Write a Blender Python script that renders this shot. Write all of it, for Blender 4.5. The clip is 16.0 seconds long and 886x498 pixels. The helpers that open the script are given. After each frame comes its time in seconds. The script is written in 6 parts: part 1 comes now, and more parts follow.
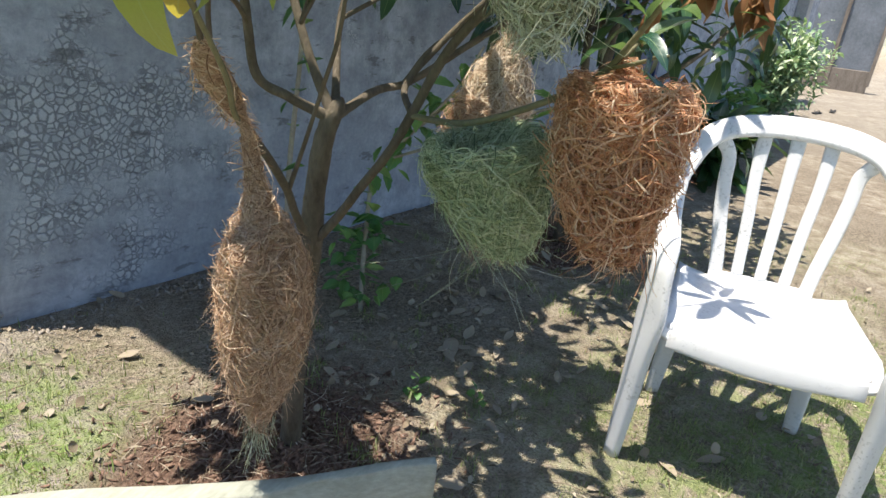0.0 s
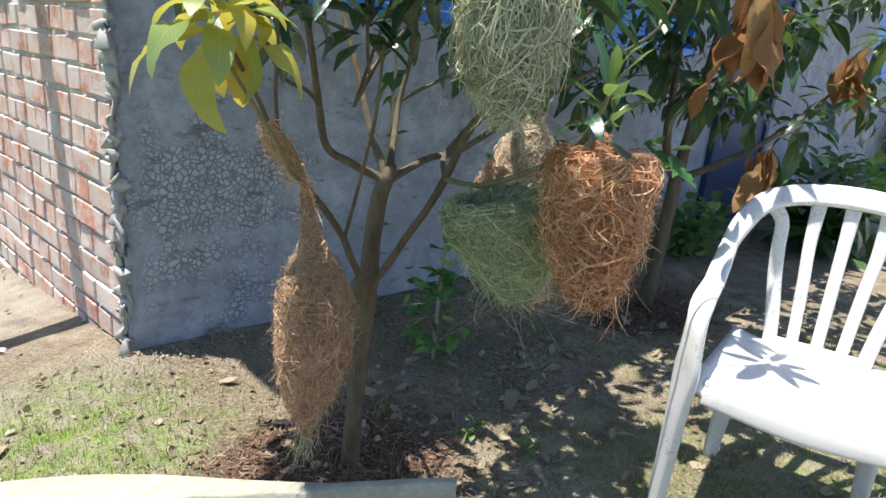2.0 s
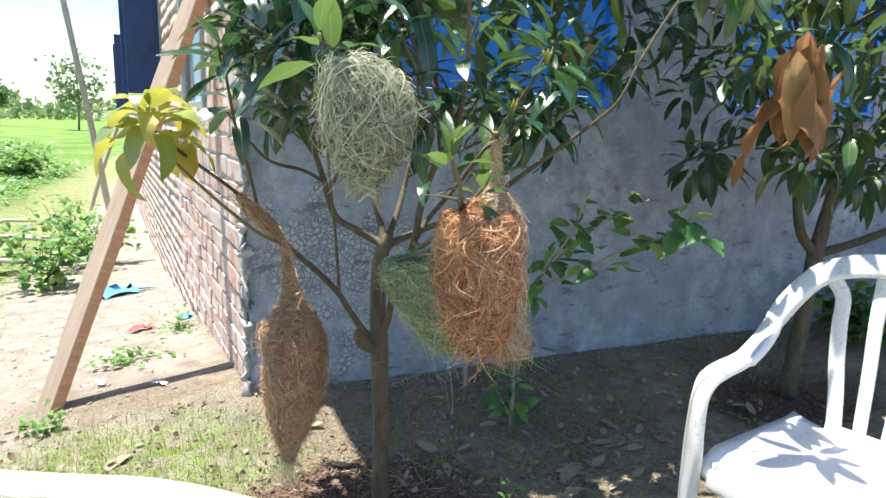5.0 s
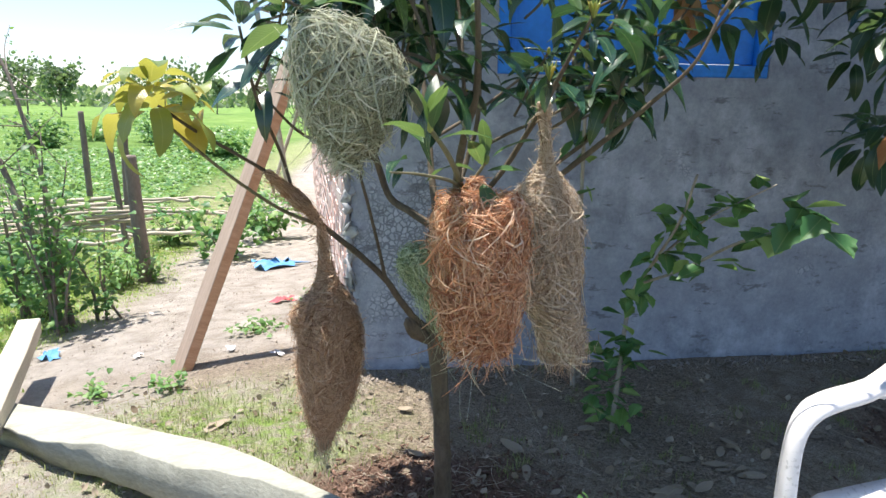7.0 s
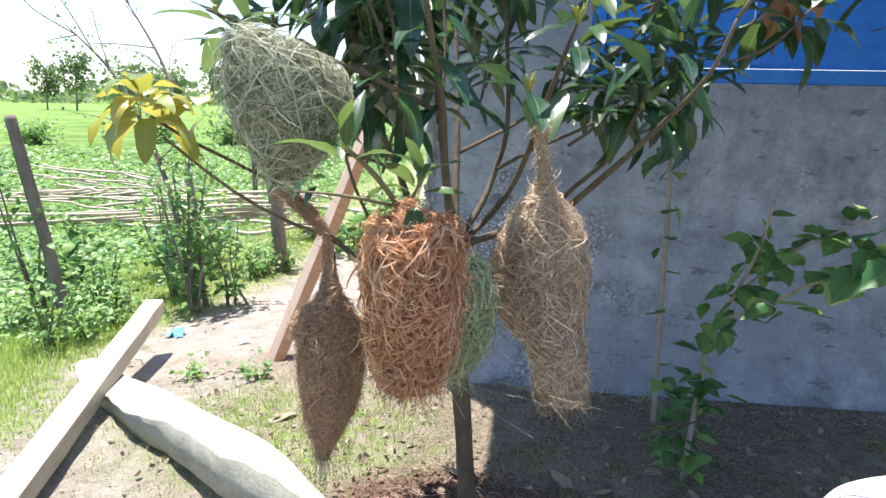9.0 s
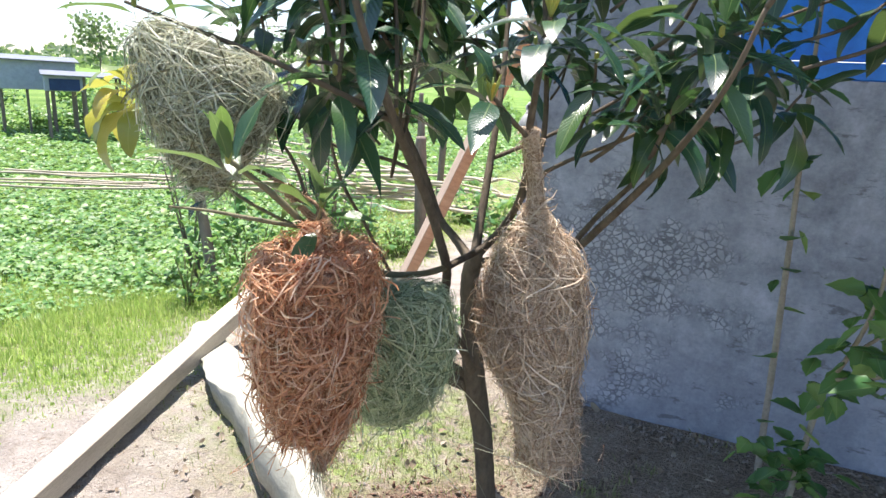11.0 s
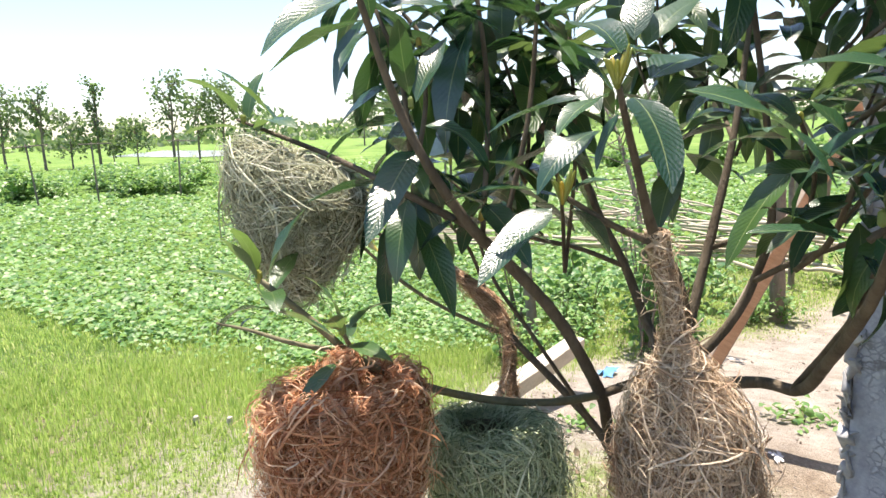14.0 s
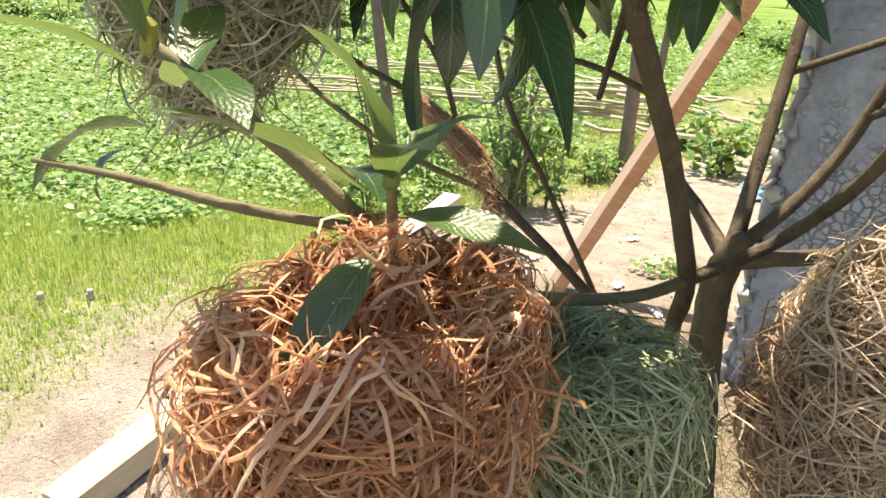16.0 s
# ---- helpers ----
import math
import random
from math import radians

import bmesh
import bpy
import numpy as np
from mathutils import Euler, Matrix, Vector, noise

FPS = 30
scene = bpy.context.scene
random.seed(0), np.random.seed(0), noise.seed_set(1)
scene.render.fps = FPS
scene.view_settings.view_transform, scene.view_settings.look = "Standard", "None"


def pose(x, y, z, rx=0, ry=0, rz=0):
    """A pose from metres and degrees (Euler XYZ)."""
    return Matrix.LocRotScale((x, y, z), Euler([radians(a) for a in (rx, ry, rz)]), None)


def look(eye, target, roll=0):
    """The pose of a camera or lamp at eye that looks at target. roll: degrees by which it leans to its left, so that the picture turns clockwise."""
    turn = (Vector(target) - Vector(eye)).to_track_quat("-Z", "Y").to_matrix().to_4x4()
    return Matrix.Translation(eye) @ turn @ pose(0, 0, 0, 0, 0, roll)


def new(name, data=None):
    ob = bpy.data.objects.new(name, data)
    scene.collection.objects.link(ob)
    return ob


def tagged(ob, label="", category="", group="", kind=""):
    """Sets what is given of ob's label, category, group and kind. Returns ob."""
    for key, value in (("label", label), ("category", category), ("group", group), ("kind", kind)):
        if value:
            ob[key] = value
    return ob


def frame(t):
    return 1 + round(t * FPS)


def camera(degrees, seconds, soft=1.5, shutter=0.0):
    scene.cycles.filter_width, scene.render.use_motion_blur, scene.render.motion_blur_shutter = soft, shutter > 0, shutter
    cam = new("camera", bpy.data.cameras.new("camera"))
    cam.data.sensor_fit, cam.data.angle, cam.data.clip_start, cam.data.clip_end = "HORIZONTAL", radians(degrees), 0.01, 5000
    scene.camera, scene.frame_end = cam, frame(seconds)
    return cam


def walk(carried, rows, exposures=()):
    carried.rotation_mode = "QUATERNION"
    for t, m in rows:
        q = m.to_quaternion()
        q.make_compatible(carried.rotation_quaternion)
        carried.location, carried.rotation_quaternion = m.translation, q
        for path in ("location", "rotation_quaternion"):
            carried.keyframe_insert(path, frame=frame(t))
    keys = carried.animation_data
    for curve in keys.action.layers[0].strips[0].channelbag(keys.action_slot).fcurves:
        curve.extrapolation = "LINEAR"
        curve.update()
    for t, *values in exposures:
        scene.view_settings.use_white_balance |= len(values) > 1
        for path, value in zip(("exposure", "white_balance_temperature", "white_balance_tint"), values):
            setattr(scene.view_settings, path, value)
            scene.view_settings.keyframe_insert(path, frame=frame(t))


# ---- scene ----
cam = camera(69.7, 16.0)
PATH = [
    (0, (-0.567, -1.934, 1.038), (0.953, -0.866, 0.298), 6.7),
    (0.5, (-0.629, -1.93, 1.042), (0.928, -0.909, 0.314), 6.5),
    (1, (-0.659, -1.949, 1.054), (0.885, -0.873, 0.376), 5.3),
    (1.5, (-0.637, -2.063, 1.058), (0.767, -0.807, 0.385), 5.8),
    (2, (-0.595, -2.171, 1.078), (0.716, -0.776, 0.499), 5.2),
    (2.5, (-0.516, -2.202, 1.08), (0.802, -0.803, 0.527), 4.0),
    (3, (-0.464, -2.275, 1.088), (0.636, -0.681, 0.589), 2.0),
    (3.5, (-0.389, -2.407, 1.093), (0.557, -0.718, 0.592), 3.8),
    (3.7, (-0.376, -2.431, 1.098), (0.563, -0.727, 0.632), 3.5),
    (5.8, (-0.14, -2.6, 1.103), (0.436, -0.722, 0.727), 1.0),
    (6, (-0.115, -2.595, 1.097), (0.412, -0.704, 0.713), 1.0),
    (6.5, (-0.034, -2.538, 1.092), (0.396, -0.618, 0.737), 2.8),
    (7, (0.048, -2.507, 1.087), (0.294, -0.572, 0.647), 0.7),
    (7.5, (0.205, -2.504, 1.092), (0.266, -0.55, 0.672), 2.6),
    (8, (0.303, -2.508, 1.082), (0.286, -0.556, 0.645), 2.8),
    (8.5, (0.344, -2.508, 1.107), (0.188, -0.554, 0.708), 1.2),
    (8.7, (0.342, -2.487, 1.108), (0.15, -0.54, 0.69), 1.1),
    (10.8, (0.566, -2.227, 1.14), (-0.083, -0.401, 0.645), 3.5),
    (11, (0.606, -2.217, 1.149), (-0.137, -0.432, 0.64), 3.0),
    (11.5, (0.638, -2.168, 1.155), (-0.278, -0.473, 0.615), 1.0),
    (12, (0.63, -2.047, 1.139), (-0.291, -0.375, 0.541), 2.4),
    (12.5, (0.627, -1.96, 1.148), (-0.323, -0.313, 0.529), 2.6),
    (13, (0.671, -1.917, 1.172), (-0.593, -0.454, 0.662), 2.0),
    (13.5, (0.733, -1.892, 1.2), (-0.746, -0.612, 0.782), -0.4),
    (14, (0.759, -1.881, 1.199), (-0.872, -0.784, 0.83), -2.3),
    (14.5, (0.665, -1.865, 1.163), (-0.816, -0.599, 0.71), -0.1),
    (15, (0.498, -1.852, 1.122), (-0.752, -0.389, 0.575), -0.7),
    (15.5, (0.415, -1.84, 1.095), (-0.812, -0.401, 0.443), 1.6),
    (16, (0.388, -1.804, 1.088), (-0.8, -0.406, 0.293), 2.9),
]
walk(cam, [(t, look(eye, target, roll)) for t, eye, target, roll in PATH],
     exposures=[(0.0, 0.6, 6300, 10), (1.5, 0.65, 6300, 10), (2.5, 0.71, 6300, 10), (3.5, 0.98, 6300, 10), (6.0, 0.9, 6200, 11), (7.0, 0.7, 6100, 14), (7.5, 0.68, 6100, 15), (8.5, 0.98, 6100, 16), (11.0, 0.95, 6150, 18), (12.5, 1.0, 6250, 19), (13.0, 1.1, 6300, 18), (13.5, 1.0, 6400, 17), (14.5, 0.86, 6900, 17), (16.0, 0.94, 7700, 17)])
import functools

# ---- world, sun, exposure ----
SUN_DIR = Vector((-0.2, 0.125, 1.0)).normalized()      # towards the sun
world = bpy.data.worlds.new("sky")
scene.world = world
world.use_nodes = True
wn = world.node_tree
sky = wn.nodes.new("ShaderNodeTexSky")
sky.sky_type = "NISHITA"
sky.sun_disc = False
sky.sun_elevation = math.asin(SUN_DIR.z)
sky.sun_rotation = math.atan2(SUN_DIR.x, SUN_DIR.y)
sky.air_density, sky.dust_density, sky.ozone_density = 1.0, 0.6, 1.0
wn.links.new(sky.outputs[0], wn.nodes["Background"].inputs[0])
wn.nodes["Background"].inputs[1].default_value = 0.138
sun_data = bpy.data.lights.new("sun", "SUN")
sun_data.energy, sun_data.angle, sun_data.color = 6.9, radians(0.55), (1.0, 0.915, 0.8)
sun_lamp = new("sun", sun_data)
sun_lamp.matrix_world = look(SUN_DIR * 60, (0, 0, 0))

rng = np.random.default_rng(11)


# ---- materials ----
def material(name, rough=0.8, spec=0.3):
    m = bpy.data.materials.new(name)
    m.use_nodes = True
    b = m.node_tree.nodes["Principled BSDF"]
    b.inputs["Roughness"].default_value = rough
    b.inputs["Specular IOR Level"].default_value = spec
    return m, m.node_tree, b


def node(nt, kind, ins=None, **attrs):
    n = nt.nodes.new(kind)
    if "operation" in attrs:
        n.operation = attrs["operation"]
    if "data_type" in attrs:
        n.data_type, n.blend_type = attrs["data_type"], attrs["blend_type"]
    if "attribute_name" in attrs:
        n.attribute_name = attrs["attribute_name"]
    if "feature" in attrs:
        n.feature = attrs["feature"]
    if "wave_type" in attrs:
        n.wave_type = attrs["wave_type"]
    for k, v in (ins or {}).items():
        if isinstance(v, bpy.types.NodeSocket):
            nt.links.new(v, n.inputs[k])
        else:
            n.inputs[k].default_value = v
    return n


def coords(nt, kind="Object", scale=(1, 1, 1)):
    t = node(nt, "ShaderNodeTexCoord")
    mp = node(nt, "ShaderNodeMapping", {"Vector": t.outputs[kind], "Scale": scale})
    return mp.outputs[0]


def noise_tex(nt, vec, scale, detail=5.0, rough=0.55, out=0):
    return node(nt, "ShaderNodeTexNoise", {"Vector": vec, "Scale": scale, "Detail": detail, "Roughness": rough}).outputs[out]


def ramp(nt, fac, stops):
    r = node(nt, "ShaderNodeValToRGB", {"Fac": fac})
    e = r.color_ramp.elements
    while len(e) < len(stops):
        e.new(0.5)
    for el, (p, c) in zip(e, stops):
        el.position, el.color = p, (*c, 1.0)
    return r.outputs[0]


def mixc(nt, fac, a, b, blend="MIX"):
    n = node(nt, "ShaderNodeMix", data_type="RGBA", blend_type=blend)
    for i, v in ((0, fac), (6, a), (7, b)):
        if isinstance(v, bpy.types.NodeSocket):
            nt.links.new(v, n.inputs[i])
        else:
            n.inputs[i].default_value = v if i == 0 else (*v, 1.0)
    return n.outputs[2]


def maths(nt, op, a, b=0.5):
    return node(nt, "ShaderNodeMath", {0: a, 1: b}, operation=op).outputs[0]


def bump(nt, bsdf, height, strength=0.4, dist=0.01):
    n = node(nt, "ShaderNodeBump", {"Height": height, "Strength": strength, "Distance": dist})
    nt.links.new(n.outputs[0], bsdf.inputs["Normal"])


def attr(nt, name):
    return node(nt, "ShaderNodeAttribute", attribute_name=name).outputs["Fac"]


def island(nt):
    return node(nt, "ShaderNodeNewGeometry").outputs["Random Per Island"]


def objrand(nt):
    return node(nt, "ShaderNodeObjectInfo").outputs["Random"]


def mat_simple(name, c1, c2, scale=8.0, rough=0.8, bump_s=0.3, bump_scale=40.0, stretch=(1, 1, 1), spec=0.3, dist=0.006):
    m, nt, b = material(name, rough, spec)
    v = coords(nt, scale=stretch)
    col = ramp(nt, noise_tex(nt, v, scale), [(0.3, c1), (0.7, c2)])
    fine = noise_tex(nt, v, bump_scale, 6, 0.7)
    col = mixc(nt, 0.35, col, ramp(nt, fine, [(0.3, tuple(x * 0.5 for x in c1)), (0.75, tuple(min(1, x * 1.25) for x in c2))]))
    nt.links.new(col, b.inputs["Base Color"])
    bump(nt, b, fine, bump_s, dist)
    return m


def mat_leaf(name, stops, trans=0.35, rough=0.42, by_object=False, tcol=(0.35, 0.55, 0.13), spec=0.45):
    """A leaf: colour varied leaf by leaf, pale midrib and side veins along its UVs, and light that shines through."""
    m, nt, b = material(name, rough, spec)
    r = objrand(nt) if by_object else island(nt)
    col = ramp(nt, r, stops)
    uv = node(nt, "ShaderNodeTexCoord").outputs["UV"]
    sep = node(nt, "ShaderNodeSeparateXYZ", {0: uv})
    off = maths(nt, "ABSOLUTE", maths(nt, "SUBTRACT", sep.outputs[0], 0.5))
    rib = maths(nt, "LESS_THAN", off, 0.02)
    vein = node(nt, "ShaderNodeTexWave", {"Vector": node(nt, "ShaderNodeCombineXYZ", {0: maths(nt, "SUBTRACT", sep.outputs[1], maths(nt, "MULTIPLY", off, 0.35))}).outputs[0], "Scale": 5.5, "Distortion": 0.0}, wave_type="BANDS").outputs["Fac"]
    v = coords(nt)
    blot = noise_tex(nt, v, 45.0, 4)
    col = mixc(nt, maths(nt, "MULTIPLY", blot, 0.5), col, mixc(nt, 0.5, col, (0.02, 0.05, 0.015)))
    col = mixc(nt, maths(nt, "MULTIPLY", rib, 0.35), col, (0.36, 0.44, 0.18))
    nt.links.new(col, b.inputs["Base Color"])
    bump(nt, b, maths(nt, "ADD", maths(nt, "MULTIPLY", vein, 0.3), blot), 0.2, 0.004)
    tr = node(nt, "ShaderNodeBsdfTranslucent", {"Color": mixc(nt, 0.55, col, tcol)})
    mx = node(nt, "ShaderNodeMixShader", {0: trans, 1: b.outputs[0], 2: tr.outputs[0]})
    nt.links.new(mx.outputs[0], nt.nodes["Material Output"].inputs[0])
    return m


def mat_straw(name, stops, rough=0.6, trans=0.18):
    m, nt, b = material(name, rough, 0.35)
    col = ramp(nt, island(nt), stops)
    v = coords(nt)
    col = mixc(nt, maths(nt, "MULTIPLY", noise_tex(nt, v, 14.0, 3), 0.4), col, mixc(nt, 0.4, col, (0.035, 0.02, 0.01)))
    nt.links.new(col, b.inputs["Base Color"])
    bump(nt, b, noise_tex(nt, v, 160.0, 3, 0.7), 0.5, 0.003)
    tr = node(nt, "ShaderNodeBsdfTranslucent", {"Color": col})
    mx = node(nt, "ShaderNodeMixShader", {0: trans, 1: b.outputs[0], 2: tr.outputs[0]})
    nt.links.new(mx.outputs[0], nt.nodes["Material Output"].inputs[0])
    return m


def mat_ground():
    m, nt, b = material("earth", 0.95, 0.15)
    v = coords(nt)
    big = noise_tex(nt, v, 1.3, 6)
    mid = noise_tex(nt, v, 9.0, 6, 0.65)
    fine = noise_tex(nt, v, 70.0, 5, 0.7)
    soil = ramp(nt, mid, [(0.3, (0.18, 0.142, 0.105)), (0.46, (0.41, 0.34, 0.25)), (0.68, (0.64, 0.56, 0.44))])
    soil = mixc(nt, ramp(nt, big, [(0.42, (0, 0, 0)), (0.6, (1, 1, 1))]), soil, ramp(nt, fine, [(0.34, (0.17, 0.135, 0.095)), (0.66, (0.54, 0.455, 0.345))]))
    soil = mixc(nt, ramp(nt, noise_tex(nt, v, 130.0, 4, 0.8), [(0.48, (0, 0, 0)), (0.62, (0.65, 0.65, 0.65))]), soil, (0.11, 0.085, 0.06))
    pale = mixc(nt, ramp(nt, noise_tex(nt, v, 5.0, 8, 0.75), [(0.35, (0, 0, 0)), (0.65, (1, 1, 1))]), (0.34, 0.305, 0.255), (0.64, 0.6, 0.535))
    soil = mixc(nt, maths(nt, "MULTIPLY", attr(nt, "path"), 0.8), soil, pale)
    green = ramp(nt, mid, [(0.3, (0.15, 0.24, 0.05)), (0.55, (0.28, 0.4, 0.1)), (0.8, (0.42, 0.47, 0.2))])
    gmask = maths(nt, "MULTIPLY", attr(nt, "grass"), ramp(nt, noise_tex(nt, v, 16.0, 5, 0.7), [(0.38, (0, 0, 0)), (0.6, (1, 1, 1))]))
    col = mixc(nt, gmask, soil, green)
    far = ramp(nt, noise_tex(nt, v, 0.35, 8, 0.6), [(0.3, (0.075, 0.15, 0.03)), (0.5, (0.14, 0.24, 0.055)), (0.75, (0.25, 0.33, 0.1))])
    col = mixc(nt, attr(nt, "field"), col, far)
    chips = ramp(nt, noise_tex(nt, v, 55.0, 6, 0.75), [(0.3, (0.05, 0.03, 0.022)), (0.55, (0.22, 0.14, 0.1)), (0.8, (0.42, 0.3, 0.22))])
    col = mixc(nt, attr(nt, "mulch"), col, chips)
    nt.links.new(col, b.inputs["Base Color"])
    jit = node(nt, "ShaderNodeVectorMath", {0: noise_tex(nt, v, 40.0, 3, 0.6, 1)}, operation="SCALE")
    jit.inputs["Scale"].default_value = 0.03
    vj = node(nt, "ShaderNodeVectorMath", {0: v, 1: jit.outputs[0]}, operation="ADD").outputs[0]
    crumb = node(nt, "ShaderNodeTexVoronoi", {"Vector": vj, "Scale": 75.0, "Randomness": 1.0}).outputs["Distance"]
    grit = node(nt, "ShaderNodeTexVoronoi", {"Vector": v, "Scale": 210.0, "Randomness": 1.0}).outputs["Distance"]
    rough = maths(nt, "ADD", maths(nt, "MULTIPLY", crumb, -0.35), maths(nt, "MULTIPLY", grit, -0.3))
    bump(nt, b, maths(nt, "ADD", maths(nt, "ADD", mid, maths(nt, "MULTIPLY", fine, 0.9)), rough), 1.0, 0.03)
    return m


def mat_plaster():
    """Grey cement render, damp-stained, its skin crazed into pale flakes in patches."""
    m, nt, b = material("cement_plaster", 0.9, 0.2)
    v = coords(nt)
    big = noise_tex(nt, v, 1.6, 6, 0.6)
    mid = noise_tex(nt, v, 7.0, 8, 0.7)
    fine = noise_tex(nt, v, 60.0, 6, 0.7)
    col = ramp(nt, mid, [(0.32, (0.16, 0.18, 0.22)), (0.5, (0.35, 0.385, 0.45)), (0.66, (0.56, 0.605, 0.69))])
    col = mixc(nt, ramp(nt, big, [(0.38, (0, 0, 0)), (0.62, (0.7, 0.7, 0.7))]), col, (0.29, 0.32, 0.38))
    nz = node(nt, "ShaderNodeVectorMath", {0: noise_tex(nt, v, 10.0, 4, 0.6, 1)}, operation="SCALE")
    nz.inputs["Scale"].default_value = 0.05
    warp = node(nt, "ShaderNodeVectorMath", {0: v, 1: nz.outputs[0]}, operation="ADD")
    cells = node(nt, "ShaderNodeTexVoronoi", {"Vector": warp.outputs[0], "Scale": 46.0}, feature="DISTANCE_TO_EDGE").outputs["Distance"]
    cellc = node(nt, "ShaderNodeTexVoronoi", {"Vector": warp.outputs[0], "Scale": 46.0}).outputs["Color"]
    lift = ramp(nt, cells, [(0.05, (0, 0, 0)), (0.16, (1, 1, 1))])
    spot = node(nt, "ShaderNodeVectorMath", {0: v}, operation="DISTANCE")
    spot.inputs[1].default_value = (0.33, 0.0, 0.5)
    near = ramp(nt, spot.outputs["Value"], [(0.12, (0.24, 0.24, 0.24)), (0.55, (0, 0, 0))])
    patch = ramp(nt, maths(nt, "ADD", noise_tex(nt, v, 4.2, 5, 0.7), near), [(0.6, (0, 0, 0)), (0.7, (1, 1, 1))])
    flake = maths(nt, "MULTIPLY", maths(nt, "MULTIPLY", lift, patch), ramp(nt, cellc, [(0.15, (0.25, 0.25, 0.25)), (0.6, (1, 1, 1))]))
    crack = maths(nt, "MULTIPLY", maths(nt, "SUBTRACT", 1.0, lift), patch)
    col = mixc(nt, maths(nt, "MULTIPLY", crack, 0.65), col, (0.11, 0.12, 0.14))
    col = mixc(nt, maths(nt, "MULTIPLY", flake, 0.55), col, (0.66, 0.7, 0.76))
    pits = ramp(nt, noise_tex(nt, coords(nt, scale=(0.5, 1, 1.5)), 11.0, 5, 0.7), [(0.585, (0, 0, 0)), (0.64, (1, 1, 1))])
    col = mixc(nt, maths(nt, "MULTIPLY", pits, 0.75), col, (0.1, 0.105, 0.115))
    col = mixc(nt, 0.22, col, ramp(nt, fine, [(0.3, (0.1, 0.1, 0.11)), (0.7, (0.5, 0.51, 0.53))]))
    nt.links.new(col, b.inputs["Base Color"])
    bump(nt, b, maths(nt, "ADD", maths(nt, "MULTIPLY", flake, 0.6), maths(nt, "ADD", mid, maths(nt, "MULTIPLY", fine, 0.4))), 0.6, 0.012)
    return m


def mat_brick(by_object):
    m, nt, b = material("fired_brick" if by_object else "fired_brick_far", 0.9, 0.2)
    v = coords(nt)
    r = objrand(nt) if by_object else island(nt)
    col = ramp(nt, r, [(0.0, (0.5, 0.22, 0.15)), (0.45, (0.64, 0.32, 0.22)), (0.8, (0.68, 0.42, 0.31)), (1.0, (0.7, 0.58, 0.5))])
    if by_object:
        geo = node(nt, "ShaderNodeNewGeometry").outputs["Position"]
    else:
        geo = v
    smear = ramp(nt, noise_tex(nt, geo, 9.0, 6, 0.75), [(0.38, (0, 0, 0)), (0.54, (1, 1, 1))])
    col = mixc(nt, maths(nt, "MULTIPLY", smear, 0.8), col, (0.7, 0.68, 0.65))
    fine = noise_tex(nt, geo, 80.0, 5, 0.7)
    col = mixc(nt, maths(nt, "MULTIPLY", fine, 0.45), col, (0.2, 0.09, 0.06))
    nt.links.new(col, b.inputs["Base Color"])
    bump(nt, b, fine, 0.6, 0.008)
    return m


EARTH = mat_ground()
PLASTER = mat_plaster()
BRICK, BRICK_FAR = mat_brick(True), mat_brick(False)
MORTAR = mat_simple("mortar", (0.58, 0.56, 0.53), (0.74, 0.72, 0.69), 12, 0.95, 0.8, 70, dist=0.012)
BARK = mat_simple("mango_bark", (0.075, 0.06, 0.042), (0.2, 0.165, 0.115), 26, 0.85, 0.9, 110, (1, 1, 0.4), dist=0.008)
TWIG = mat_simple("green_twig", (0.13, 0.12, 0.065), (0.23, 0.21, 0.12), 18, 0.7, 0.4, 90)
PALE_BARK = mat_simple("pale_stem_bark", (0.28, 0.25, 0.2), (0.42, 0.38, 0.31), 20, 0.85, 0.4, 90)
LEAF = mat_leaf("mango_leaf", [(0.0, (0.011, 0.042, 0.028)), (0.5, (0.016, 0.058, 0.034)), (0.88, (0.024, 0.075, 0.034)), (1.0, (0.07, 0.14, 0.03))], 0.12, 0.27, True, (0.14, 0.34, 0.07), 1.0)
LEAF_FAR = mat_leaf("mango_leaf_inner", [(0.0, (0.012, 0.04, 0.018)), (0.6, (0.02, 0.065, 0.024)), (1.0, (0.06, 0.125, 0.03))], 0.17, 0.3, spec=0.75)
YOUNG = mat_leaf("young_mango_leaf", [(0.0, (0.16, 0.25, 0.06)), (0.4, (0.27, 0.35, 0.09)), (0.75, (0.38, 0.39, 0.08)), (1.0, (0.5, 0.38, 0.05))], 0.36, 0.34, True, (0.7, 0.62, 0.08), 0.7)
# paler than near leaves: distance haze is put into the leaf colour
HAZED_LEAF = mat_leaf("hazed_far_foliage", [(0.0, (0.1, 0.14, 0.09)), (0.6, (0.14, 0.185, 0.12)), (1.0, (0.2, 0.25, 0.16))], 0.35, 0.6, spec=0.2)
FRESH = mat_leaf("fresh_mango_leaf", [(0.0, (0.022, 0.07, 0.026)), (0.6, (0.04, 0.105, 0.03)), (1.0, (0.11, 0.2, 0.04))], 0.25, 0.3, True, spec=0.7)
DEAD = mat_leaf("withered_leaf", [(0.0, (0.26, 0.11, 0.045)), (0.6, (0.38, 0.2, 0.1)), (1.0, (0.46, 0.29, 0.13))], 0.3, 0.6, False, (0.6, 0.3, 0.1), 0.2)
LITTER = mat_leaf("dry_leaf", [(0.0, (0.18, 0.13, 0.09)), (0.5, (0.32, 0.26, 0.19)), (1.0, (0.44, 0.38, 0.3))], 0.1, 0.85, False, (0.5, 0.4, 0.3), 0.15)
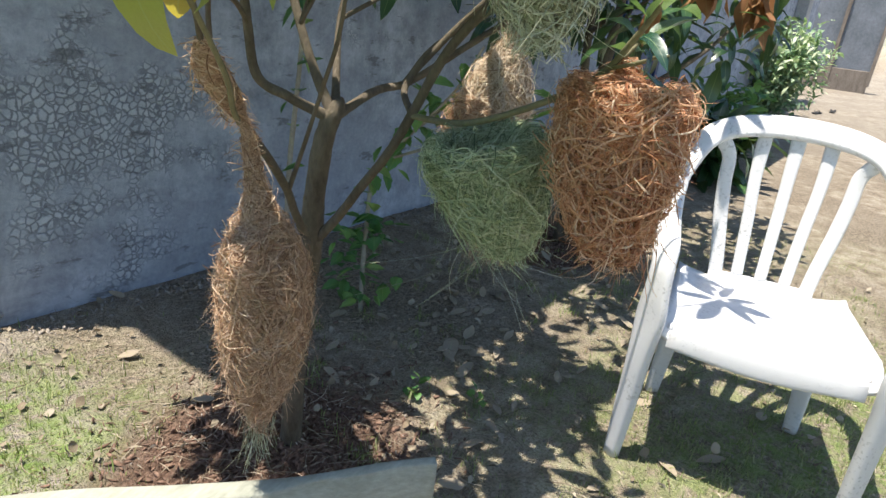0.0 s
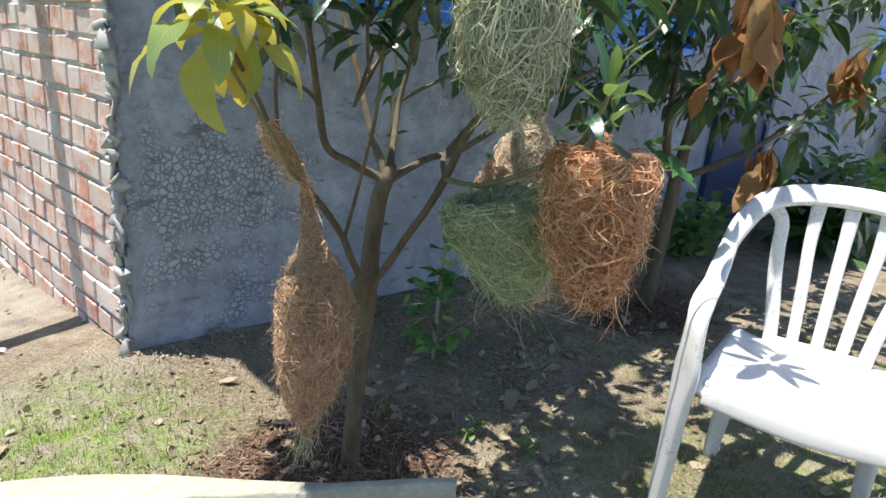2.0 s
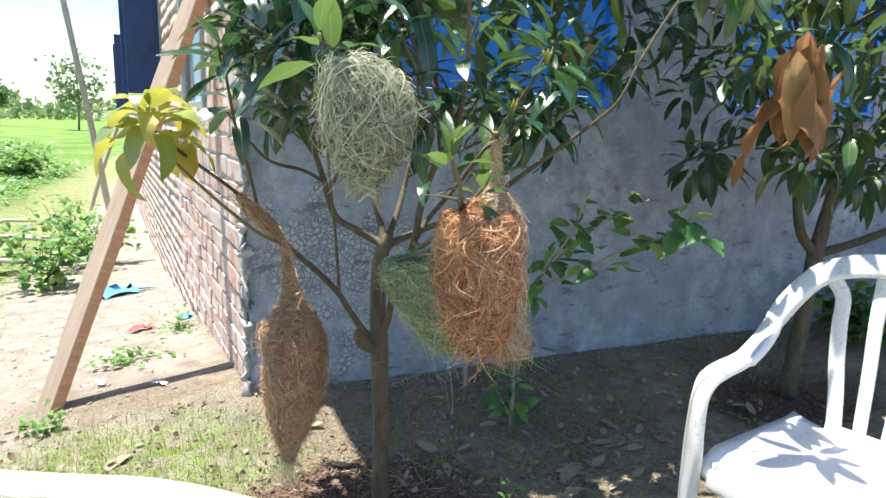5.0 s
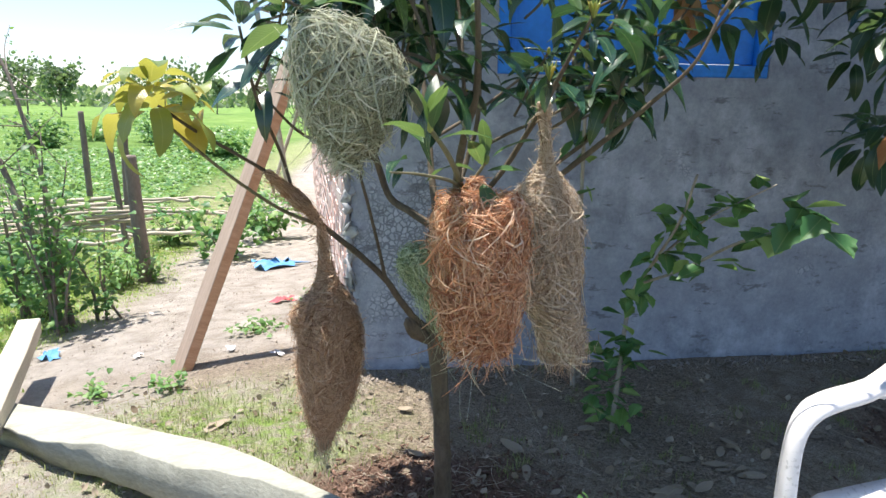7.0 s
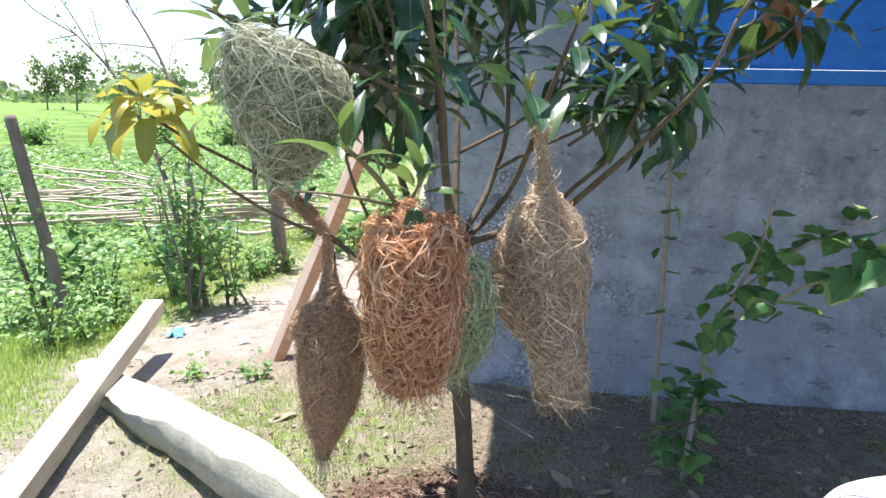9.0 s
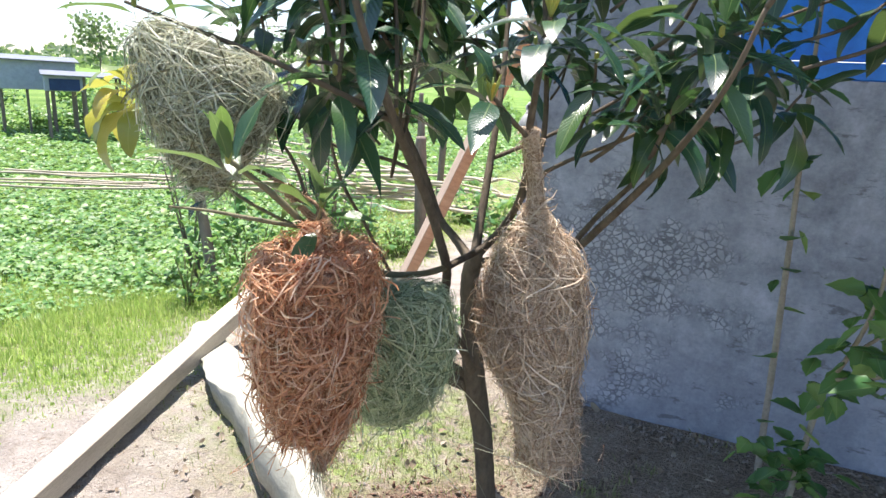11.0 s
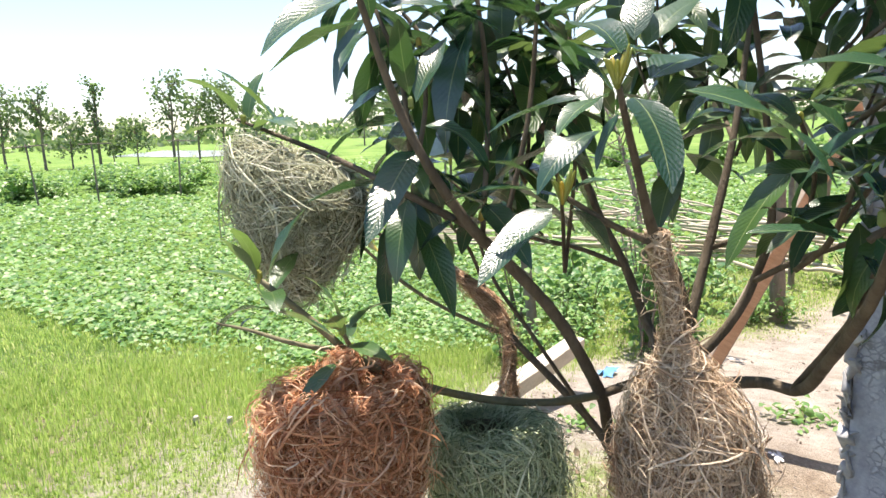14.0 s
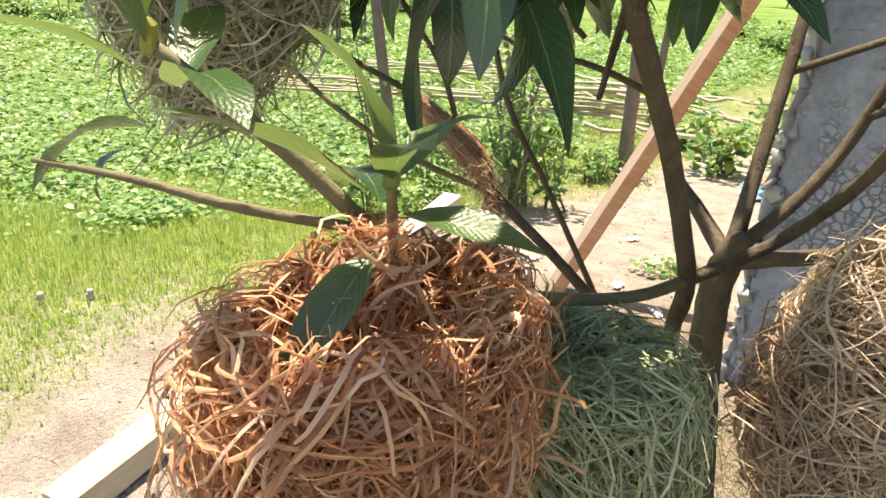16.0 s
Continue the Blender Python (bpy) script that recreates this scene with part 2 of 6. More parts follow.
SHRUB = mat_leaf("shrub_leaf", [(0.0, (0.035, 0.13, 0.045)), (0.5, (0.08, 0.22, 0.06)), (0.85, (0.2, 0.36, 0.09)), (1.0, (0.36, 0.48, 0.16))], 0.4, 0.45, False)
FIELD_LEAF = mat_leaf("field_leaf", [(0.0, (0.06, 0.16, 0.04)), (0.4, (0.13, 0.29, 0.07)), (0.8, (0.24, 0.41, 0.12)), (1.0, (0.4, 0.5, 0.27))], 0.38, 0.42, False, spec=0.45)
VARIEGATED = mat_leaf("pale_edged_leaf", [(0.0, (0.12, 0.22, 0.12)), (0.5, (0.28, 0.4, 0.24)), (1.0, (0.68, 0.72, 0.5))], 0.3, 0.45, False)
GRASS = mat_leaf("grass_blade", [(0.0, (0.16, 0.29, 0.05)), (0.6, (0.36, 0.56, 0.11)), (0.9, (0.52, 0.63, 0.2)), (1.0, (0.64, 0.62, 0.35))], 0.5, 0.6, False, (0.5, 0.6, 0.18), 0.2)
LAWN = mat_leaf("yellowed_grass_blade", [(0.0, (0.14, 0.2, 0.06)), (0.5, (0.27, 0.36, 0.12)), (0.8, (0.42, 0.45, 0.2)), (1.0, (0.55, 0.5, 0.32))], 0.45, 0.6, False, (0.5, 0.52, 0.2), 0.2)
STRAW_ORANGE = mat_straw("orange_straw", [(0.0, (0.3, 0.12, 0.06)), (0.3, (0.68, 0.36, 0.19)), (0.8, (0.84, 0.56, 0.35)), (1.0, (0.93, 0.78, 0.58))], trans=0.44)
STRAW_BROWN = mat_straw("brown_straw", [(0.0, (0.22, 0.12, 0.065)), (0.4, (0.62, 0.42, 0.27)), (0.85, (0.74, 0.54, 0.37)), (1.0, (0.84, 0.7, 0.52))], trans=0.35)
STRAW_PALE = mat_straw("pale_straw", [(0.0, (0.17, 0.16, 0.09)), (0.35, (0.47, 0.5, 0.34)), (0.75, (0.64, 0.66, 0.48)), (1.0, (0.86, 0.85, 0.7))], trans=0.3)
STRAW_TWO = mat_straw("tan_straw", [(0.0, (0.28, 0.18, 0.11)), (0.4, (0.68, 0.54, 0.38)), (0.85, (0.78, 0.66, 0.5)), (1.0, (0.86, 0.77, 0.62))], trans=0.28)
STRAW_GREEN = mat_straw("green_straw", [(0.0, (0.14, 0.2, 0.1)), (0.4, (0.46, 0.54, 0.32)), (0.85, (0.6, 0.66, 0.42)), (1.0, (0.74, 0.76, 0.54))], trans=0.3)
TIMBER = mat_simple("sawn_timber", (0.42, 0.38, 0.3), (0.62, 0.58, 0.48), 5, 0.8, 0.3, 60, (1, 7, 7))
# grey-green slab sides, darkened further so their shade is in the colour
SLAB_SIDE_SHADED = mat_simple("grey_shaded_slab_side", (0.24, 0.245, 0.19), (0.4, 0.4, 0.33), 7, 0.9, 0.4, 40, (0.6, 2, 3))
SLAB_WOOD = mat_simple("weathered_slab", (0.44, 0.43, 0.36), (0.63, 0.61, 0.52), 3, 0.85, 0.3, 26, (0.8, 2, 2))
POLE_WOOD = mat_simple("red_brown_timber", (0.5, 0.26, 0.14), (0.7, 0.42, 0.26), 6, 0.75, 0.3, 60, (8, 8, 0.7))
OLD_WOOD = mat_simple("grey_old_wood", (0.13, 0.11, 0.09), (0.27, 0.23, 0.19), 12, 0.9, 0.6, 60, (1, 1, 0.3))
BAMBOO = mat_simple("dry_bamboo", (0.33, 0.29, 0.21), (0.52, 0.47, 0.37), 6, 0.7, 0.3, 40)
BLUE = mat_simple("blue_paint", (0.02, 0.2, 0.72), (0.035, 0.28, 0.85), 5, 0.4, 0.08, 30, spec=0.5)
NAVY = mat_simple("dark_blue_paint", (0.012, 0.03, 0.1), (0.025, 0.06, 0.17), 5, 0.45, 0.1, 30)
PALE_BLUE = mat_simple("pale_blue_paint", (0.25, 0.4, 0.58), (0.36, 0.5, 0.65), 4, 0.5, 0.1, 30)
CEMENT = mat_simple("bare_cement", (0.3, 0.3, 0.3), (0.44, 0.44, 0.43), 6, 0.9, 0.5, 60)
TIN = mat_simple("grey_sheet_metal", (0.13, 0.15, 0.17), (0.22, 0.24, 0.27), 3, 0.5, 0.1, 20)
PALE_WALL = mat_simple("pale_blue_sheet", (0.32, 0.36, 0.45), (0.4, 0.44, 0.53), 1, 0.6, 0.1, 10)
RUBBER = mat_simple("black_rubber", (0.02, 0.02, 0.02), (0.05, 0.05, 0.05), 20, 0.7, 0.1, 50)
RED_CLOTH = mat_simple("red_plastic_scrap", (0.5, 0.05, 0.06), (0.65, 0.12, 0.13), 20, 0.6, 0.3, 50)
BLUE_CLOTH = mat_simple("blue_plastic_scrap", (0.05, 0.2, 0.42), (0.15, 0.35, 0.6), 20, 0.5, 0.3, 50)
PAPER = mat_simple("white_scrap", (0.6, 0.6, 0.58), (0.75, 0.74, 0.72), 20, 0.7, 0.2, 50)
STEM_GREEN = mat_simple("weed_stem", (0.1, 0.13, 0.05), (0.2, 0.22, 0.1), 15, 0.8, 0.3, 60)


def mat_plastic():
    m, nt, b = material("white_moulded_plastic", 0.38, 0.45)
    v = coords(nt)
    dirt = ramp(nt, noise_tex(nt, v, 110.0, 3, 0.6), [(0.55, (0, 0, 0)), (0.66, (1, 1, 1))])
    where = ramp(nt, noise_tex(nt, v, 4.0, 3), [(0.46, (0.06, 0.06, 0.06)), (0.58, (0.75, 0.75, 0.75))])
    col = mixc(nt, maths(nt, "MULTIPLY", dirt, where), (0.64, 0.64, 0.64), (0.34, 0.34, 0.33))
    col = mixc(nt, maths(nt, "MULTIPLY", noise_tex(nt, v, 9.0, 5), 0.2), col, (0.62, 0.61, 0.57))
    nt.links.new(col, b.inputs["Base Color"])
    bump(nt, b, dirt, 0.1, 0.002)
    return m


PLASTIC = mat_plastic()


# ---- mesh helpers ----
def mesh_ob(name, verts, faces, mat, parent=None, uvs=None, smooth=True, attrs=None):
    me = bpy.data.meshes.new(name)
    pts = np.asarray(verts, dtype=np.float32)
    if isinstance(faces, tuple):
        idx, sizes = faces
    elif isinstance(faces, np.ndarray):
        idx, sizes = faces.ravel(), np.full(len(faces), faces.shape[1])
    else:
        idx, sizes = np.array([i for q in faces for i in q]), np.array([len(q) for q in faces])
    me.vertices.add(len(pts))
    me.vertices.foreach_set("co", pts.ravel())
    me.loops.add(len(idx))
    me.loops.foreach_set("vertex_index", idx.astype(np.int32))
    me.polygons.add(len(sizes))
    me.polygons.foreach_set("loop_start", np.concatenate([[0], np.cumsum(sizes)[:-1]]).astype(np.int32))
    me.update(calc_edges=True)
    if uvs is not None:
        lay = me.uv_layers.new(name="UVMap")
        idx = np.empty(len(me.loops), dtype=np.int32)
        me.loops.foreach_get("vertex_index", idx)
        lay.data.foreach_set("uv", np.asarray(uvs, dtype=np.float32)[idx].ravel())
    for key, values in (attrs or {}).items():
        a = me.attributes.new(key, "FLOAT", "POINT")
        a.data.foreach_set("value", np.asarray(values, dtype=np.float32))
    if smooth:
        me.polygons.foreach_set("use_smooth", np.ones(len(me.polygons), dtype=bool))
    me.materials.append(mat)
    me.update()
    ob = new(name, me)
    if parent is not None:
        ob.parent = parent
    return ob


def part(name, bm, mat, parent, label=""):
    """Links a bmesh as one mesh object under a thing or a part."""
    me = bpy.data.meshes.new(name)
    bm.to_mesh(me)
    bm.free()
    me.materials.append(mat)
    ob = new(name, me)
    ob.parent = parent
    if label:
        ob["label"] = label
    return ob


def place(ob, m):
    ob.matrix_basis = m
    return ob


def empty(name, m=None):
    ob = new(name)
    if m is not None:
        ob.matrix_basis = m
    return ob


def box_bm(size, at=(0, 0, 0), bevel=0.004, rot=None, jitter=0.0, segs=1):
    bm = bmesh.new()
    bmesh.ops.create_cube(bm, size=1.0)
    for v in bm.verts:
        v.co = Vector((v.co.x * size[0], v.co.y * size[1], v.co.z * size[2])) + Vector(rng.uniform(-jitter, jitter, 3))
    if bevel:
        bmesh.ops.bevel(bm, geom=bm.edges[:], offset=bevel, segments=segs, affect="EDGES", profile=0.6)
    m = Matrix.Translation(at) @ (rot.to_4x4() if rot else Matrix())
    bm.transform(m)
    return bm


def smooth_path(pts, n):
    """A smooth curve through the points (Catmull-Rom), n samples a stretch; the columns may hold radii too."""
    p = np.asarray(pts, float)
    q = np.vstack([2 * p[0] - p[1], p, 2 * p[-1] - p[-2]])
    out = []
    for i in range(1, len(q) - 2):
        t = np.linspace(0, 1, n, endpoint=False)[:, None]
        a, b, c, d = q[i - 1], q[i], q[i + 1], q[i + 2]
        out.append(0.5 * (2 * b + (c - a) * t + (2 * a - 5 * b + 4 * c - d) * t ** 2 + (3 * b - a - 3 * c + d) * t ** 3))
    out.append(p[-1:])
    return np.vstack(out)


def frames_along(p):
    t = np.gradient(p, axis=0)
    t /= np.linalg.norm(t, axis=1)[:, None] + 1e-9
    up = np.array([0.31, 0.17, 0.93]) if abs(t[0][2]) < 0.9 else np.array([1.0, 0.2, 0.0])
    us, ws = [], []
    u = np.cross(t[0], up)
    u /= np.linalg.norm(u)
    for k in t:
        u = u - k * (u @ k)
        u /= np.linalg.norm(u) + 1e-9
        us.append(u)
        ws.append(np.cross(k, u))
    return t, np.array(us), np.array(ws)


def tube(pts, n=6, sides=8, lumps=0.0, seed=0):
    """Vertices and faces of a tapered limb along points (x, y, z, radius), closed at both ends."""
    s = smooth_path(pts, n)
    p, r = s[:, :3], np.maximum(s[:, 3], 0.0004)
    _, u, w = frames_along(p)
    g = np.random.default_rng(seed)
    a = np.linspace(0, 2 * np.pi, sides, endpoint=False)
    rr = r[:, None] * (1 + lumps * g.uniform(-1, 1, (len(p), sides)))
    v = p[:, None, :] + rr[..., None] * (np.cos(a)[None, :, None] * u[:, None, :] + np.sin(a)[None, :, None] * w[:, None, :])
    v = v.reshape(-1, 3)
    f = []
    for i in range(len(p) - 1):
        for j in range(sides):
            k = (j + 1) % sides
            f.append((i * sides + j, i * sides + k, (i + 1) * sides + k, (i + 1) * sides + j))
    f.append(tuple(range(sides))[::-1])
    f.append(tuple((len(p) - 1) * sides + j for j in range(sides)))
    return v, f


def joined(pieces):
    vs, fs, base = [], [], 0
    for v, f in pieces:
        vs.append(np.asarray(v))
        fs += [tuple(i + base for i in q) for q in f]
        base += len(v)
    return np.vstack(vs), fs


def leaf_shape(length, width, droop=0.5, fold=0.25, wave=0.0, segs=7, tip=1.0, petiole=0.12):
    """A lance-shaped leaf in the xz plane, growing along +x from the origin: vertices, faces and UVs."""
    v, uv, f = [], [], []
    ang, x, z = 0.25, petiole * length, 0.0
    for i in range(segs + 1):
        t = i / segs
        w = width * 0.5 * (math.sin(math.pi * min(1.0, t ** 0.8 * 1.0)) ** 0.75 if 0 < t < 1 else 0.02)
        wz = wave * math.sin(t * 9.0)
        for j, sgn in enumerate((-1, 0, 1)):
            v.append((x, sgn * w, z + abs(sgn) * w * fold + sgn * wz * w))
            uv.append((0.5 + 0.5 * sgn, t))
        ang -= droop / segs * 2.0
        x += math.cos(ang) * length / segs
        z += math.sin(ang) * length / segs
    for i in range(segs):
        for j in range(2):
            a = i * 3 + j
            f.append((a, a + 1, a + 4, a + 3))
    k = len(v)                                   # the leaf stalk
    v += [(0, 0.0008, 0), (0, -0.0008, 0), v[1]]
    uv += [(0.5, 0)] * 3
    f.append((k, k + 1, k + 2))
    return np.array(v), f, np.array(uv)


def spread(shapes, mats, pick):
    """Joins many placed copies of leaf shapes into one set of vertices, faces and UVs."""
    flat = [(np.array([i for q in f for i in q]), np.array([len(q) for q in f])) for _, f, _ in shapes]
    vs, fs, ss, us, base = [], [], [], [], 0
    for m, k in zip(mats, pick):
        v, _, u = shapes[k]
        a = np.array(m)
        vs.append(v @ a[:3, :3].T + a[:3, 3])
        fs.append(flat[k][0] + base)
        ss.append(flat[k][1])
        us.append(u)
        base += len(v)
    return np.vstack(vs), (np.concatenate(fs), np.concatenate(ss)), np.vstack(us)


def turn_to(origin, direction, roll=0.0, scale=1.0):
    """A pose that lays +x along direction, +z as far up as it can."""
    d = Vector(direction).normalized()
    side = Vector((0, 0, 1)).cross(d)
    side = side.normalized() if side.length > 1e-4 else Vector((0, 1, 0))
    up = d.cross(side)
    m = Matrix((d, side, up)).transposed().to_4x4()
    return Matrix.Translation(origin) @ m @ Matrix.Rotation(roll, 4, "X") @ Matrix.Scale(scale, 4)


def sstep(a, b, x):
    t = np.clip((x - a) / (b - a), 0, 1)
    return t * t * (3 - 2 * t)


# ---- the lie of the land ----
def slope(x, y):
    return -0.6 * x + 0.8 * y


@functools.lru_cache(maxsize=None)
def waves(seed):
    g = np.random.default_rng(seed)
    return g.uniform(0, 6.28, (6,)), g.normal(size=(6, 2))


def fbm(x, y, s, seed=0):
    """Smooth value noise, cheap and repeatable."""
    out = np.zeros_like(x, dtype=float)
    amp, tot = 1.0, 0.0
    for o in range(4):
        k = s * 2 ** o
        a, dirs = waves(seed + o)
        for i in range(6):
            out += amp * np.sin(k * (dirs[i, 0] * x + dirs[i, 1] * y) + a[i]) / 6
        tot += amp
        amp *= 0.55
    return out / tot


TRUNK = (0.26, -0.982)


def height(x, y):
    x, y = np.asarray(x, float), np.asarray(y, float)
    h = -0.75 * np.tanh(0.19 * np.maximum(0, slope(x, y) - 0.15)) * sstep(0.6, -0.3, x)
    r = np.hypot(x - TRUNK[0], y - TRUNK[1])
    h = h + 0.035 * np.exp(-(r / 0.3) ** 2)
    near = np.exp(-np.maximum(0, np.hypot(x, y + 0.8) - 3.0) / 6.0)
    h = h + near * (0.02 * fbm(x, y, 2.1, 3) + 0.012 * fbm(x, y, 11.0, 9))
    h = h - 0.07 * np.exp(-(((x - 2.2) / 0.42) ** 2 + ((y + 0.72) / 0.26) ** 2) ** 2)
    return h


def zat(x, y):
    return float(height(x, y))


def lawn(x, y):
    """How thick the grass stands, 0 to 1."""
    x, y = np.asarray(x, float), np.asarray(y, float)
    patch = sstep(-0.1, 0.35, fbm(x, y, 3.0, 21) + 0.25)
    front = np.exp(-(((x + 0.42) / 0.55) ** 2 + ((y + 0.5) / 0.42) ** 2) ** 1.5)
    chair = 0.6 * np.exp(-(((x - 1.6) / 1.1) ** 2 + ((y + 2.0) / 0.8) ** 2) ** 2)
    bare = 0.16 * patch * sstep(-0.7, -1.3, y) * sstep(0.1, 0.5, x) * sstep(4.0, 3.0, x)
    bank = sstep(-1.5, -2.15, x - 0.42 * sstep(0.3, -0.3, y) + 0.35 * fbm(x, y, 1.5, 5) + 0.3 * fbm(x, y, 5.0, 6))
    return np.clip(front * (0.55 + 0.6 * patch) + chair * patch + bare + bank, 0, 1)


# ---- ground ----
def build_ground():
    k = np.linspace(-1, 1, 300)
    stretch = np.sign(k) * (np.abs(k) * 3.2 + 900 * np.abs(k) ** 7.0)
    gx, gy = np.meshgrid(stretch - 0.1, stretch - 0.6, indexing="ij")
    z = height(gx, gy)
    n = len(k)
    verts = np.stack([gx, gy, z], -1).reshape(-1, 3)
    ij = (np.arange(n - 1)[:, None] * n + np.arange(n - 1)).ravel()
    faces = np.stack([ij, ij + n, ij + n + 1, ij + 1], -1)
    x, y = verts[:, 0], verts[:, 1]
    r = np.hypot(x - TRUNK[0] + 0.05, (y - TRUNK[1]) * 1.25)
    mulch = sstep(0.48, 0.26, r + 0.1 * fbm(x, y, 9.0, 31))
    hole = sstep(1.2, 0.6, ((x - 2.2) / 0.45) ** 2 + ((y + 0.72) / 0.28) ** 2)
    field = sstep(-2.6, -4.2, x) + sstep(25, 40, np.hypot(x, y)) * (x < 5)
    path = sstep(0.2, 0.9, y - 0.3 * x) * sstep(0.2, -0.3, x) * sstep(-2.2, -1.5, x + 0.3 * fbm(x, y, 2.0, 2)) + 0.35 * sstep(5.0, 9.0, x) * sstep(0.5, -0.5, y)
    path = path + sstep(-0.6, -1.0, x) * sstep(0.3, -0.2, y) * sstep(-2.1, -1.5, x + 0.3 * fbm(x, y, 2.0, 2))
    path = path + 0.55 * sstep(0.15, -0.1, x) * sstep(0.1, -0.1, y) * sstep(-1.9, -1.5, y) * sstep(-2.1, -1.5, x)
    return tagged(mesh_ob("ground", verts, faces, EARTH, attrs={"grass": lawn(x, y), "mulch": np.clip(mulch + hole, 0, 1), "field": np.clip(field, 0, 1), "path": np.clip(path, 0, 1)}),
                  "bare trodden earth with grass, sloping down to a green field", "ground", kind="structure")


build_ground()

# ---- the house: plastered wall along y = 0, brick wall from the corner ----
WALL_TOP, SILL = 2.75, 1.21
WINDOWS = [(0.57, 1.7), (2.42, 3.55), (7.2, 9.3)]
BRICK_TURN = radians(5.0)                      # the brick wall runs along local +x, from the corner
brick_frame = Matrix.Rotation(radians(90) + BRICK_TURN, 4, "Z")


def wall_panel(name, spans, thick, mat, m, label):
    bm = bmesh.new()
    for x0, x1, z0, z1 in spans:
        b = box_bm((x1 - x0, thick, z1 - z0), ((x0 + x1) / 2, thick / 2, (z0 + z1) / 2), 0)
        me = bpy.data.meshes.new("piece")
        b.to_mesh(me)
        b.free()
        bm.from_mesh(me)
        bpy.data.meshes.remove(me)
    me = bpy.data.meshes.new(name)
    bm.to_mesh(me)
    bm.free()
    me.materials.append(mat)
    ob = new(name, me)
    ob.matrix_basis = m
    return tagged(ob, label, "wall", kind="structure")


spans, last = [], 0.0
for a, b in WINDOWS:
    spans += [(last, a, -0.8, WALL_TOP), (a, b, -0.8, SILL), (a, b, 2.35, WALL_TOP)]
    last = b
spans.append((last, 12.0, -0.8, WALL_TOP))
wall_south = wall_panel("wall_south", spans, 0.22, PLASTER, Matrix(), "grey cement-plastered house wall, stained and crazed")


def ragged_edge():
    """The broken edge of the plaster at the house corner."""
    pieces = []
    g = np.random.default_rng(5)
    z = 0.0
    while z < WALL_TOP:
        h = g.uniform(0.015, 0.06)
        b = box_bm((g.uniform(0.012, 0.03), g.uniform(0.03, 0.05), h * 1.3), (g.uniform(-0.014, 0.002), g.uniform(-0.004, 0.016), z + h / 2), 0.004,
                   Euler((g.uniform(-.6, .6), g.uniform(-.6, .6), g.uniform(-.8, .8))).to_matrix(), 0.015)
        b.verts.index_update()
        pieces.append(([v.co[:] for v in b.verts], [[v.index for v in f.verts] for f in b.faces]))
        b.free()
        z += h * 0.8
    v, f = joined(pieces)
    ob = mesh_ob("broken_edge", v, f, CEMENT, wall_south, smooth=False)
    ob["kind"] = "stuff"
    ob["label"] = "crumbling edge of the cement plaster"


ragged_edge()


def window(name, x0, x1, m, wide, leaf_open=False):
    """A steel casement in blue: frame, panes of sheet steel with mullions, and a sill."""
    top = empty(name, m)
    tagged(top, "closed blue-painted steel window shutters in a plastered opening", "window", kind="structure")
    w, h = x1 - x0, 2.35 - SILL
    bars = [("window_frame", (w, 0.05, 0.05), (x0 + w / 2, 0.03, SILL + 0.025)), ("window_frame", (w, 0.05, 0.05), (x0 + w / 2, 0.03, 2.325)),
            ("window_frame", (0.05, 0.05, h - 0.1), (x0 + 0.025, 0.03, SILL + h / 2)), ("window_frame", (0.05, 0.05, h - 0.1), (x1 - 0.025, 0.03, SILL + h / 2))]
    for nm, s, at in bars:
        part(nm, box_bm(s, at, 0.004), BLUE, top)
    n = max(2, round(w / wide))
    for i in range(n):
        a = x0 + 0.05 + (w - 0.1) * i / n
        b = x0 + 0.05 + (w - 0.1) * (i + 1) / n
        p = part("shutter", box_bm((b - a - 0.006, 0.02, h - 0.11), ((a + b) / 2, 0.05, SILL + h / 2), 0.002), BLUE, top)
        part("rail", box_bm((b - a - 0.03, 0.014, 0.03), ((a + b) / 2, 0.034, SILL + h * 0.5), 0.002), BLUE, p)
        part("stile", box_bm((0.022, 0.014, h - 0.13), (a + 0.016, 0.0325, SILL + h / 2), 0.002), BLUE, p)
    return top


for i, (a, b) in enumerate(WINDOWS):
    window("window_%d" % (i + 1), a, b, Matrix(), 0.5)

# brick wall: mortar core with an opening for the windows, and bricks laid on its face
BRICK_WINDOWS = [(1.06, 1.95), (3.6, 5.0), (8.5, 10.0)]
spans, last = [], 0.02
for a, b in BRICK_WINDOWS:
    spans += [(last, a, -1.2, WALL_TOP), (a, b, -1.2, 1.2), (a, b, 2.3, WALL_TOP)]
    last = b
spans.append((last, 13.0, -1.2, WALL_TOP))
core = [(a, b, c, d) for a, b, c, d in spans]
wall_west = wall_panel("wall_west", core, 0.2, MORTAR, brick_frame @ Matrix.Translation((0, -0.2035, 0)), "unplastered red brick house wall with thick mortar joints")
# the core's outer face stands at local y = 0.012 - its bricks are proud of it


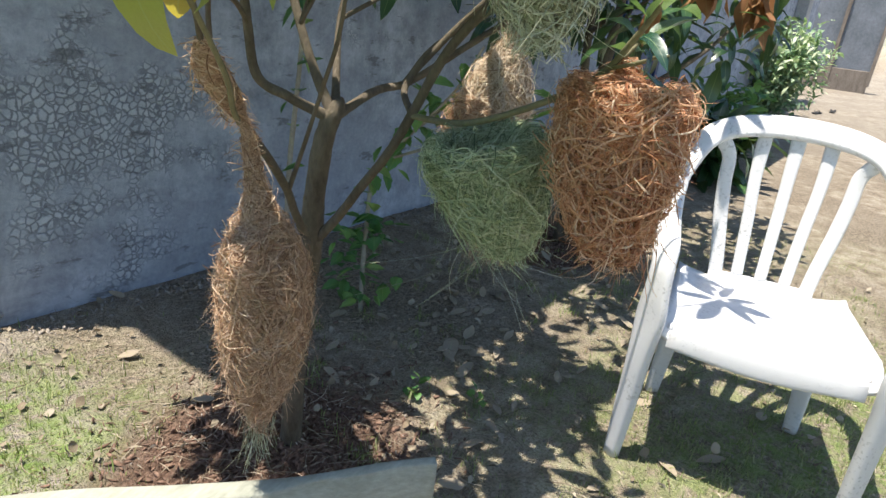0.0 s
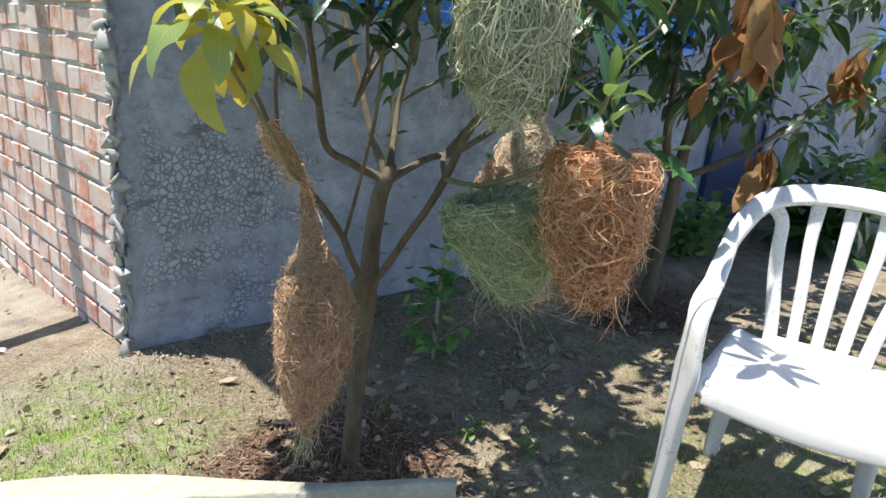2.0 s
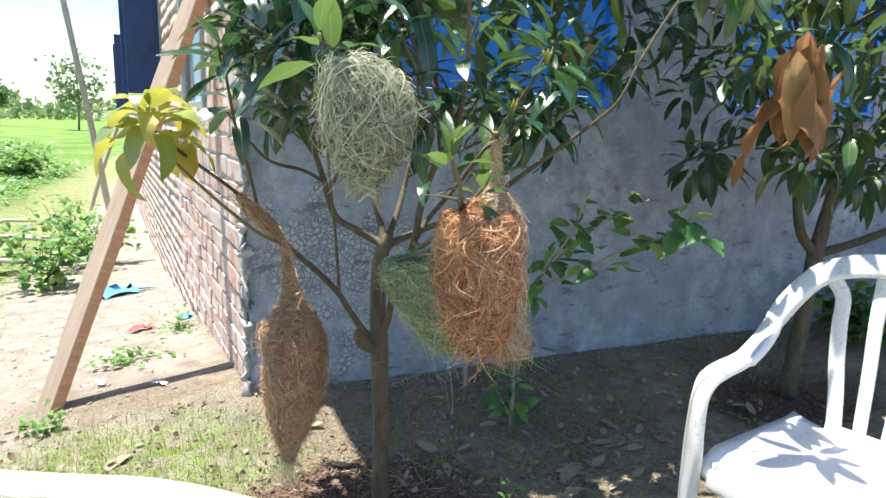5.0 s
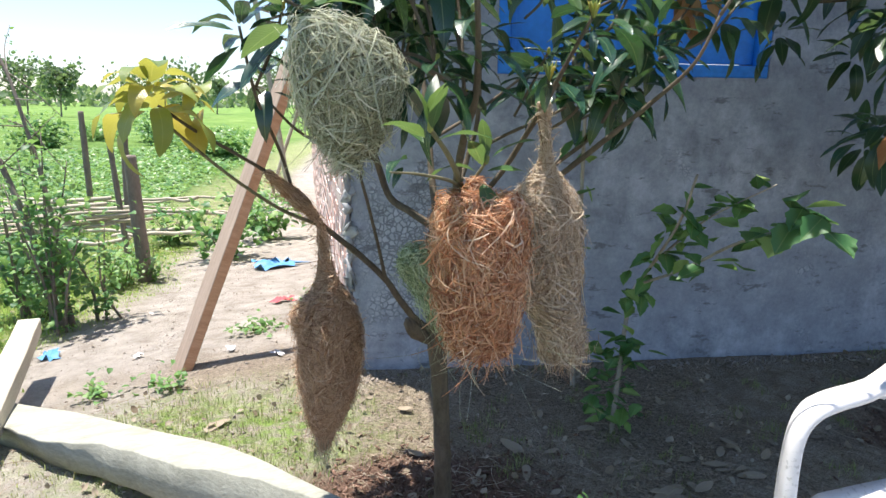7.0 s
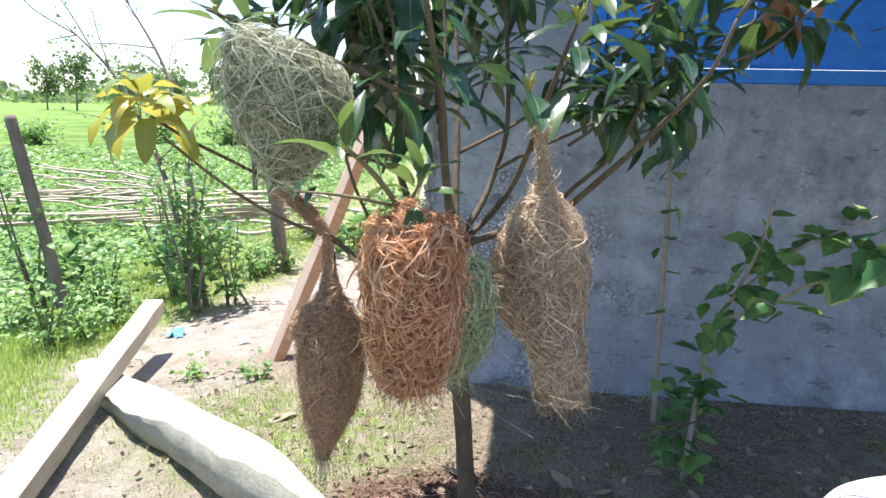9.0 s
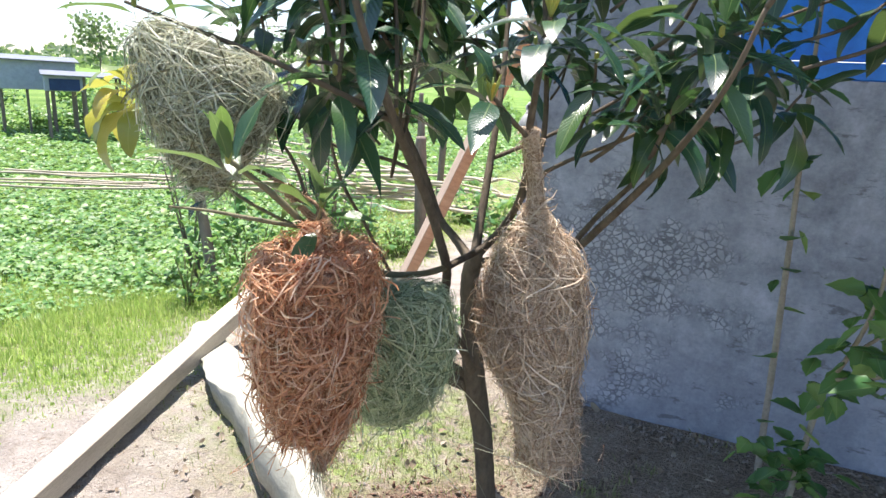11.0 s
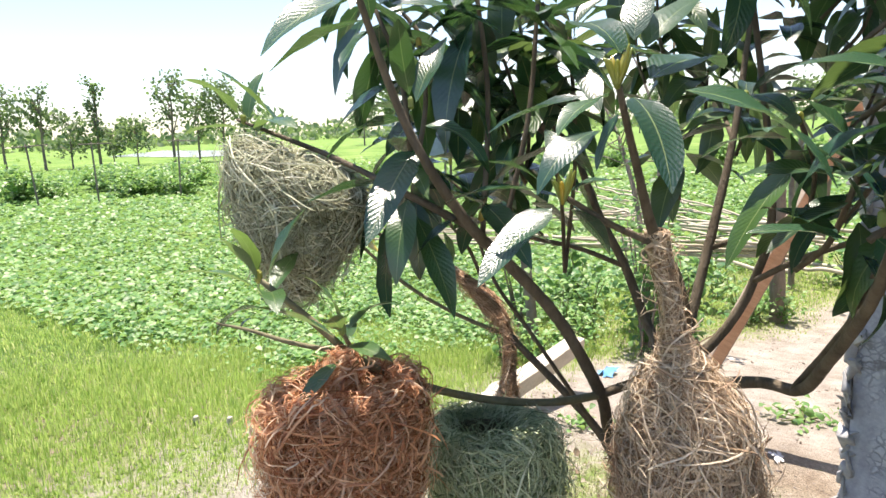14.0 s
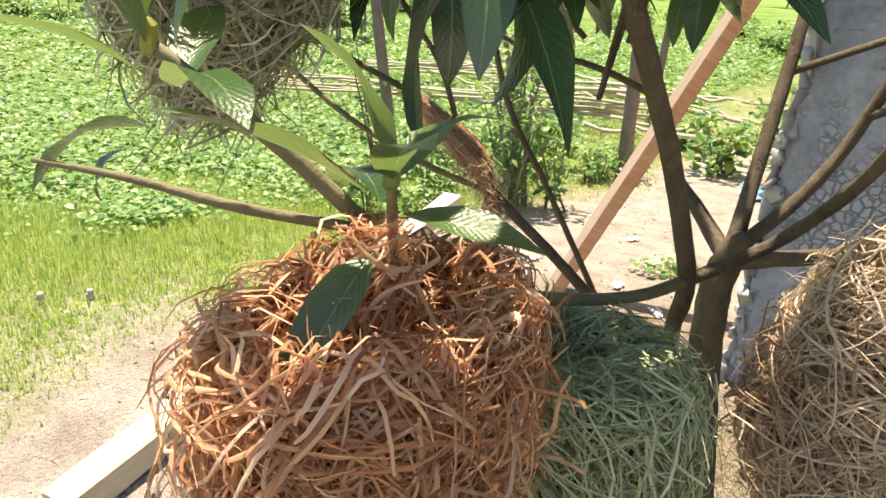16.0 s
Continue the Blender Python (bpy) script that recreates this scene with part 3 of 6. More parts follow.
def brick_window(name, a, b, opened):
    top = empty(name, brick_frame)
    tagged(top, "blue window in a brick wall, its navy shutters swung open" if opened else "pale blue window shutter in a cement surround", "window", kind="structure")
    for nm, s, at in [("surround", (b - a + 0.1, 0.06, 0.05), ((a + b) / 2, -0.01, 1.175)), ("surround", (0.05, 0.06, 1.1), (a - 0.025, -0.01, 1.75)), ("surround", (0.05, 0.06, 1.1), (b + 0.025, -0.01, 1.75))]:
        part(nm, box_bm(s, at, 0.004), CEMENT, top)
    part("pane", box_bm((b - a - 0.01, 0.02, 1.09), ((a + b) / 2, -0.06, 1.75), 0.002), PALE_BLUE, top)
    if opened:
        for x in (a, b):
            part("shutter", box_bm((0.03, 0.26, 1.08), (x, 0.15, 1.76), 0.004), NAVY, top, "dark blue open shutter")


for i, (a, b) in enumerate(BRICK_WINDOWS):
    brick_window("window_%d" % (i + 4), a, b, i > 0)

door = empty("door_1")
tagged(door, "closed dark blue door in the plastered wall", "door", kind="structure")
part("door_leaf", box_bm((0.8, 0.03, 2.0), (4.45, -0.017, 1.0), 0.004), NAVY, door)
part("door_frame", box_bm((0.06, 0.05, 2.06), (4.02, -0.027, 1.03), 0.004), NAVY, door)
part("door_frame", box_bm((0.06, 0.05, 2.06), (4.88, -0.027, 1.03), 0.004), NAVY, door)
pillar = part("pillar", box_bm((0.25, 0.16, 2.7), (10.3, -0.082, 1.3), 0.01), CEMENT, None)
tagged(pillar, "pale cement pillar against the house wall", "pillar", kind="structure")

roof = part("roof", box_bm((7.95, 4.25, 0.05), (3.725, 1.425, 2.66), 0.01), TIN, None)
tagged(roof, "grey sheet-metal house roof overhanging the plastered wall", "roof", kind="structure")


# ---- the mango tree ----
HANG = Vector((-0.009, -0.004, -0.004))
mango = tagged(empty("mango_tree", Matrix.Translation((TRUNK[0] + HANG.x, TRUNK[1] + HANG.y, HANG.z))), "young mango tree with dark green leaves, hung with weaver nests", "tree")
INV = Matrix.Translation((-TRUNK[0], -TRUNK[1], 0))


def limb(name, pts, mat=BARK, sides=9, parent=mango, lumps=0.05):
    slim = 0.86 if name in ("trunk", "knot") else 0.64
    v, f = tube([(*p[:3], p[3] * slim) for p in pts], 7, sides, lumps, len(bpy.data.objects))
    ob = mesh_ob(name, v - np.array([TRUNK[0], TRUNK[1], 0]), f, mat, parent)
    return ob


limb("trunk", [(0.268, -0.972, -0.08, 0.036), (0.26, -0.982, 0.0, 0.031), (0.253, -1.0, 0.2, 0.026), (0.239, -1.035, 0.42, 0.025), (0.224, -1.068, 0.56, 0.027), (0.214, -1.087, 0.68, 0.0225), (0.213, -1.105, 0.78, 0.021), (0.224, -1.117, 0.83, 0.018), (0.232, -1.122, 0.85, 0.011), (0.235, -1.124, 0.858, 0.003)], sides=12)
limb("knot", [(0.208, -1.07, 0.54, 0.013), (0.172, -1.108, 0.58, 0.021), (0.158, -1.119, 0.604, 0.017), (0.152, -1.122, 0.616, 0.006)])
# the branch that carries the brown nest
limb("branch", [(0.216, -1.07, 0.562, 0.014), (0.17, -1.112, 0.612, 0.013), (0.13, -1.13, 0.67, 0.0115), (0.103, -1.143, 0.715, 0.011), (0.05, -1.17, 0.775, 0.0105), (0.0, -1.195, 0.824, 0.0095), (-0.036, -1.212, 0.862, 0.009), (-0.078, -1.217, 0.914, 0.0085), (-0.115, -1.25, 0.955, 0.0065), (-0.165, -1.315, 1.0, 0.005), (-0.22, -1.38, 1.045, 0.0045), (-0.262, -1.425, 1.085, 0.004)])
limb("branch", [(0.103, -1.143, 0.715, 0.007), (0.087, -1.195, 0.8, 0.0055), (0.066, -1.255, 0.9, 0.005), (0.047, -1.305, 0.984, 0.0045), (0.032, -1.335, 1.09, 0.004)])
limb("branch", [(-0.036, -1.208, 0.852, 0.006), (-0.09, -1.27, 0.888, 0.0055), (-0.14, -1.33, 0.935, 0.005), (-0.19, -1.37, 0.985, 0.0045), (-0.25, -1.41, 1.05, 0.004)], TWIG)
limb("branch", [(-0.08, -1.218, 0.916, 0.006), (-0.1, -1.24, 1.0, 0.005), (-0.13, -1.3, 1.1, 0.005), (-0.15, -1.32, 1.22, 0.004)])
# the arm that rises towards the orange nest
limb("branch", [(0.222, -1.065, 0.56, 0.015), (0.226, -1.13, 0.635, 0.0135), (0.216, -1.2, 0.72, 0.0125), (0.222, -1.25, 0.79, 0.012), (0.235, -1.281, 0.857, 0.0125), (0.229, -1.345, 0.965, 0.0115), (0.23, -1.42, 1.045, 0.0105), (0.235, -1.49, 1.11, 0.0095), (0.225, -1.55, 1.21, 0.007), (0.205, -1.59, 1.35, 0.005)])
limb("branch", [(0.235, -1.281, 0.857, 0.0085), (0.222, -1.35, 0.862, 0.008), (0.198, -1.432, 0.88, 0.0075), (0.198, -1.53, 0.925, 0.007), (0.198, -1.6, 0.97, 0.0065), (0.175, -1.645, 1.02, 0.006), (0.143, -1.682, 1.062, 0.0045)], TWIG)
limb("branch", [(0.198, -1.6, 0.97, 0.0045), (0.215, -1.62, 0.995, 0.004), (0.227, -1.633, 1.017, 0.003)], TWIG)
limb("branch", [(0.195, -1.61, 0.98, 0.004), (0.165, -1.66, 0.995, 0.004), (0.125, -1.69, 1.005, 0.003), (0.09, -1.715, 1.01, 0.002)], TWIG)
# the twig over the pale nest
limb("branch", [(0.235, -1.48, 1.1, 0.007), (0.16, -1.525, 1.14, 0.006), (0.08, -1.56, 1.175, 0.005), (0.0, -1.6, 1.205, 0.004), (-0.05, -1.63, 1.225, 0.003)])
# the bar that carries the tan nest
limb("branch", [(0.235, -1.281, 0.857, 0.0095), (0.285, -1.222, 0.893, 0.009), (0.335, -1.25, 0.965, 0.0085), (0.365, -1.31, 1.04, 0.008), (0.379, -1.366, 1.09, 0.0085), (0.4, -1.42, 1.16, 0.006), (0.424, -1.476, 1.235, 0.004)])
limb("branch", [(0.379, -1.366, 1.085, 0.006), (0.37, -1.42, 1.11, 0.005), (0.358, -1.468, 1.14, 0.004)])
# limbs from the upper fork
limb("branch", [(0.222, -1.115, 0.82, 0.0165), (0.165, -1.07, 0.852, 0.0135), (0.117, -1.045, 0.885, 0.0125), (0.087, -1.06, 0.97, 0.0115), (0.05, -1.09, 1.07, 0.01), (0.01, -1.11, 1.2, 0.008), (-0.04, -1.12, 1.4, 0.005)])
limb("branch", [(0.087, -1.06, 0.97, 0.007), (0.03, -1.11, 1.0, 0.006), (-0.06, -1.18, 1.03, 0.005), (-0.14, -1.25, 1.12, 0.003)])
limb("branch", [(0.222, -1.115, 0.825, 0.0155), (0.214, -1.06, 0.92, 0.0125), (0.21, -1.02, 1.01, 0.0115), (0.2, -0.95, 1.17, 0.009), (0.18, -0.88, 1.37, 0.006)])
limb("branch", [(0.226, -1.118, 0.835, 0.0135), (0.268, -1.072, 0.9, 0.011), (0.298, -1.045, 0.98, 0.0095), (0.32, -1.05, 1.1, 0.008), (0.3, -1.1, 1.4, 0.005)])
limb("branch", [(0.218, -1.112, 0.815, 0.0155), (0.28, -1.107, 0.84, 0.0135), (0.348, -1.104, 0.863, 0.0125), (0.408, -1.125, 0.878, 0.0115), (0.47, -1.2, 0.95, 0.01), (0.536, -1.291, 1.035, 0.0085), (0.58, -1.37, 1.1, 0.007), (0.616, -1.445, 1.165, 0.005), (0.64, -1.47, 1.24, 0.004)])
limb("branch", [(0.4, -1.122, 0.877, 0.0085), (0.45, -1.15, 0.95, 0.0075), (0.52, -1.25, 1.04, 0.006), (0.56, -1.3, 1.15, 0.004)])
limb("branch", [(0.298, -1.045, 0.98, 0.007), (0.38, -1.08, 1.03, 0.006), (0.48, -1.12, 1.08, 0.005), (0.58, -1.17, 1.15, 0.004), (0.65, -1.2, 1.21, 0.003)])
limb("branch", [(0.21, -1.02, 1.01, 0.007), (0.34, -0.93, 1.08, 0.006), (0.47, -0.88, 1.17, 0.005), (0.63, -0.89, 1.28, 0.003)])
limb("branch", [(0.2, -0.95, 1.17, 0.006), (0.08, -0.83, 1.25, 0.005), (-0.07, -0.79, 1.35, 0.003)])
limb("branch", [(0.64, -1.47, 1.24, 0.005), (0.7, -1.48, 1.34, 0.005), (0.78, -1.5, 1.46, 0.005), (0.86, -1.52, 1.54, 0.004)])

for top_at, foot in (((0.080, -1.390, 1.270), (0.060, -1.250, 1.120)), ((0.150, -1.310, 1.230), (0.080, -1.190, 0.980)), ((0.000, -1.280, 1.310), (0.060, -1.250, 1.120)), ((0.130, -1.470, 1.300), (0.170, -1.510, 1.150)), ((0.210, -1.360, 1.340), (0.225, -1.440, 1.060)), ((-0.070, -1.360, 1.250), (-0.130, -1.300, 1.120)), ((0.030, -1.360, 1.340), (0.060, -1.250, 1.120)), ((0.060, -1.490, 1.360), (0.170, -1.510, 1.150)), ((0.170, -1.420, 1.380), (0.226, -1.460, 1.085)), ((0.030, -1.230, 1.350), (0.060, -1.250, 1.120)), ((0.160, -1.260, 1.320), (0.080, -1.190, 0.980)), ((-0.050, -1.440, 1.410), (0.080, -1.390, 1.250)), ((0.090, -1.460, 1.170), (0.170, -1.510, 1.148)), ((0.480, -1.160, 1.150), (0.440, -1.120, 1.085)), ((0.570, -1.230, 1.150), (0.540, -1.305, 1.100)), ((0.630, -1.180, 1.140), (0.560, -1.168, 1.135)), ((0.530, -1.060, 1.200), (0.490, -1.140, 1.100)), ((0.430, -1.210, 1.200), (0.390, -1.100, 1.070))):
    limb("branch", [(*foot, 0.005), (*[0.5 * (a + b) + 0.008 for a, b in zip(top_at, foot)], 0.0045), (*top_at, 0.004)], sides=6)

LEAF_SHAPES = [leaf_shape(1.0, w, d, fo, wv) for w, d, fo, wv in ((0.29, 0.35, 0.22, 0.14), (0.31, 0.5, 0.15, 0.22), (0.27, 0.22, 0.3, -0.18), (0.3, 0.75, 0.2, 0.26))]
YOUNG_SHAPES = [leaf_shape(1.0, w, d, fo, wv, 9) for w, d, fo, wv in ((0.36, 0.95, 0.1, 0.3), (0.4, 0.75, 0.16, -0.35), (0.34, 1.15, 0.12, 0.25), (0.42, 0.85, 0.06, 0.4))]
WITHERED = [leaf_shape(1.0, w, d, fo, wv, 7) for w, d, fo, wv in ((0.3, 0.3, 0.45, 0.5), (0.36, 0.15, 0.3, -0.6), (0.26, 0.5, 0.6, 0.4))]


def leaf_mesh(k, mat, name, shapes=LEAF_SHAPES):
    v, f, u = shapes[k]
    ob = mesh_ob(name, v, f, mat, uvs=u)
    me = ob.data
    bpy.data.objects.remove(ob)
    return me


def rosette(at, count, size, lean=(0, 0, 1), spread_deg=(25, 105), g=rng):
    """Poses of the leaves of one whorl at a twig's end."""
    axis = Vector(lean).normalized()
    q = Vector((0, 0, 1)).rotation_difference(axis)
    poses, turn = [], g.uniform(0, 6.28)
    for i in range(count):
        turn += 2.4
        t = i / max(1, count - 1)
        polar = radians(spread_deg[0] + (spread_deg[1] - spread_deg[0]) * t + g.uniform(-12, 12))
        d = Vector((math.sin(polar) * math.cos(turn), math.sin(polar) * math.sin(turn), math.cos(polar)))
        d = q @ d
        s = size * g.uniform(0.72, 1.12) * (0.7 + 0.3 * t)
        base = Vector(at) - axis * (0.035 * t * size / 0.12)
        poses.append(turn_to(base, d, g.uniform(-0.4, 0.4), s))
    return poses


# whorls of the crown: place, number of leaves, leaf length, axis, spread of angles
WHORLS = [
    ((0.143, -1.682, 1.064), 7, 0.09, (0.0, -0.3, 1), (12, 80), "fresh_leaf"),
    ((0.227, -1.633, 1.019), 7, 0.09, (0.3, -0.2, 1), (15, 120), "fresh_leaf"),
    ((-0.272, -1.432, 1.118), 20, 0.128, (-0.15, -0.1, 1.0), (42, 108), "young_leaf"),
    ((-0.220, -1.380, 1.110), 4, 0.1, (-0.3, -0.2, 0.3), (50, 100), "young_leaf"),
    ((-0.150, -1.320, 1.230), 12, 0.13, (-0.2, -0.2, 1), (40, 125), "leaf"),
    ((-0.130, -1.250, 1.150), 9, 0.12, (-0.4, -0.1, 1), (40, 130), "leaf"),
    ((0.060, -1.250, 1.130), 9, 0.11, (0, 0, 1), (40, 125), "leaf"),
    ((-0.070, -1.090, 1.430), 13, 0.15, (-0.2, 0.1, 1), (35, 120), "leaf"),
    ((0.200, -0.800, 1.380), 13, 0.15, (0, 0.2, 1), (35, 125), "leaf"),
    ((0.280, -1.110, 1.450), 13, 0.15, (0, 0, 1), (35, 125), "leaf"),
    ((0.300, -1.090, 1.230), 10, 0.13, (0.1, 0, 1), (50, 125), "leaf"),
    ((0.600, -1.320, 1.230), 13, 0.14, (0.4, -0.1, 1), (40, 130), "leaf"),
    ((0.550, -1.310, 1.120), 8, 0.12, (0.5, 0.0, 0.6), (40, 120), "leaf"),
    ((0.660, -1.210, 1.210), 12, 0.13, (0.5, 0, 1), (40, 130), "leaf"),
    ((0.630, -0.890, 1.280), 13, 0.14, (0.4, 0.2, 1), (40, 130), "leaf"),
    ((0.490, -0.860, 1.180), 9, 0.12, (0.3, 0.2, 1), (40, 130), "leaf"),
    ((-0.070, -0.790, 1.350), 12, 0.14, (-0.3, 0.2, 1), (40, 130), "leaf"),
    ((0.210, -1.580, 1.360), 6, 0.13, (0, -0.3, 1), (40, 120), "leaf"),
    ((0.220, -1.540, 1.230), 6, 0.13, (0, -0.2, 1), (50, 120), "leaf"),
    ((-0.040, -1.625, 1.225), 5, 0.11, (-0.4, -0.4, 1), (25, 100), "fresh_leaf"),
    ((0.225, -1.460, 1.110), 7, 0.12, (-0.2, 0.2, -0.4), (50, 110), "leaf"),
    ((0.860, -1.520, 1.550), 11, 0.15, (0.2, -0.2, 1), (50, 105), "leaf"),
    ((0.080, -1.390, 1.270), 9, 0.13, (-0.1, -0.2, 1), (45, 125), "leaf"),
    ((0.150, -1.310, 1.230), 9, 0.13, (0, 0, 1), (45, 125), "leaf"),
    ((0.000, -1.280, 1.310), 9, 0.13, (-0.2, 0, 1), (45, 125), "leaf"),
    ((0.130, -1.470, 1.300), 7, 0.13, (-0.1, -0.3, 1), (45, 120), "leaf"),
    ((0.210, -1.360, 1.340), 9, 0.14, (0.1, 0, 1), (45, 125), "leaf"),
    ((0.030, -1.360, 1.340), 12, 0.15, (-0.1, -0.1, 1), (50, 145), "leaf"),
    ((0.060, -1.490, 1.360), 11, 0.15, (-0.1, -0.3, 1), (50, 145), "leaf"),
    ((0.170, -1.420, 1.380), 11, 0.15, (0, -0.1, 1), (50, 140), "leaf"),
    ((0.030, -1.230, 1.350), 12, 0.15, (-0.1, 0, 1), (50, 145), "leaf"),
    ((0.160, -1.260, 1.320), 12, 0.15, (0, 0, 1), (50, 145), "leaf"),
    ((-0.050, -1.440, 1.410), 11, 0.15, (-0.2, -0.2, 1), (50, 145), "leaf"),
    ((0.170, -1.520, 1.160), 9, 0.125, (-0.1, -0.1, 1), (85, 160), "leaf"),
    ((0.090, -1.460, 1.170), 9, 0.125, (-0.2, 0.1, 1), (85, 160), "leaf"),
    ((0.480, -1.160, 1.150), 9, 0.125, (0.1, -0.1, 1), (55, 130), "leaf"),
    ((0.570, -1.230, 1.150), 10, 0.12, (0.3, -0.2, 0.8), (55, 130), "leaf"),
    ((0.630, -1.180, 1.140), 10, 0.125, (0.5, 0, 0.8), (55, 130), "leaf"),
    ((0.530, -1.060, 1.200), 10, 0.13, (0.2, 0.1, 1), (55, 130), "leaf"),
    ((0.430, -1.210, 1.200), 8, 0.13, (0, -0.2, 1), (50, 125), "leaf"),
    ((-0.070, -1.360, 1.250), 9, 0.13, (-0.2, -0.1, 1), (45, 125), "leaf"),
    ((0.110, -1.680, 1.015), 2, 0.06, (-0.4, -0.5, -0.3), (10, 40), "leaf"),
    ((-0.020, -1.130, 1.150), 8, 0.12, (-0.3, -0.2, 0.6), (50, 125), "leaf"),
]
crown_g = np.random.default_rng(4)
for i in range(84):
    a, rr = crown_g.uniform(0, 6.28), crown_g.uniform(0.12, 1.0) ** 0.5
    p = (0.27 + 0.68 * rr * math.cos(a), -0.95 + 0.42 * rr * math.sin(a), crown_g.uniform(1.15, 1.78))
    clear = [math.hypot(p[0] - (q[0] - 0.2 * (p[2] - q[2])), p[1] - (q[1] + 0.125 * (p[2] - q[2]))) for q in ((0.4, -1.34, 0.85), (-0.02, -1.24, 0.6), (0.05, -1.1, 0.0), (-0.08, -1.12, 0.0))]
    if min(clear) < 0.15:
        continue                               # gaps in the crown above two of the nests
    WHORLS.append((p, 11, crown_g.uniform(0.13, 0.17), (0.5 * math.cos(a), 0.5 * math.sin(a), 1), (40, 130), "inner"))

# leaves of the two whorls at the front of the crown, one by one: base, direction, length
FRONT_LEAVES = [
    ((0.44, -1.482, 1.227), (0.68, -0.45, -0.58), 0.107, "leaf"),
    ((0.448, -1.451, 1.23), (0.69, 0.48, -0.54), 0.136, "leaf"),
    ((0.42, -1.493, 1.226), (-0.75, -0.6, -0.28), 0.083, "leaf"),
    ((0.434, -1.492, 1.224), (0.21, -0.92, -0.34), 0.076, "leaf"),
    ((0.421, -1.483, 1.2), (0.05, -0.87, -0.49), 0.086, "leaf"),
    ((0.425, -1.472, 1.215), (-0.09, -0.44, -0.89), 0.049, "leaf"),
    ((0.433, -1.466, 1.252), (-0.06, 0.9, 0.43), 0.120, "fresh_leaf"),
    ((0.431, -1.467, 1.257), (-0.32, 0.63, 0.71), 0.078, "leaf"),
    ((0.421, -1.484, 1.249), (-0.91, 0.31, 0.28), 0.075, "leaf"),
    ((0.43, -1.458, 1.232), (-0.16, 0.98, 0.12), 0.143, "leaf"),
    ((0.423, -1.463, 1.249), (-0.88, 0.32, 0.36), 0.112, "leaf"),
    ((0.363, -1.479, 1.138), (0.14, -0.88, -0.46), 0.109, "leaf"),
    ((0.352, -1.476, 1.144), (-0.77, -0.63, -0.09), 0.093, "leaf"),
    ((0.343, -1.47, 1.148), (-0.93, -0.34, 0.14), 0.102, "leaf"),
    ((0.358, -1.467, 1.144), (0.1, 0.99, 0.09), 0.063, "leaf"),
    ((0.359, -1.469, 1.134), (0.12, 0.69, -0.72), 0.068, "leaf"),
    ((0.357, -1.466, 1.149), (-0.59, 0.21, 0.78), 0.062, "leaf"),
    ((-0.012, -1.578, 1.202), (-0.18, -0.66, 0.73), 0.105, "fresh_leaf"),
]
MESHES = {"leaf": [leaf_mesh(k, LEAF, "leaf") for k in range(4)], "fresh_leaf": [leaf_mesh(k, FRESH, "leaf") for k in range(4)], "young_leaf": [leaf_mesh(k, YOUNG, "leaf", YOUNG_SHAPES) for k in range(4)]}
inner_poses = []
for at, count, size, lean, deg, kind in WHORLS:
    for m in rosette(at, count, size, lean, deg):
        if kind == "inner":
            inner_poses.append(INV @ m)
            continue
        ob = new("leaf", MESHES[kind][int(rng.integers(4))])
        ob.parent = mango
        ob.matrix_basis = INV @ m
        if kind == "young_leaf":
            ob["label"] = "yellow-green young leaf"
    if kind == "inner":
        stalk = limb("twig", [(at[0] * 0.75 + 0.055, at[1] * 0.75 - 0.27, at[2] - 0.11, 0.005), (at[0] * 0.9 + 0.022, at[1] * 0.9 - 0.108, at[2] - 0.07, 0.005), (*at, 0.004)], sides=6)
    else:
        if count > 3:
            b = box_bm((0.007, 0.007, 0.014), (at[0] - TRUNK[0], at[1] - TRUNK[1], at[2]), 0.0025, None, 0.001)
            part("bud", b, YOUNG, mango)
for k, (at, d, size, kind) in enumerate(FRONT_LEAVES):
    ob = new("leaf", MESHES[kind][k % 3])
    ob.parent = mango
    ob.matrix_basis = INV @ turn_to(at, d, rng.uniform(-0.25, 0.25), size) @ Matrix.Rotation((-0.12, -0.27, 0.02)[k % 3], 4, "Y") @ Matrix.Diagonal((1, 1.12, 1, 1))
for at in ((0.424, -1.476, 1.237), (0.358, -1.47, 1.141)):
    for k in range(7):
        a = 0.9 * k
        v, f = tube([(at[0] - TRUNK[0], at[1] - TRUNK[1], at[2] - 0.008, 0.0018), (at[0] - TRUNK[0] + 0.007 * math.cos(a), at[1] - TRUNK[1] + 0.007 * math.sin(a), at[2] + 0.01, 0.0022), (at[0] - TRUNK[0] + 0.011 * math.cos(a), at[1] - TRUNK[1] + 0.011 * math.sin(a), at[2] + 0.024 - 0.002 * k, 0.0006)], 4, 6)
        ob = mesh_ob("bud", v, f, YOUNG, mango)
        ob["label"] = "narrow yellow bud"
v, f, u = spread(LEAF_SHAPES, inner_poses, [int(rng.integers(4)) for _ in inner_poses])
ob = mesh_ob("foliage", v, f, LEAF_FAR, mango, uvs=u)
ob["kind"] = "stuff"


# ---- weaver nests ----
def nest_rings(rings, n=40):
    """Smooth table of z, centre x, y and radii x, y down a nest."""
    return smooth_path(rings, max(2, n // (len(rings) - 1)))


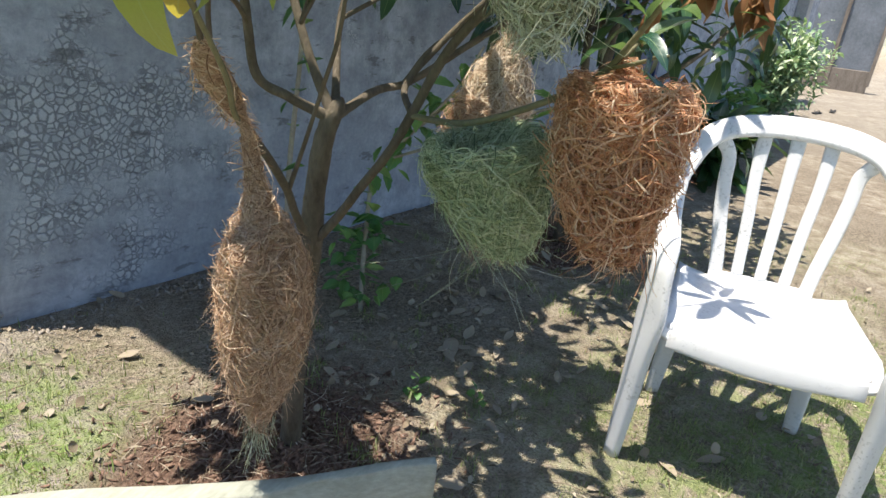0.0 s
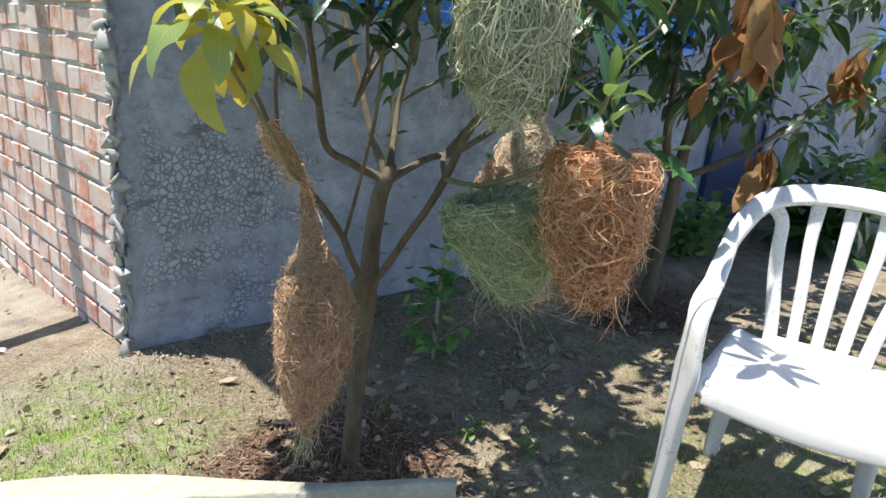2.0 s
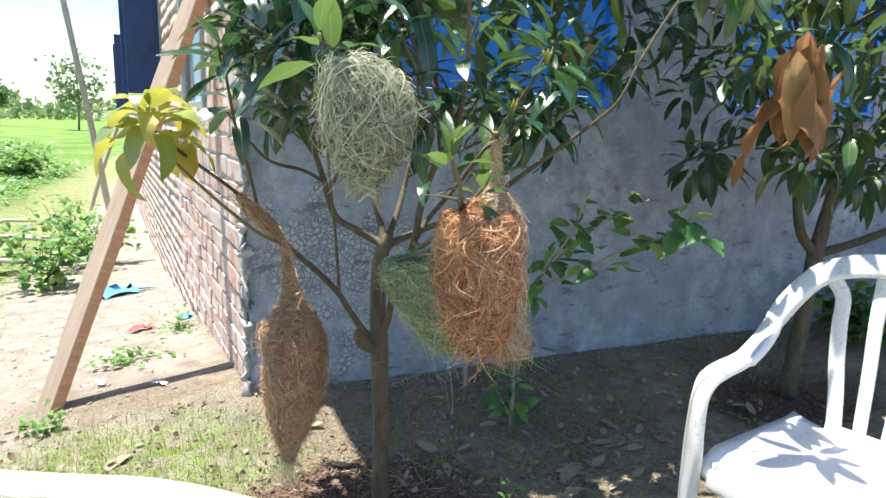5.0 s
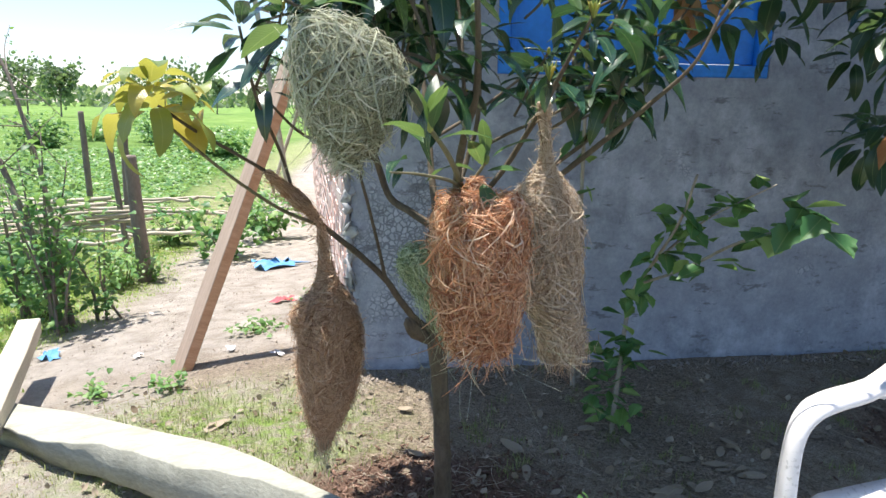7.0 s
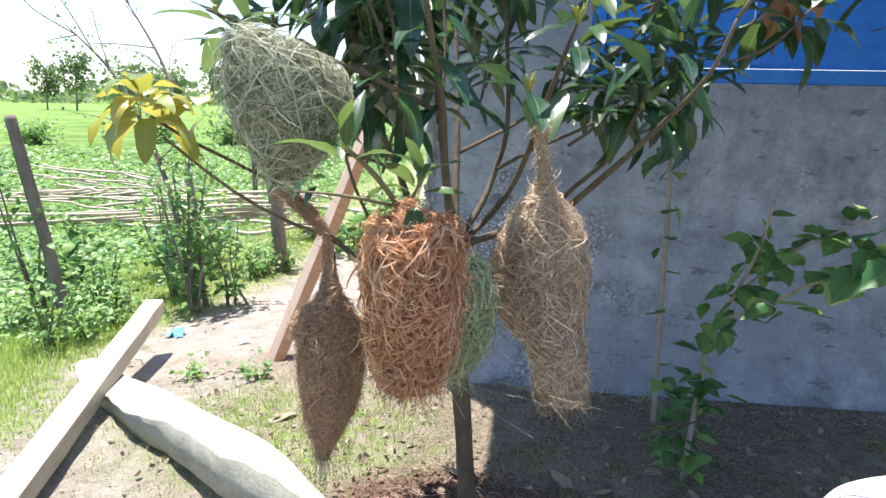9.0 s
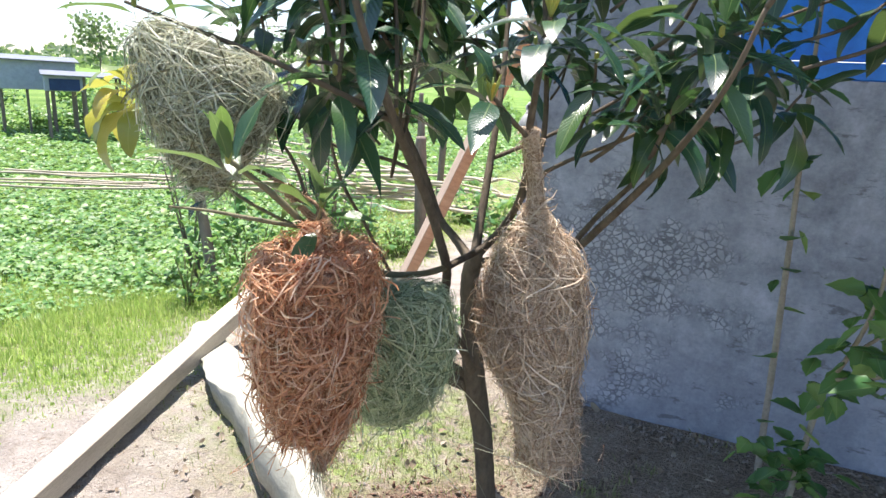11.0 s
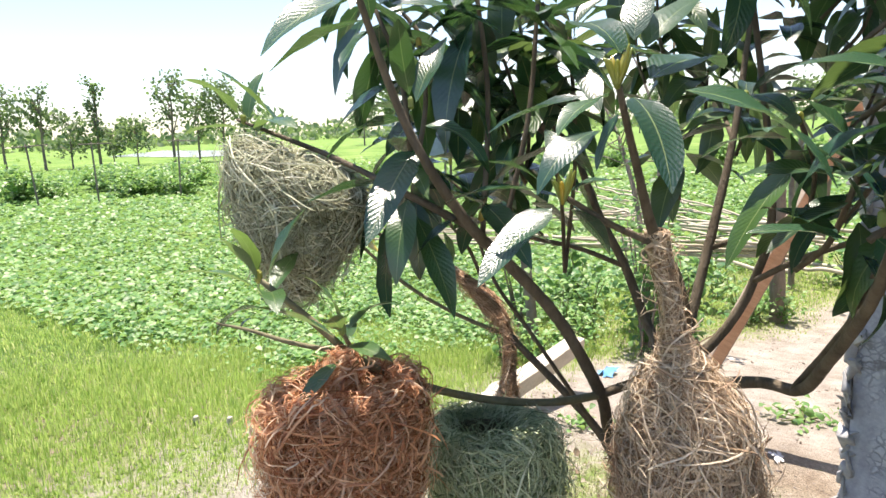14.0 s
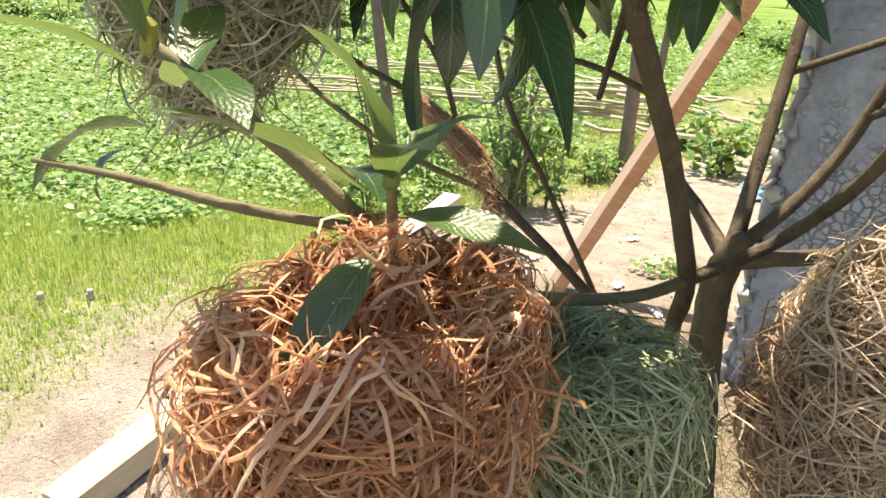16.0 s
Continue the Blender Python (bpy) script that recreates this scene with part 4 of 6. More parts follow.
def nest_point(tab, v, th):
    """Row of the table, point and outward normal at height share v and angle th."""
    k = np.clip(v, 0, 1) * (len(tab) - 1)
    i = np.clip(k.astype(int), 0, len(tab) - 2)
    f = (k - i)[..., None]
    row = tab[i] * (1 - f) + tab[i + 1] * f
    d = tab[i + 1] - tab[i]
    dz, dr = d[..., 0], 0.5 * (d[..., 3] + d[..., 4])
    n = np.stack([-dz * np.cos(th), -dz * np.sin(th), dr], -1)
    n /= np.linalg.norm(n, axis=-1)[..., None] + 1e-9
    return row, np.stack([row[..., 1] + row[..., 3] * np.cos(th), row[..., 2] + row[..., 4] * np.sin(th), row[..., 0]], -1), n


def strands(tab, count, length, width, seed, steep=0.0, loose=0.12, off=0.007, segs=7, vlow=0.0, vhigh=1.0, curl=22.0):
    """Grass strips woven round the nest's surface: joined thin creased strips lying on it, some ends sticking out."""
    g = np.random.default_rng(seed)
    hgt = float(np.hypot(np.diff(tab[:, 0]), np.diff(0.5 * (tab[:, 3] + tab[:, 4]))).sum())
    area = np.maximum(0.5 * (tab[:, 3] + tab[:, 4]), 0.004)
    v = np.interp(g.random(count), np.concatenate([[0], np.cumsum(area)]) / area.sum(), np.linspace(0, 1, len(tab) + 1))
    v = vlow + (vhigh - vlow) * v
    th = g.uniform(0, 6.283, count)
    head = g.normal(0, 1, count) * 0.9 + np.where(g.random(count) < steep, 1.57, 0.0) + np.where(g.random(count) < 0.5, 0, 3.14)
    bend = g.normal(0, curl, count)
    swing, beat = g.normal(0, 1.6 * curl, count), g.uniform(0, 6.28, count)
    ln = length * g.uniform(0.45, 1.6, count)
    depth = g.uniform(-2.2, 1.0, count) * off
    stick = (g.random(count) < loose) * g.uniform(0.2, 1.0, count)
    wd = width * (0.45 + 1.1 * g.random(count) ** 1.5)
    lump = 0.005 * np.sin(th * 5 + v * 17) + 0.004 * np.sin(th * 11 - v * 31)
    pts, nrm = [], []
    for s in range(segs + 1):
        row, p, n = nest_point(tab, v, th)
        t = s / segs
        thick = np.clip(0.5 * (row[:, 3] + row[:, 4]) / 0.035, 0.3, 1.0)
        lift = (depth + lump + off * 0.6 * np.sin(t * 6.28 + bend)) * thick + stick * 0.024 * t ** 2
        q = p + n * lift[:, None]
        q[:, 2] -= stick * 0.012 * t ** 2
        pts.append(q)
        nrm.append(n)
        step = ln / segs
        rad = np.maximum(0.5 * (row[:, 3] + row[:, 4]), 0.012)
        th = th + np.cos(head) * step / rad
        v = v + np.sin(head) * step / hgt
        v = np.where(v > vhigh, 2 * vhigh - v, v)
        v = np.where(v < vlow, 2 * vlow - v, v)
        head = head + (bend + swing * np.sin(t * 5 + beat)) * step
    P, N = np.stack(pts, 1), np.stack(nrm, 1)               # count, segs + 1, 3
    T = np.gradient(P, axis=1)
    T /= np.linalg.norm(T, axis=2)[..., None] + 1e-9
    tilt = g.normal(0, 0.75, (count, 1, 1))
    U = np.cross(T, N)
    U /= np.linalg.norm(U, axis=2)[..., None] + 1e-9
    W = np.cross(U, T)
    U, W = U * np.cos(tilt) + W * np.sin(tilt), W * np.cos(tilt) - U * np.sin(tilt)
    taper = np.sin(np.linspace(0.25, 2.9, segs + 1))[None, :, None] * 0.6 + 0.4
    w = wd[:, None, None] * taper
    V = np.stack([P + U * w, P + W * w * 0.45, P - U * w], 2).reshape(-1, 3)
    ringi = np.arange(segs)[None, :, None] * 3 + np.arange(count)[:, None, None] * (segs + 1) * 3
    j = np.arange(2)[None, None, :]
    F = np.stack([ringi + j, ringi + j + 1, ringi + 4 + j, ringi + 3 + j], -1).reshape(-1, 4)
    return V, F


def shell(tab, shrink, sides=28):
    """The dense inner wall, lying a little under the woven surface."""
    first = int(np.argmax(tab[:, 0])) / (len(tab) - 1)
    n = len(tab)
    a = np.linspace(0, 2 * np.pi, sides, endpoint=False)
    vv, aa = np.meshgrid(np.linspace(first, 1, n), a, indexing="ij")
    row, p, nn = nest_point(tab, vv.ravel(), aa.ravel())
    rad = 0.5 * (row[:, 3] + row[:, 4])
    v = p - nn * np.minimum(shrink, 0.45 * rad)[:, None]
    f = [(i * sides + j, i * sides + (j + 1) % sides, (i + 1) * sides + (j + 1) % sides, (i + 1) * sides + j) for i in range(n - 1) for j in range(sides)]
    return v, f


def fray(at, count, length, width, seed, wide=0.03, sway=0.4):
    """Loose straws hanging from a nest."""
    g = np.random.default_rng(seed)
    out = []
    for _ in range(count):
        a = np.array(at) + np.array([g.normal(0, wide), g.normal(0, wide), g.normal(0, 0.008)])
        l = length * g.uniform(0.3, 1.2)
        d = g.normal(0, sway, 3)
        d[2] = -1
        c = g.normal(0, sway * 1.2, 2)
        pts = [(*(a + d * l * t + np.array([c[0], c[1], 0]) * l * t * t), width * (1 - 0.6 * t)) for t in (0, 0.35, 0.7, 1.0)]
        out.append(tube(pts, 2, 3))
    return joined(out)


def nest(label, rings, mat, count, length, width, seed, group="weaver nests", shrink=0.017, steep=0.0, loose=0.12, extra=(), curl=16.0, slant=(0, 0), off=0.007, turn=0.0, shade_mat=None):
    """A nest; first rings that rise form its hollow. slant tips its upper part, turn swings it round its axis."""
    tab = nest_rings(rings)
    zs = [r[0] for r in rings]
    mid, high = 0.5 * (min(zs) + max(zs)), max(zs)
    ax, ay = rings[0][1], rings[0][2]
    ct, sn = math.cos(radians(turn)), math.sin(radians(turn))

    def tip(v):
        w = sstep(mid, high, v[:, 2])
        dx, dy = v[:, 0] - ax, v[:, 1] - ay
        z = v[:, 2] + w * (slant[0] * dx + slant[1] * dy)
        return np.stack([ax + dx * ct - dy * sn, ay + dx * sn + dy * ct, z], -1)

    V, F = strands(tab, count, length, width, seed, steep, loose, off, curl=curl)
    base = Vector((rings[-1][1], rings[-1][2], rings[-1][0]))
    top = tagged(empty("weaver_nest", Matrix.Translation(base + HANG)), label, "nest", group)
    o = np.array(base)
    v, f = shell(tab, shrink)
    mesh_ob("inner_wall", tip(v) - o, f, shade_mat or mat, top)
    ob = mesh_ob("woven_straw", tip(V) - o, F, mat, top, smooth=False)
    ob["kind"] = "stuff"
    for nm, (v, f), m2 in extra:
        ob = mesh_ob(nm, v - o, f, m2, top, smooth=False)
        ob["kind"] = "stuff"
    return top


# dark inner walls: the shade between the straws is put into their colour
INNER_SHADE = mat_simple("shaded_nest_inside", (0.07, 0.04, 0.022), (0.2, 0.12, 0.07), 60, 0.95, 0.9, 180, dist=0.01)
INNER_SHADE_PALE = mat_simple("shaded_grass_inside", (0.08, 0.07, 0.04), (0.2, 0.18, 0.11), 60, 0.95, 0.9, 180, dist=0.01)
# rings: height, centre x, y, radius x, y
nest("brown bottle-shaped nest of fine straw hanging from a branch",
     [(0.862, -0.034, -1.212, 0.005, 0.005), (0.83, -0.026, -1.215, 0.009, 0.009), (0.78, -0.022, -1.222, 0.012, 0.012), (0.735, -0.02, -1.23, 0.022, 0.022), (0.7, -0.018, -1.234, 0.04, 0.04), (0.655, -0.016, -1.237, 0.057, 0.057), (0.605, -0.016, -1.238, 0.062, 0.062), (0.55, -0.018, -1.238, 0.061, 0.061), (0.5, -0.022, -1.24, 0.052, 0.052), (0.45, -0.028, -1.243, 0.037, 0.037), (0.41, -0.032, -1.246, 0.02, 0.02), (0.372, -0.034, -1.248, 0.009, 0.009)],
     STRAW_BROWN, 17000, 0.034, 0.0006, 1, steep=0.5, loose=0.1, off=0.0045, curl=9.0, shade_mat=INNER_SHADE,
     extra=[("entrance_flap", strands(nest_rings([(0.715, -0.05, -1.25, 0.01, 0.01), (0.69, -0.062, -1.254, 0.022, 0.022), (0.66, -0.065, -1.254, 0.026, 0.026), (0.63, -0.06, -1.25, 0.018, 0.018)]), 900, 0.035, 0.0008, 62, 0.3, 0.2, 0.004), STRAW_BROWN),
            ("loose_straw", fray((-0.034, -1.248, 0.4), 70, 0.08, 0.0006, 61, 0.009, 0.12), STRAW_PALE)])
nest("small unfinished brown nest wrapped round a branch",
     [(0.968, -0.124, -1.262, 0.005, 0.005), (0.95, -0.112, -1.25, 0.012, 0.012), (0.92, -0.086, -1.226, 0.018, 0.018), (0.89, -0.06, -1.216, 0.016, 0.016), (0.868, -0.042, -1.212, 0.01, 0.01), (0.856, -0.034, -1.21, 0.006, 0.006)],
     STRAW_BROWN, 2600, 0.03, 0.0006, 2, loose=0.12, off=0.003, shrink=0.005, shade_mat=INNER_SHADE)
nest("pale straw nest, cone-shaped with a slanting top",
     [(1.15, 0.042, -1.592, 0.008, 0.006), (1.17, 0.042, -1.592, 0.036, 0.03), (1.172, 0.042, -1.592, 0.058, 0.048), (1.155, 0.042, -1.591, 0.073, 0.058), (1.13, 0.042, -1.59, 0.076, 0.061), (1.1, 0.042, -1.59, 0.068, 0.057), (1.07, 0.04, -1.59, 0.052, 0.047), (1.045, 0.036, -1.591, 0.036, 0.034), (1.025, 0.032, -1.592, 0.021, 0.02), (1.012, 0.03, -1.593, 0.01, 0.01)],
     STRAW_PALE, 6500, 0.07, 0.00078, 3, steep=0.4, loose=0.3, slant=(-0.36, 0.0), turn=50.0, off=0.008, shade_mat=INNER_SHADE_PALE, curl=13.0,
     extra=[("loose_straw", fray((0.036, -1.592, 1.045), 50, 0.05, 0.0007, 69, 0.022, 0.4), STRAW_PALE)])
nest("rust-orange nest of coarse straw, open at the top",
     [(0.905, 0.22, -1.632, 0.006, 0.008), (0.908, 0.22, -1.632, 0.026, 0.042), (0.93, 0.22, -1.632, 0.036, 0.058), (0.958, 0.22, -1.632, 0.042, 0.067), (0.953, 0.22, -1.632, 0.052, 0.076), (0.92, 0.22, -1.633, 0.057, 0.08), (0.88, 0.22, -1.634, 0.058, 0.078), (0.84, 0.219, -1.637, 0.056, 0.07), (0.8, 0.219, -1.642, 0.05, 0.055), (0.765, 0.219, -1.649, 0.041, 0.039), (0.745, 0.219, -1.654, 0.03, 0.024)],
     STRAW_ORANGE, 9500, 0.046, 0.00088, 4, steep=0.4, loose=0.2, curl=11.0, shade_mat=INNER_SHADE, off=0.008,
     extra=[("loose_straw", fray((0.218, -1.66, 0.775), 90, 0.055, 0.0009, 64, 0.026, 0.3), STRAW_ORANGE), ("straw_knot", strands(nest_rings([(0.995, 0.213, -1.628, 0.006, 0.006), (0.985, 0.213, -1.628, 0.012, 0.012), (0.966, 0.213, -1.632, 0.02, 0.022), (0.94, 0.214, -1.637, 0.036, 0.045)]), 420, 0.04, 0.0009, 65, 0.3, 0.3), STRAW_ORANGE)])
nest("tan bottle-shaped nest with a long entrance tube",
     [(1.1, 0.38, -1.366, 0.01, 0.01), (1.07, 0.384, -1.362, 0.009, 0.009), (1.03, 0.39, -1.356, 0.009, 0.009), (0.99, 0.394, -1.35, 0.013, 0.012), (0.955, 0.396, -1.343, 0.03, 0.024), (0.92, 0.397, -1.337, 0.056, 0.04), (0.88, 0.397, -1.333, 0.068, 0.048), (0.83, 0.397, -1.331, 0.074, 0.052), (0.78, 0.399, -1.331, 0.073, 0.052), (0.74, 0.408, -1.334, 0.062, 0.048), (0.71, 0.424, -1.34, 0.05, 0.044), (0.68, 0.436, -1.346, 0.043, 0.041), (0.64, 0.442, -1.35, 0.041, 0.04), (0.605, 0.444, -1.352, 0.039, 0.038)],
     STRAW_TWO, 11000, 0.058, 0.00074, 5, steep=0.7, loose=0.1, off=0.006, shade_mat=INNER_SHADE_PALE, curl=11.0,
     extra=[("loose_straw", fray((0.443, -1.351, 0.63), 200, 0.055, 0.0006, 66, 0.024, 0.15), STRAW_BROWN), ("brown_patch", strands(nest_rings([(0.89, 0.352, -1.325, 0.024, 0.032), (0.84, 0.345, -1.322, 0.032, 0.042), (0.79, 0.347, -1.322, 0.032, 0.041), (0.735, 0.36, -1.326, 0.022, 0.03)]), 1900, 0.045, 0.0007, 67, 0.3), STRAW_BROWN)])
nest("green bowl-shaped nest of fresh grass strips",
     [(0.79, 0.185, -1.44, 0.006, 0.006), (0.793, 0.185, -1.44, 0.04, 0.03), (0.825, 0.19, -1.44, 0.06, 0.045), (0.852, 0.2, -1.438, 0.076, 0.056), (0.843, 0.215, -1.436, 0.09, 0.066), (0.81, 0.226, -1.436, 0.092, 0.07), (0.775, 0.234, -1.438, 0.083, 0.068), (0.74, 0.242, -1.445, 0.067, 0.058), (0.71, 0.248, -1.455, 0.046, 0.044), (0.688, 0.25, -1.465, 0.022, 0.024)],
     STRAW_GREEN, 8000, 0.065, 0.00072, 6, steep=0.25, loose=0.22, shade_mat=INNER_SHADE_PALE, turn=-20.0, slant=(0.18, 0.0), curl=12.0,
     extra=[("loose_straw", fray((0.24, -1.45, 0.72), 34, 0.13, 0.0005, 68, 0.04, 0.75), STRAW_PALE)])


# ---- the white chair ----
def sweep(pts, sides=12, n=6):
    """A moulded bar: points (x, y, z, half width, half thickness); its width lies across x of the given side vector."""
    s = smooth_path([p[:5] for p in pts], n)
    p = s[:, :3]
    t = np.gradient(p, axis=0)
    t /= np.linalg.norm(t, axis=1)[:, None]
    side = np.array(pts[0][5])
    a = np.linspace(0, 2 * np.pi, sides, endpoint=False)
    ca, sa = np.cos(a), np.sin(a)
    ca, sa = np.sign(ca) * np.abs(ca) ** 0.6, np.sign(sa) * np.abs(sa) ** 0.6
    vs = []
    for q, k, w, h in zip(p, t, s[:, 3], s[:, 4]):
        u = side - k * (side @ k)
        u /= np.linalg.norm(u)
        o = np.cross(k, u)
        vs.append(q + np.outer(ca * w, u) + np.outer(sa * h, o))
    m = len(p)
    f = [(i * sides + j, i * sides + (j + 1) % sides, (i + 1) * sides + (j + 1) % sides, (i + 1) * sides + j) for i in range(m - 1) for j in range(sides)]
    f += [tuple(range(sides))[::-1], tuple((m - 1) * sides + j for j in range(sides))]
    return np.vstack(vs), f


def chair():
    """A moulded garden armchair; it faces local -y."""
    top = tagged(empty("garden_chair", Matrix.Translation((1.05, -1.765, 0)) @ Matrix.Rotation(radians(-75.1), 4, "Z")), "white moulded plastic armchair with a slatted back, standing on the earth", "chair")

    def bar(name, pts, side, sides=12, under=None):
        v, f = sweep([(*p, side) for p in pts], sides)
        return mesh_ob(name, v, f, PLASTIC, under or top)

    ARCH = [(0.258, 0.0, 0.578, 0.011, 0.026), (0.262, 0.09, 0.61, 0.016, 0.025), (0.255, 0.165, 0.682, 0.025, 0.018), (0.214, 0.235, 0.764, 0.031, 0.012), (0.135, 0.265, 0.802, 0.032, 0.012), (0.0, 0.278, 0.815, 0.033, 0.012)]
    # seat: a dished sheet with rolled edges
    nu, nv = 25, 21
    v = []
    for i in range(nu):
        for j in range(nv):
            a, b = -1 + 2 * i / (nu - 1), -1 + 2 * j / (nv - 1)
            wid = 0.226 - 0.018 * (b + 1) / 2
            x, y = a * wid, -0.215 + 0.405 * (b + 1) / 2
            z = 0.412 - 0.012 * (b + 1) / 2 - 0.014 * (1 - a * a) * (1 - 0.3 * b) - 0.05 * max(0, -b - 0.72) ** 1.3 * 4 + 0.02 * max(0, b - 0.8) * 5 * 0.4
            z += 0.012 * abs(a) ** 6
            v.append((x, y, z))
    top_n = len(v)
    v += [(x * 0.992, y, z - 0.012) for x, y, z in v]
    f = []
    for i in range(nu - 1):
        for j in range(nv - 1):
            k = i * nv + j
            f += [(k, k + nv, k + nv + 1, k + 1), (top_n + k + 1, top_n + k + nv + 1, top_n + k + nv, top_n + k)]
    rim = [i * nv for i in range(nu)] + [(nu - 1) * nv + j for j in range(1, nv)] + [i * nv + nv - 1 for i in range(nu - 2, -1, -1)] + [j for j in range(nv - 2, 0, -1)]
    for k in range(len(rim)):
        a, b = rim[k], rim[(k + 1) % len(rim)]
        f.append((a, top_n + a, top_n + b, b))
    mesh_ob("seat", v, f, PLASTIC, top)
    bar("seat_apron", [(-0.2, -0.214, 0.37, 0.022, 0.006), (0.0, -0.222, 0.362, 0.026, 0.006), (0.2, -0.214, 0.37, 0.022, 0.006)], (0, 0.1, 1))
    # back: an arch from the seat's rear corners, leaning back
    back = bar("back_frame", [(s * x, y, z, w, h) for s, row in ((-1, 0), (1, 1)) for x, y, z, w, h in (ARCH if row == 0 else ARCH[-2::-1])], (0, 0.9, 1.0), 14)
    for s in (-1, 1):
        bar("back_side", [(s * 0.112, 0.186, 0.405, 0.018, 0.007), (s * 0.122, 0.2, 0.48, 0.018, 0.007), (s * 0.14, 0.22, 0.58, 0.0185, 0.007), (s * 0.15, 0.235, 0.66, 0.018, 0.007), (s * 0.156, 0.246, 0.725, 0.018, 0.007), (s * 0.185, 0.246, 0.768, 0.021, 0.007)], (1, 0, 0), under=back)
    for k, (a, b) in enumerate(((-0.058, -0.078), (0.0, 0.0), (0.058, 0.078))):
        bar("back_slat", [(a, 0.188, 0.403, 0.015, 0.005), ((a + b) / 2, 0.222, 0.56, 0.0155, 0.005), (b, 0.248, 0.68, 0.016, 0.005), (b * 1.02, 0.272, 0.797, 0.019, 0.005)], (1, 0, 0), under=back)
    bar("back_base", [(-0.13, 0.187, 0.405, 0.016, 0.01), (0.0, 0.192, 0.402, 0.018, 0.011), (0.13, 0.187, 0.405, 0.016, 0.01)], (0, 0.3, 1))
    for s in (-1, 1):
        # the arm runs forward and rolls down into the front leg
        bar("arm_and_leg", [(s * 0.262, 0.1, 0.615, 0.021, 0.0105), (s * 0.26, 0.04, 0.59, 0.025, 0.0115), (s * 0.257, -0.03, 0.581, 0.027, 0.012), (s * 0.253, -0.12, 0.578, 0.028, 0.012), (s * 0.25, -0.17, 0.566, 0.029, 0.013), (s * 0.248, -0.198, 0.534, 0.03, 0.013), (s * 0.247, -0.206, 0.47, 0.034, 0.0135), (s * 0.247, -0.205, 0.41, 0.04, 0.014), (s * 0.25, -0.2, 0.3, 0.031, 0.016), (s * 0.254, -0.188, 0.15, 0.026, 0.016), (s * 0.258, -0.176, 0.0, 0.02, 0.015)], (0.75, 0.66 * s, 0), 14)
        bar("rear_leg", [(s * 0.165, 0.16, 0.4, 0.03, 0.016), (s * 0.175, 0.168, 0.28, 0.027, 0.016), (s * 0.185, 0.18, 0.12, 0.023, 0.015), (s * 0.192, 0.19, 0.0, 0.019, 0.014)], (1, -0.5 * s, 0), 14)
        bar("seat_rail", [(s * 0.2, -0.2, 0.392, 0.01, 0.006), (s * 0.196, 0.0, 0.386, 0.01, 0.006), (s * 0.18, 0.17, 0.39, 0.01, 0.006)], (0, 0, 1))
    return top


chair()


# ---- timber lying on the ground ----
SLAB_FOOT, SLAB_U, SLAB_N = (0.151, -1.417), (-0.752, 0.66), (0.66, 0.752)


def slab():
    """A live-edged slab, one end propped up: its edges waver, and the low end is broad and knobbed."""
    rows = [(-0.04, 0.008, -0.016), (0.05, 0.014, -0.017), (0.2, 0.014, -0.017), (0.38, 0.039, -0.018), (0.53, 0.066, -0.022), (0.62, 0.077, -0.028), (0.75, 0.085, -0.056), (0.95, 0.073, -0.054), (1.1, 0.066, -0.066), (1.2, 0.062, -0.103), (1.32, 0.058, -0.124), (1.52, 0.046, -0.126), (1.75, 0.004, -0.15), (1.9, -0.01, -0.15), (2.05, 0.0, -0.12), (2.12, -0.03, -0.09)]
    s = smooth_path(np.array(rows), 8)
    v, n = [], len(s)
    for i, (t, far, near) in enumerate(s):
        z = 0.29 - 0.147 * t + 0.05 * max(0, t - 1.6)
        thick = 0.105 + 0.014 * math.sin(t * 3.0)
        wav = 0.004 * math.sin(t * 17.0) + 0.003 * math.sin(t * 41.0 + 1)
        near = near + wav
        c = (far + near) / 2
        foot = 0.45 * near - 0.018 - 0.028 * min(t, 1.2)
        prof = [(far, z - thick), (far + 0.006, z - thick * 0.5), (far, z - 0.008), (far - 0.01, z), (c, z + 0.003 * math.sin(t * 9)), (near + 0.003, z), (near, z - 0.003), ((near + foot) / 2 + 0.004, z - thick * 0.5), (foot + 0.004, z - thick)]
        v += [(SLAB_FOOT[0] + SLAB_U[0] * t + SLAB_N[0] * w, SLAB_FOOT[1] + SLAB_U[1] * t + SLAB_N[1] * w, q) for w, q in prof]
    k = len(prof)
    f = [(i * k + j, i * k + (j + 1) % k, (i + 1) * k + (j + 1) % k, (i + 1) * k + j) for i in range(n - 1) for j in range(k)]
    f += [tuple(range(k))[::-1], tuple((n - 1) * k + j for j in range(k))]
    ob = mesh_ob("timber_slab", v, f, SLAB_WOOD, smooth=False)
    # steep faces take the darker colour that carries their shade
    ob.data.materials.append(SLAB_SIDE_SHADED)
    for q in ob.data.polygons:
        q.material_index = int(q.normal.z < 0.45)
    return tagged(ob, "pale weathered live-edge timber slab, one end propped up", "timber")


slab()


# greyer wood for two faces of the leaning plank
GREY_FACE = mat_simple("grey_plank_face", (0.26, 0.2, 0.15), (0.4, 0.32, 0.25), 6, 0.8, 0.4, 60, (0.7, 8, 8))


def squared_beam(name, a, b, w, h, mat, label, cat, edge_mat=None):
    a, b = Vector(a), Vector(b)
    l = (b - a).length
    bm = bmesh.new()
    bmesh.ops.create_cube(bm, size=1.0)
    bmesh.ops.scale(bm, vec=(l, w, h), verts=bm.verts)
    long_edges = [e for e in bm.edges if abs((e.verts[0].co - e.verts[1].co).x) > l * 0.5]
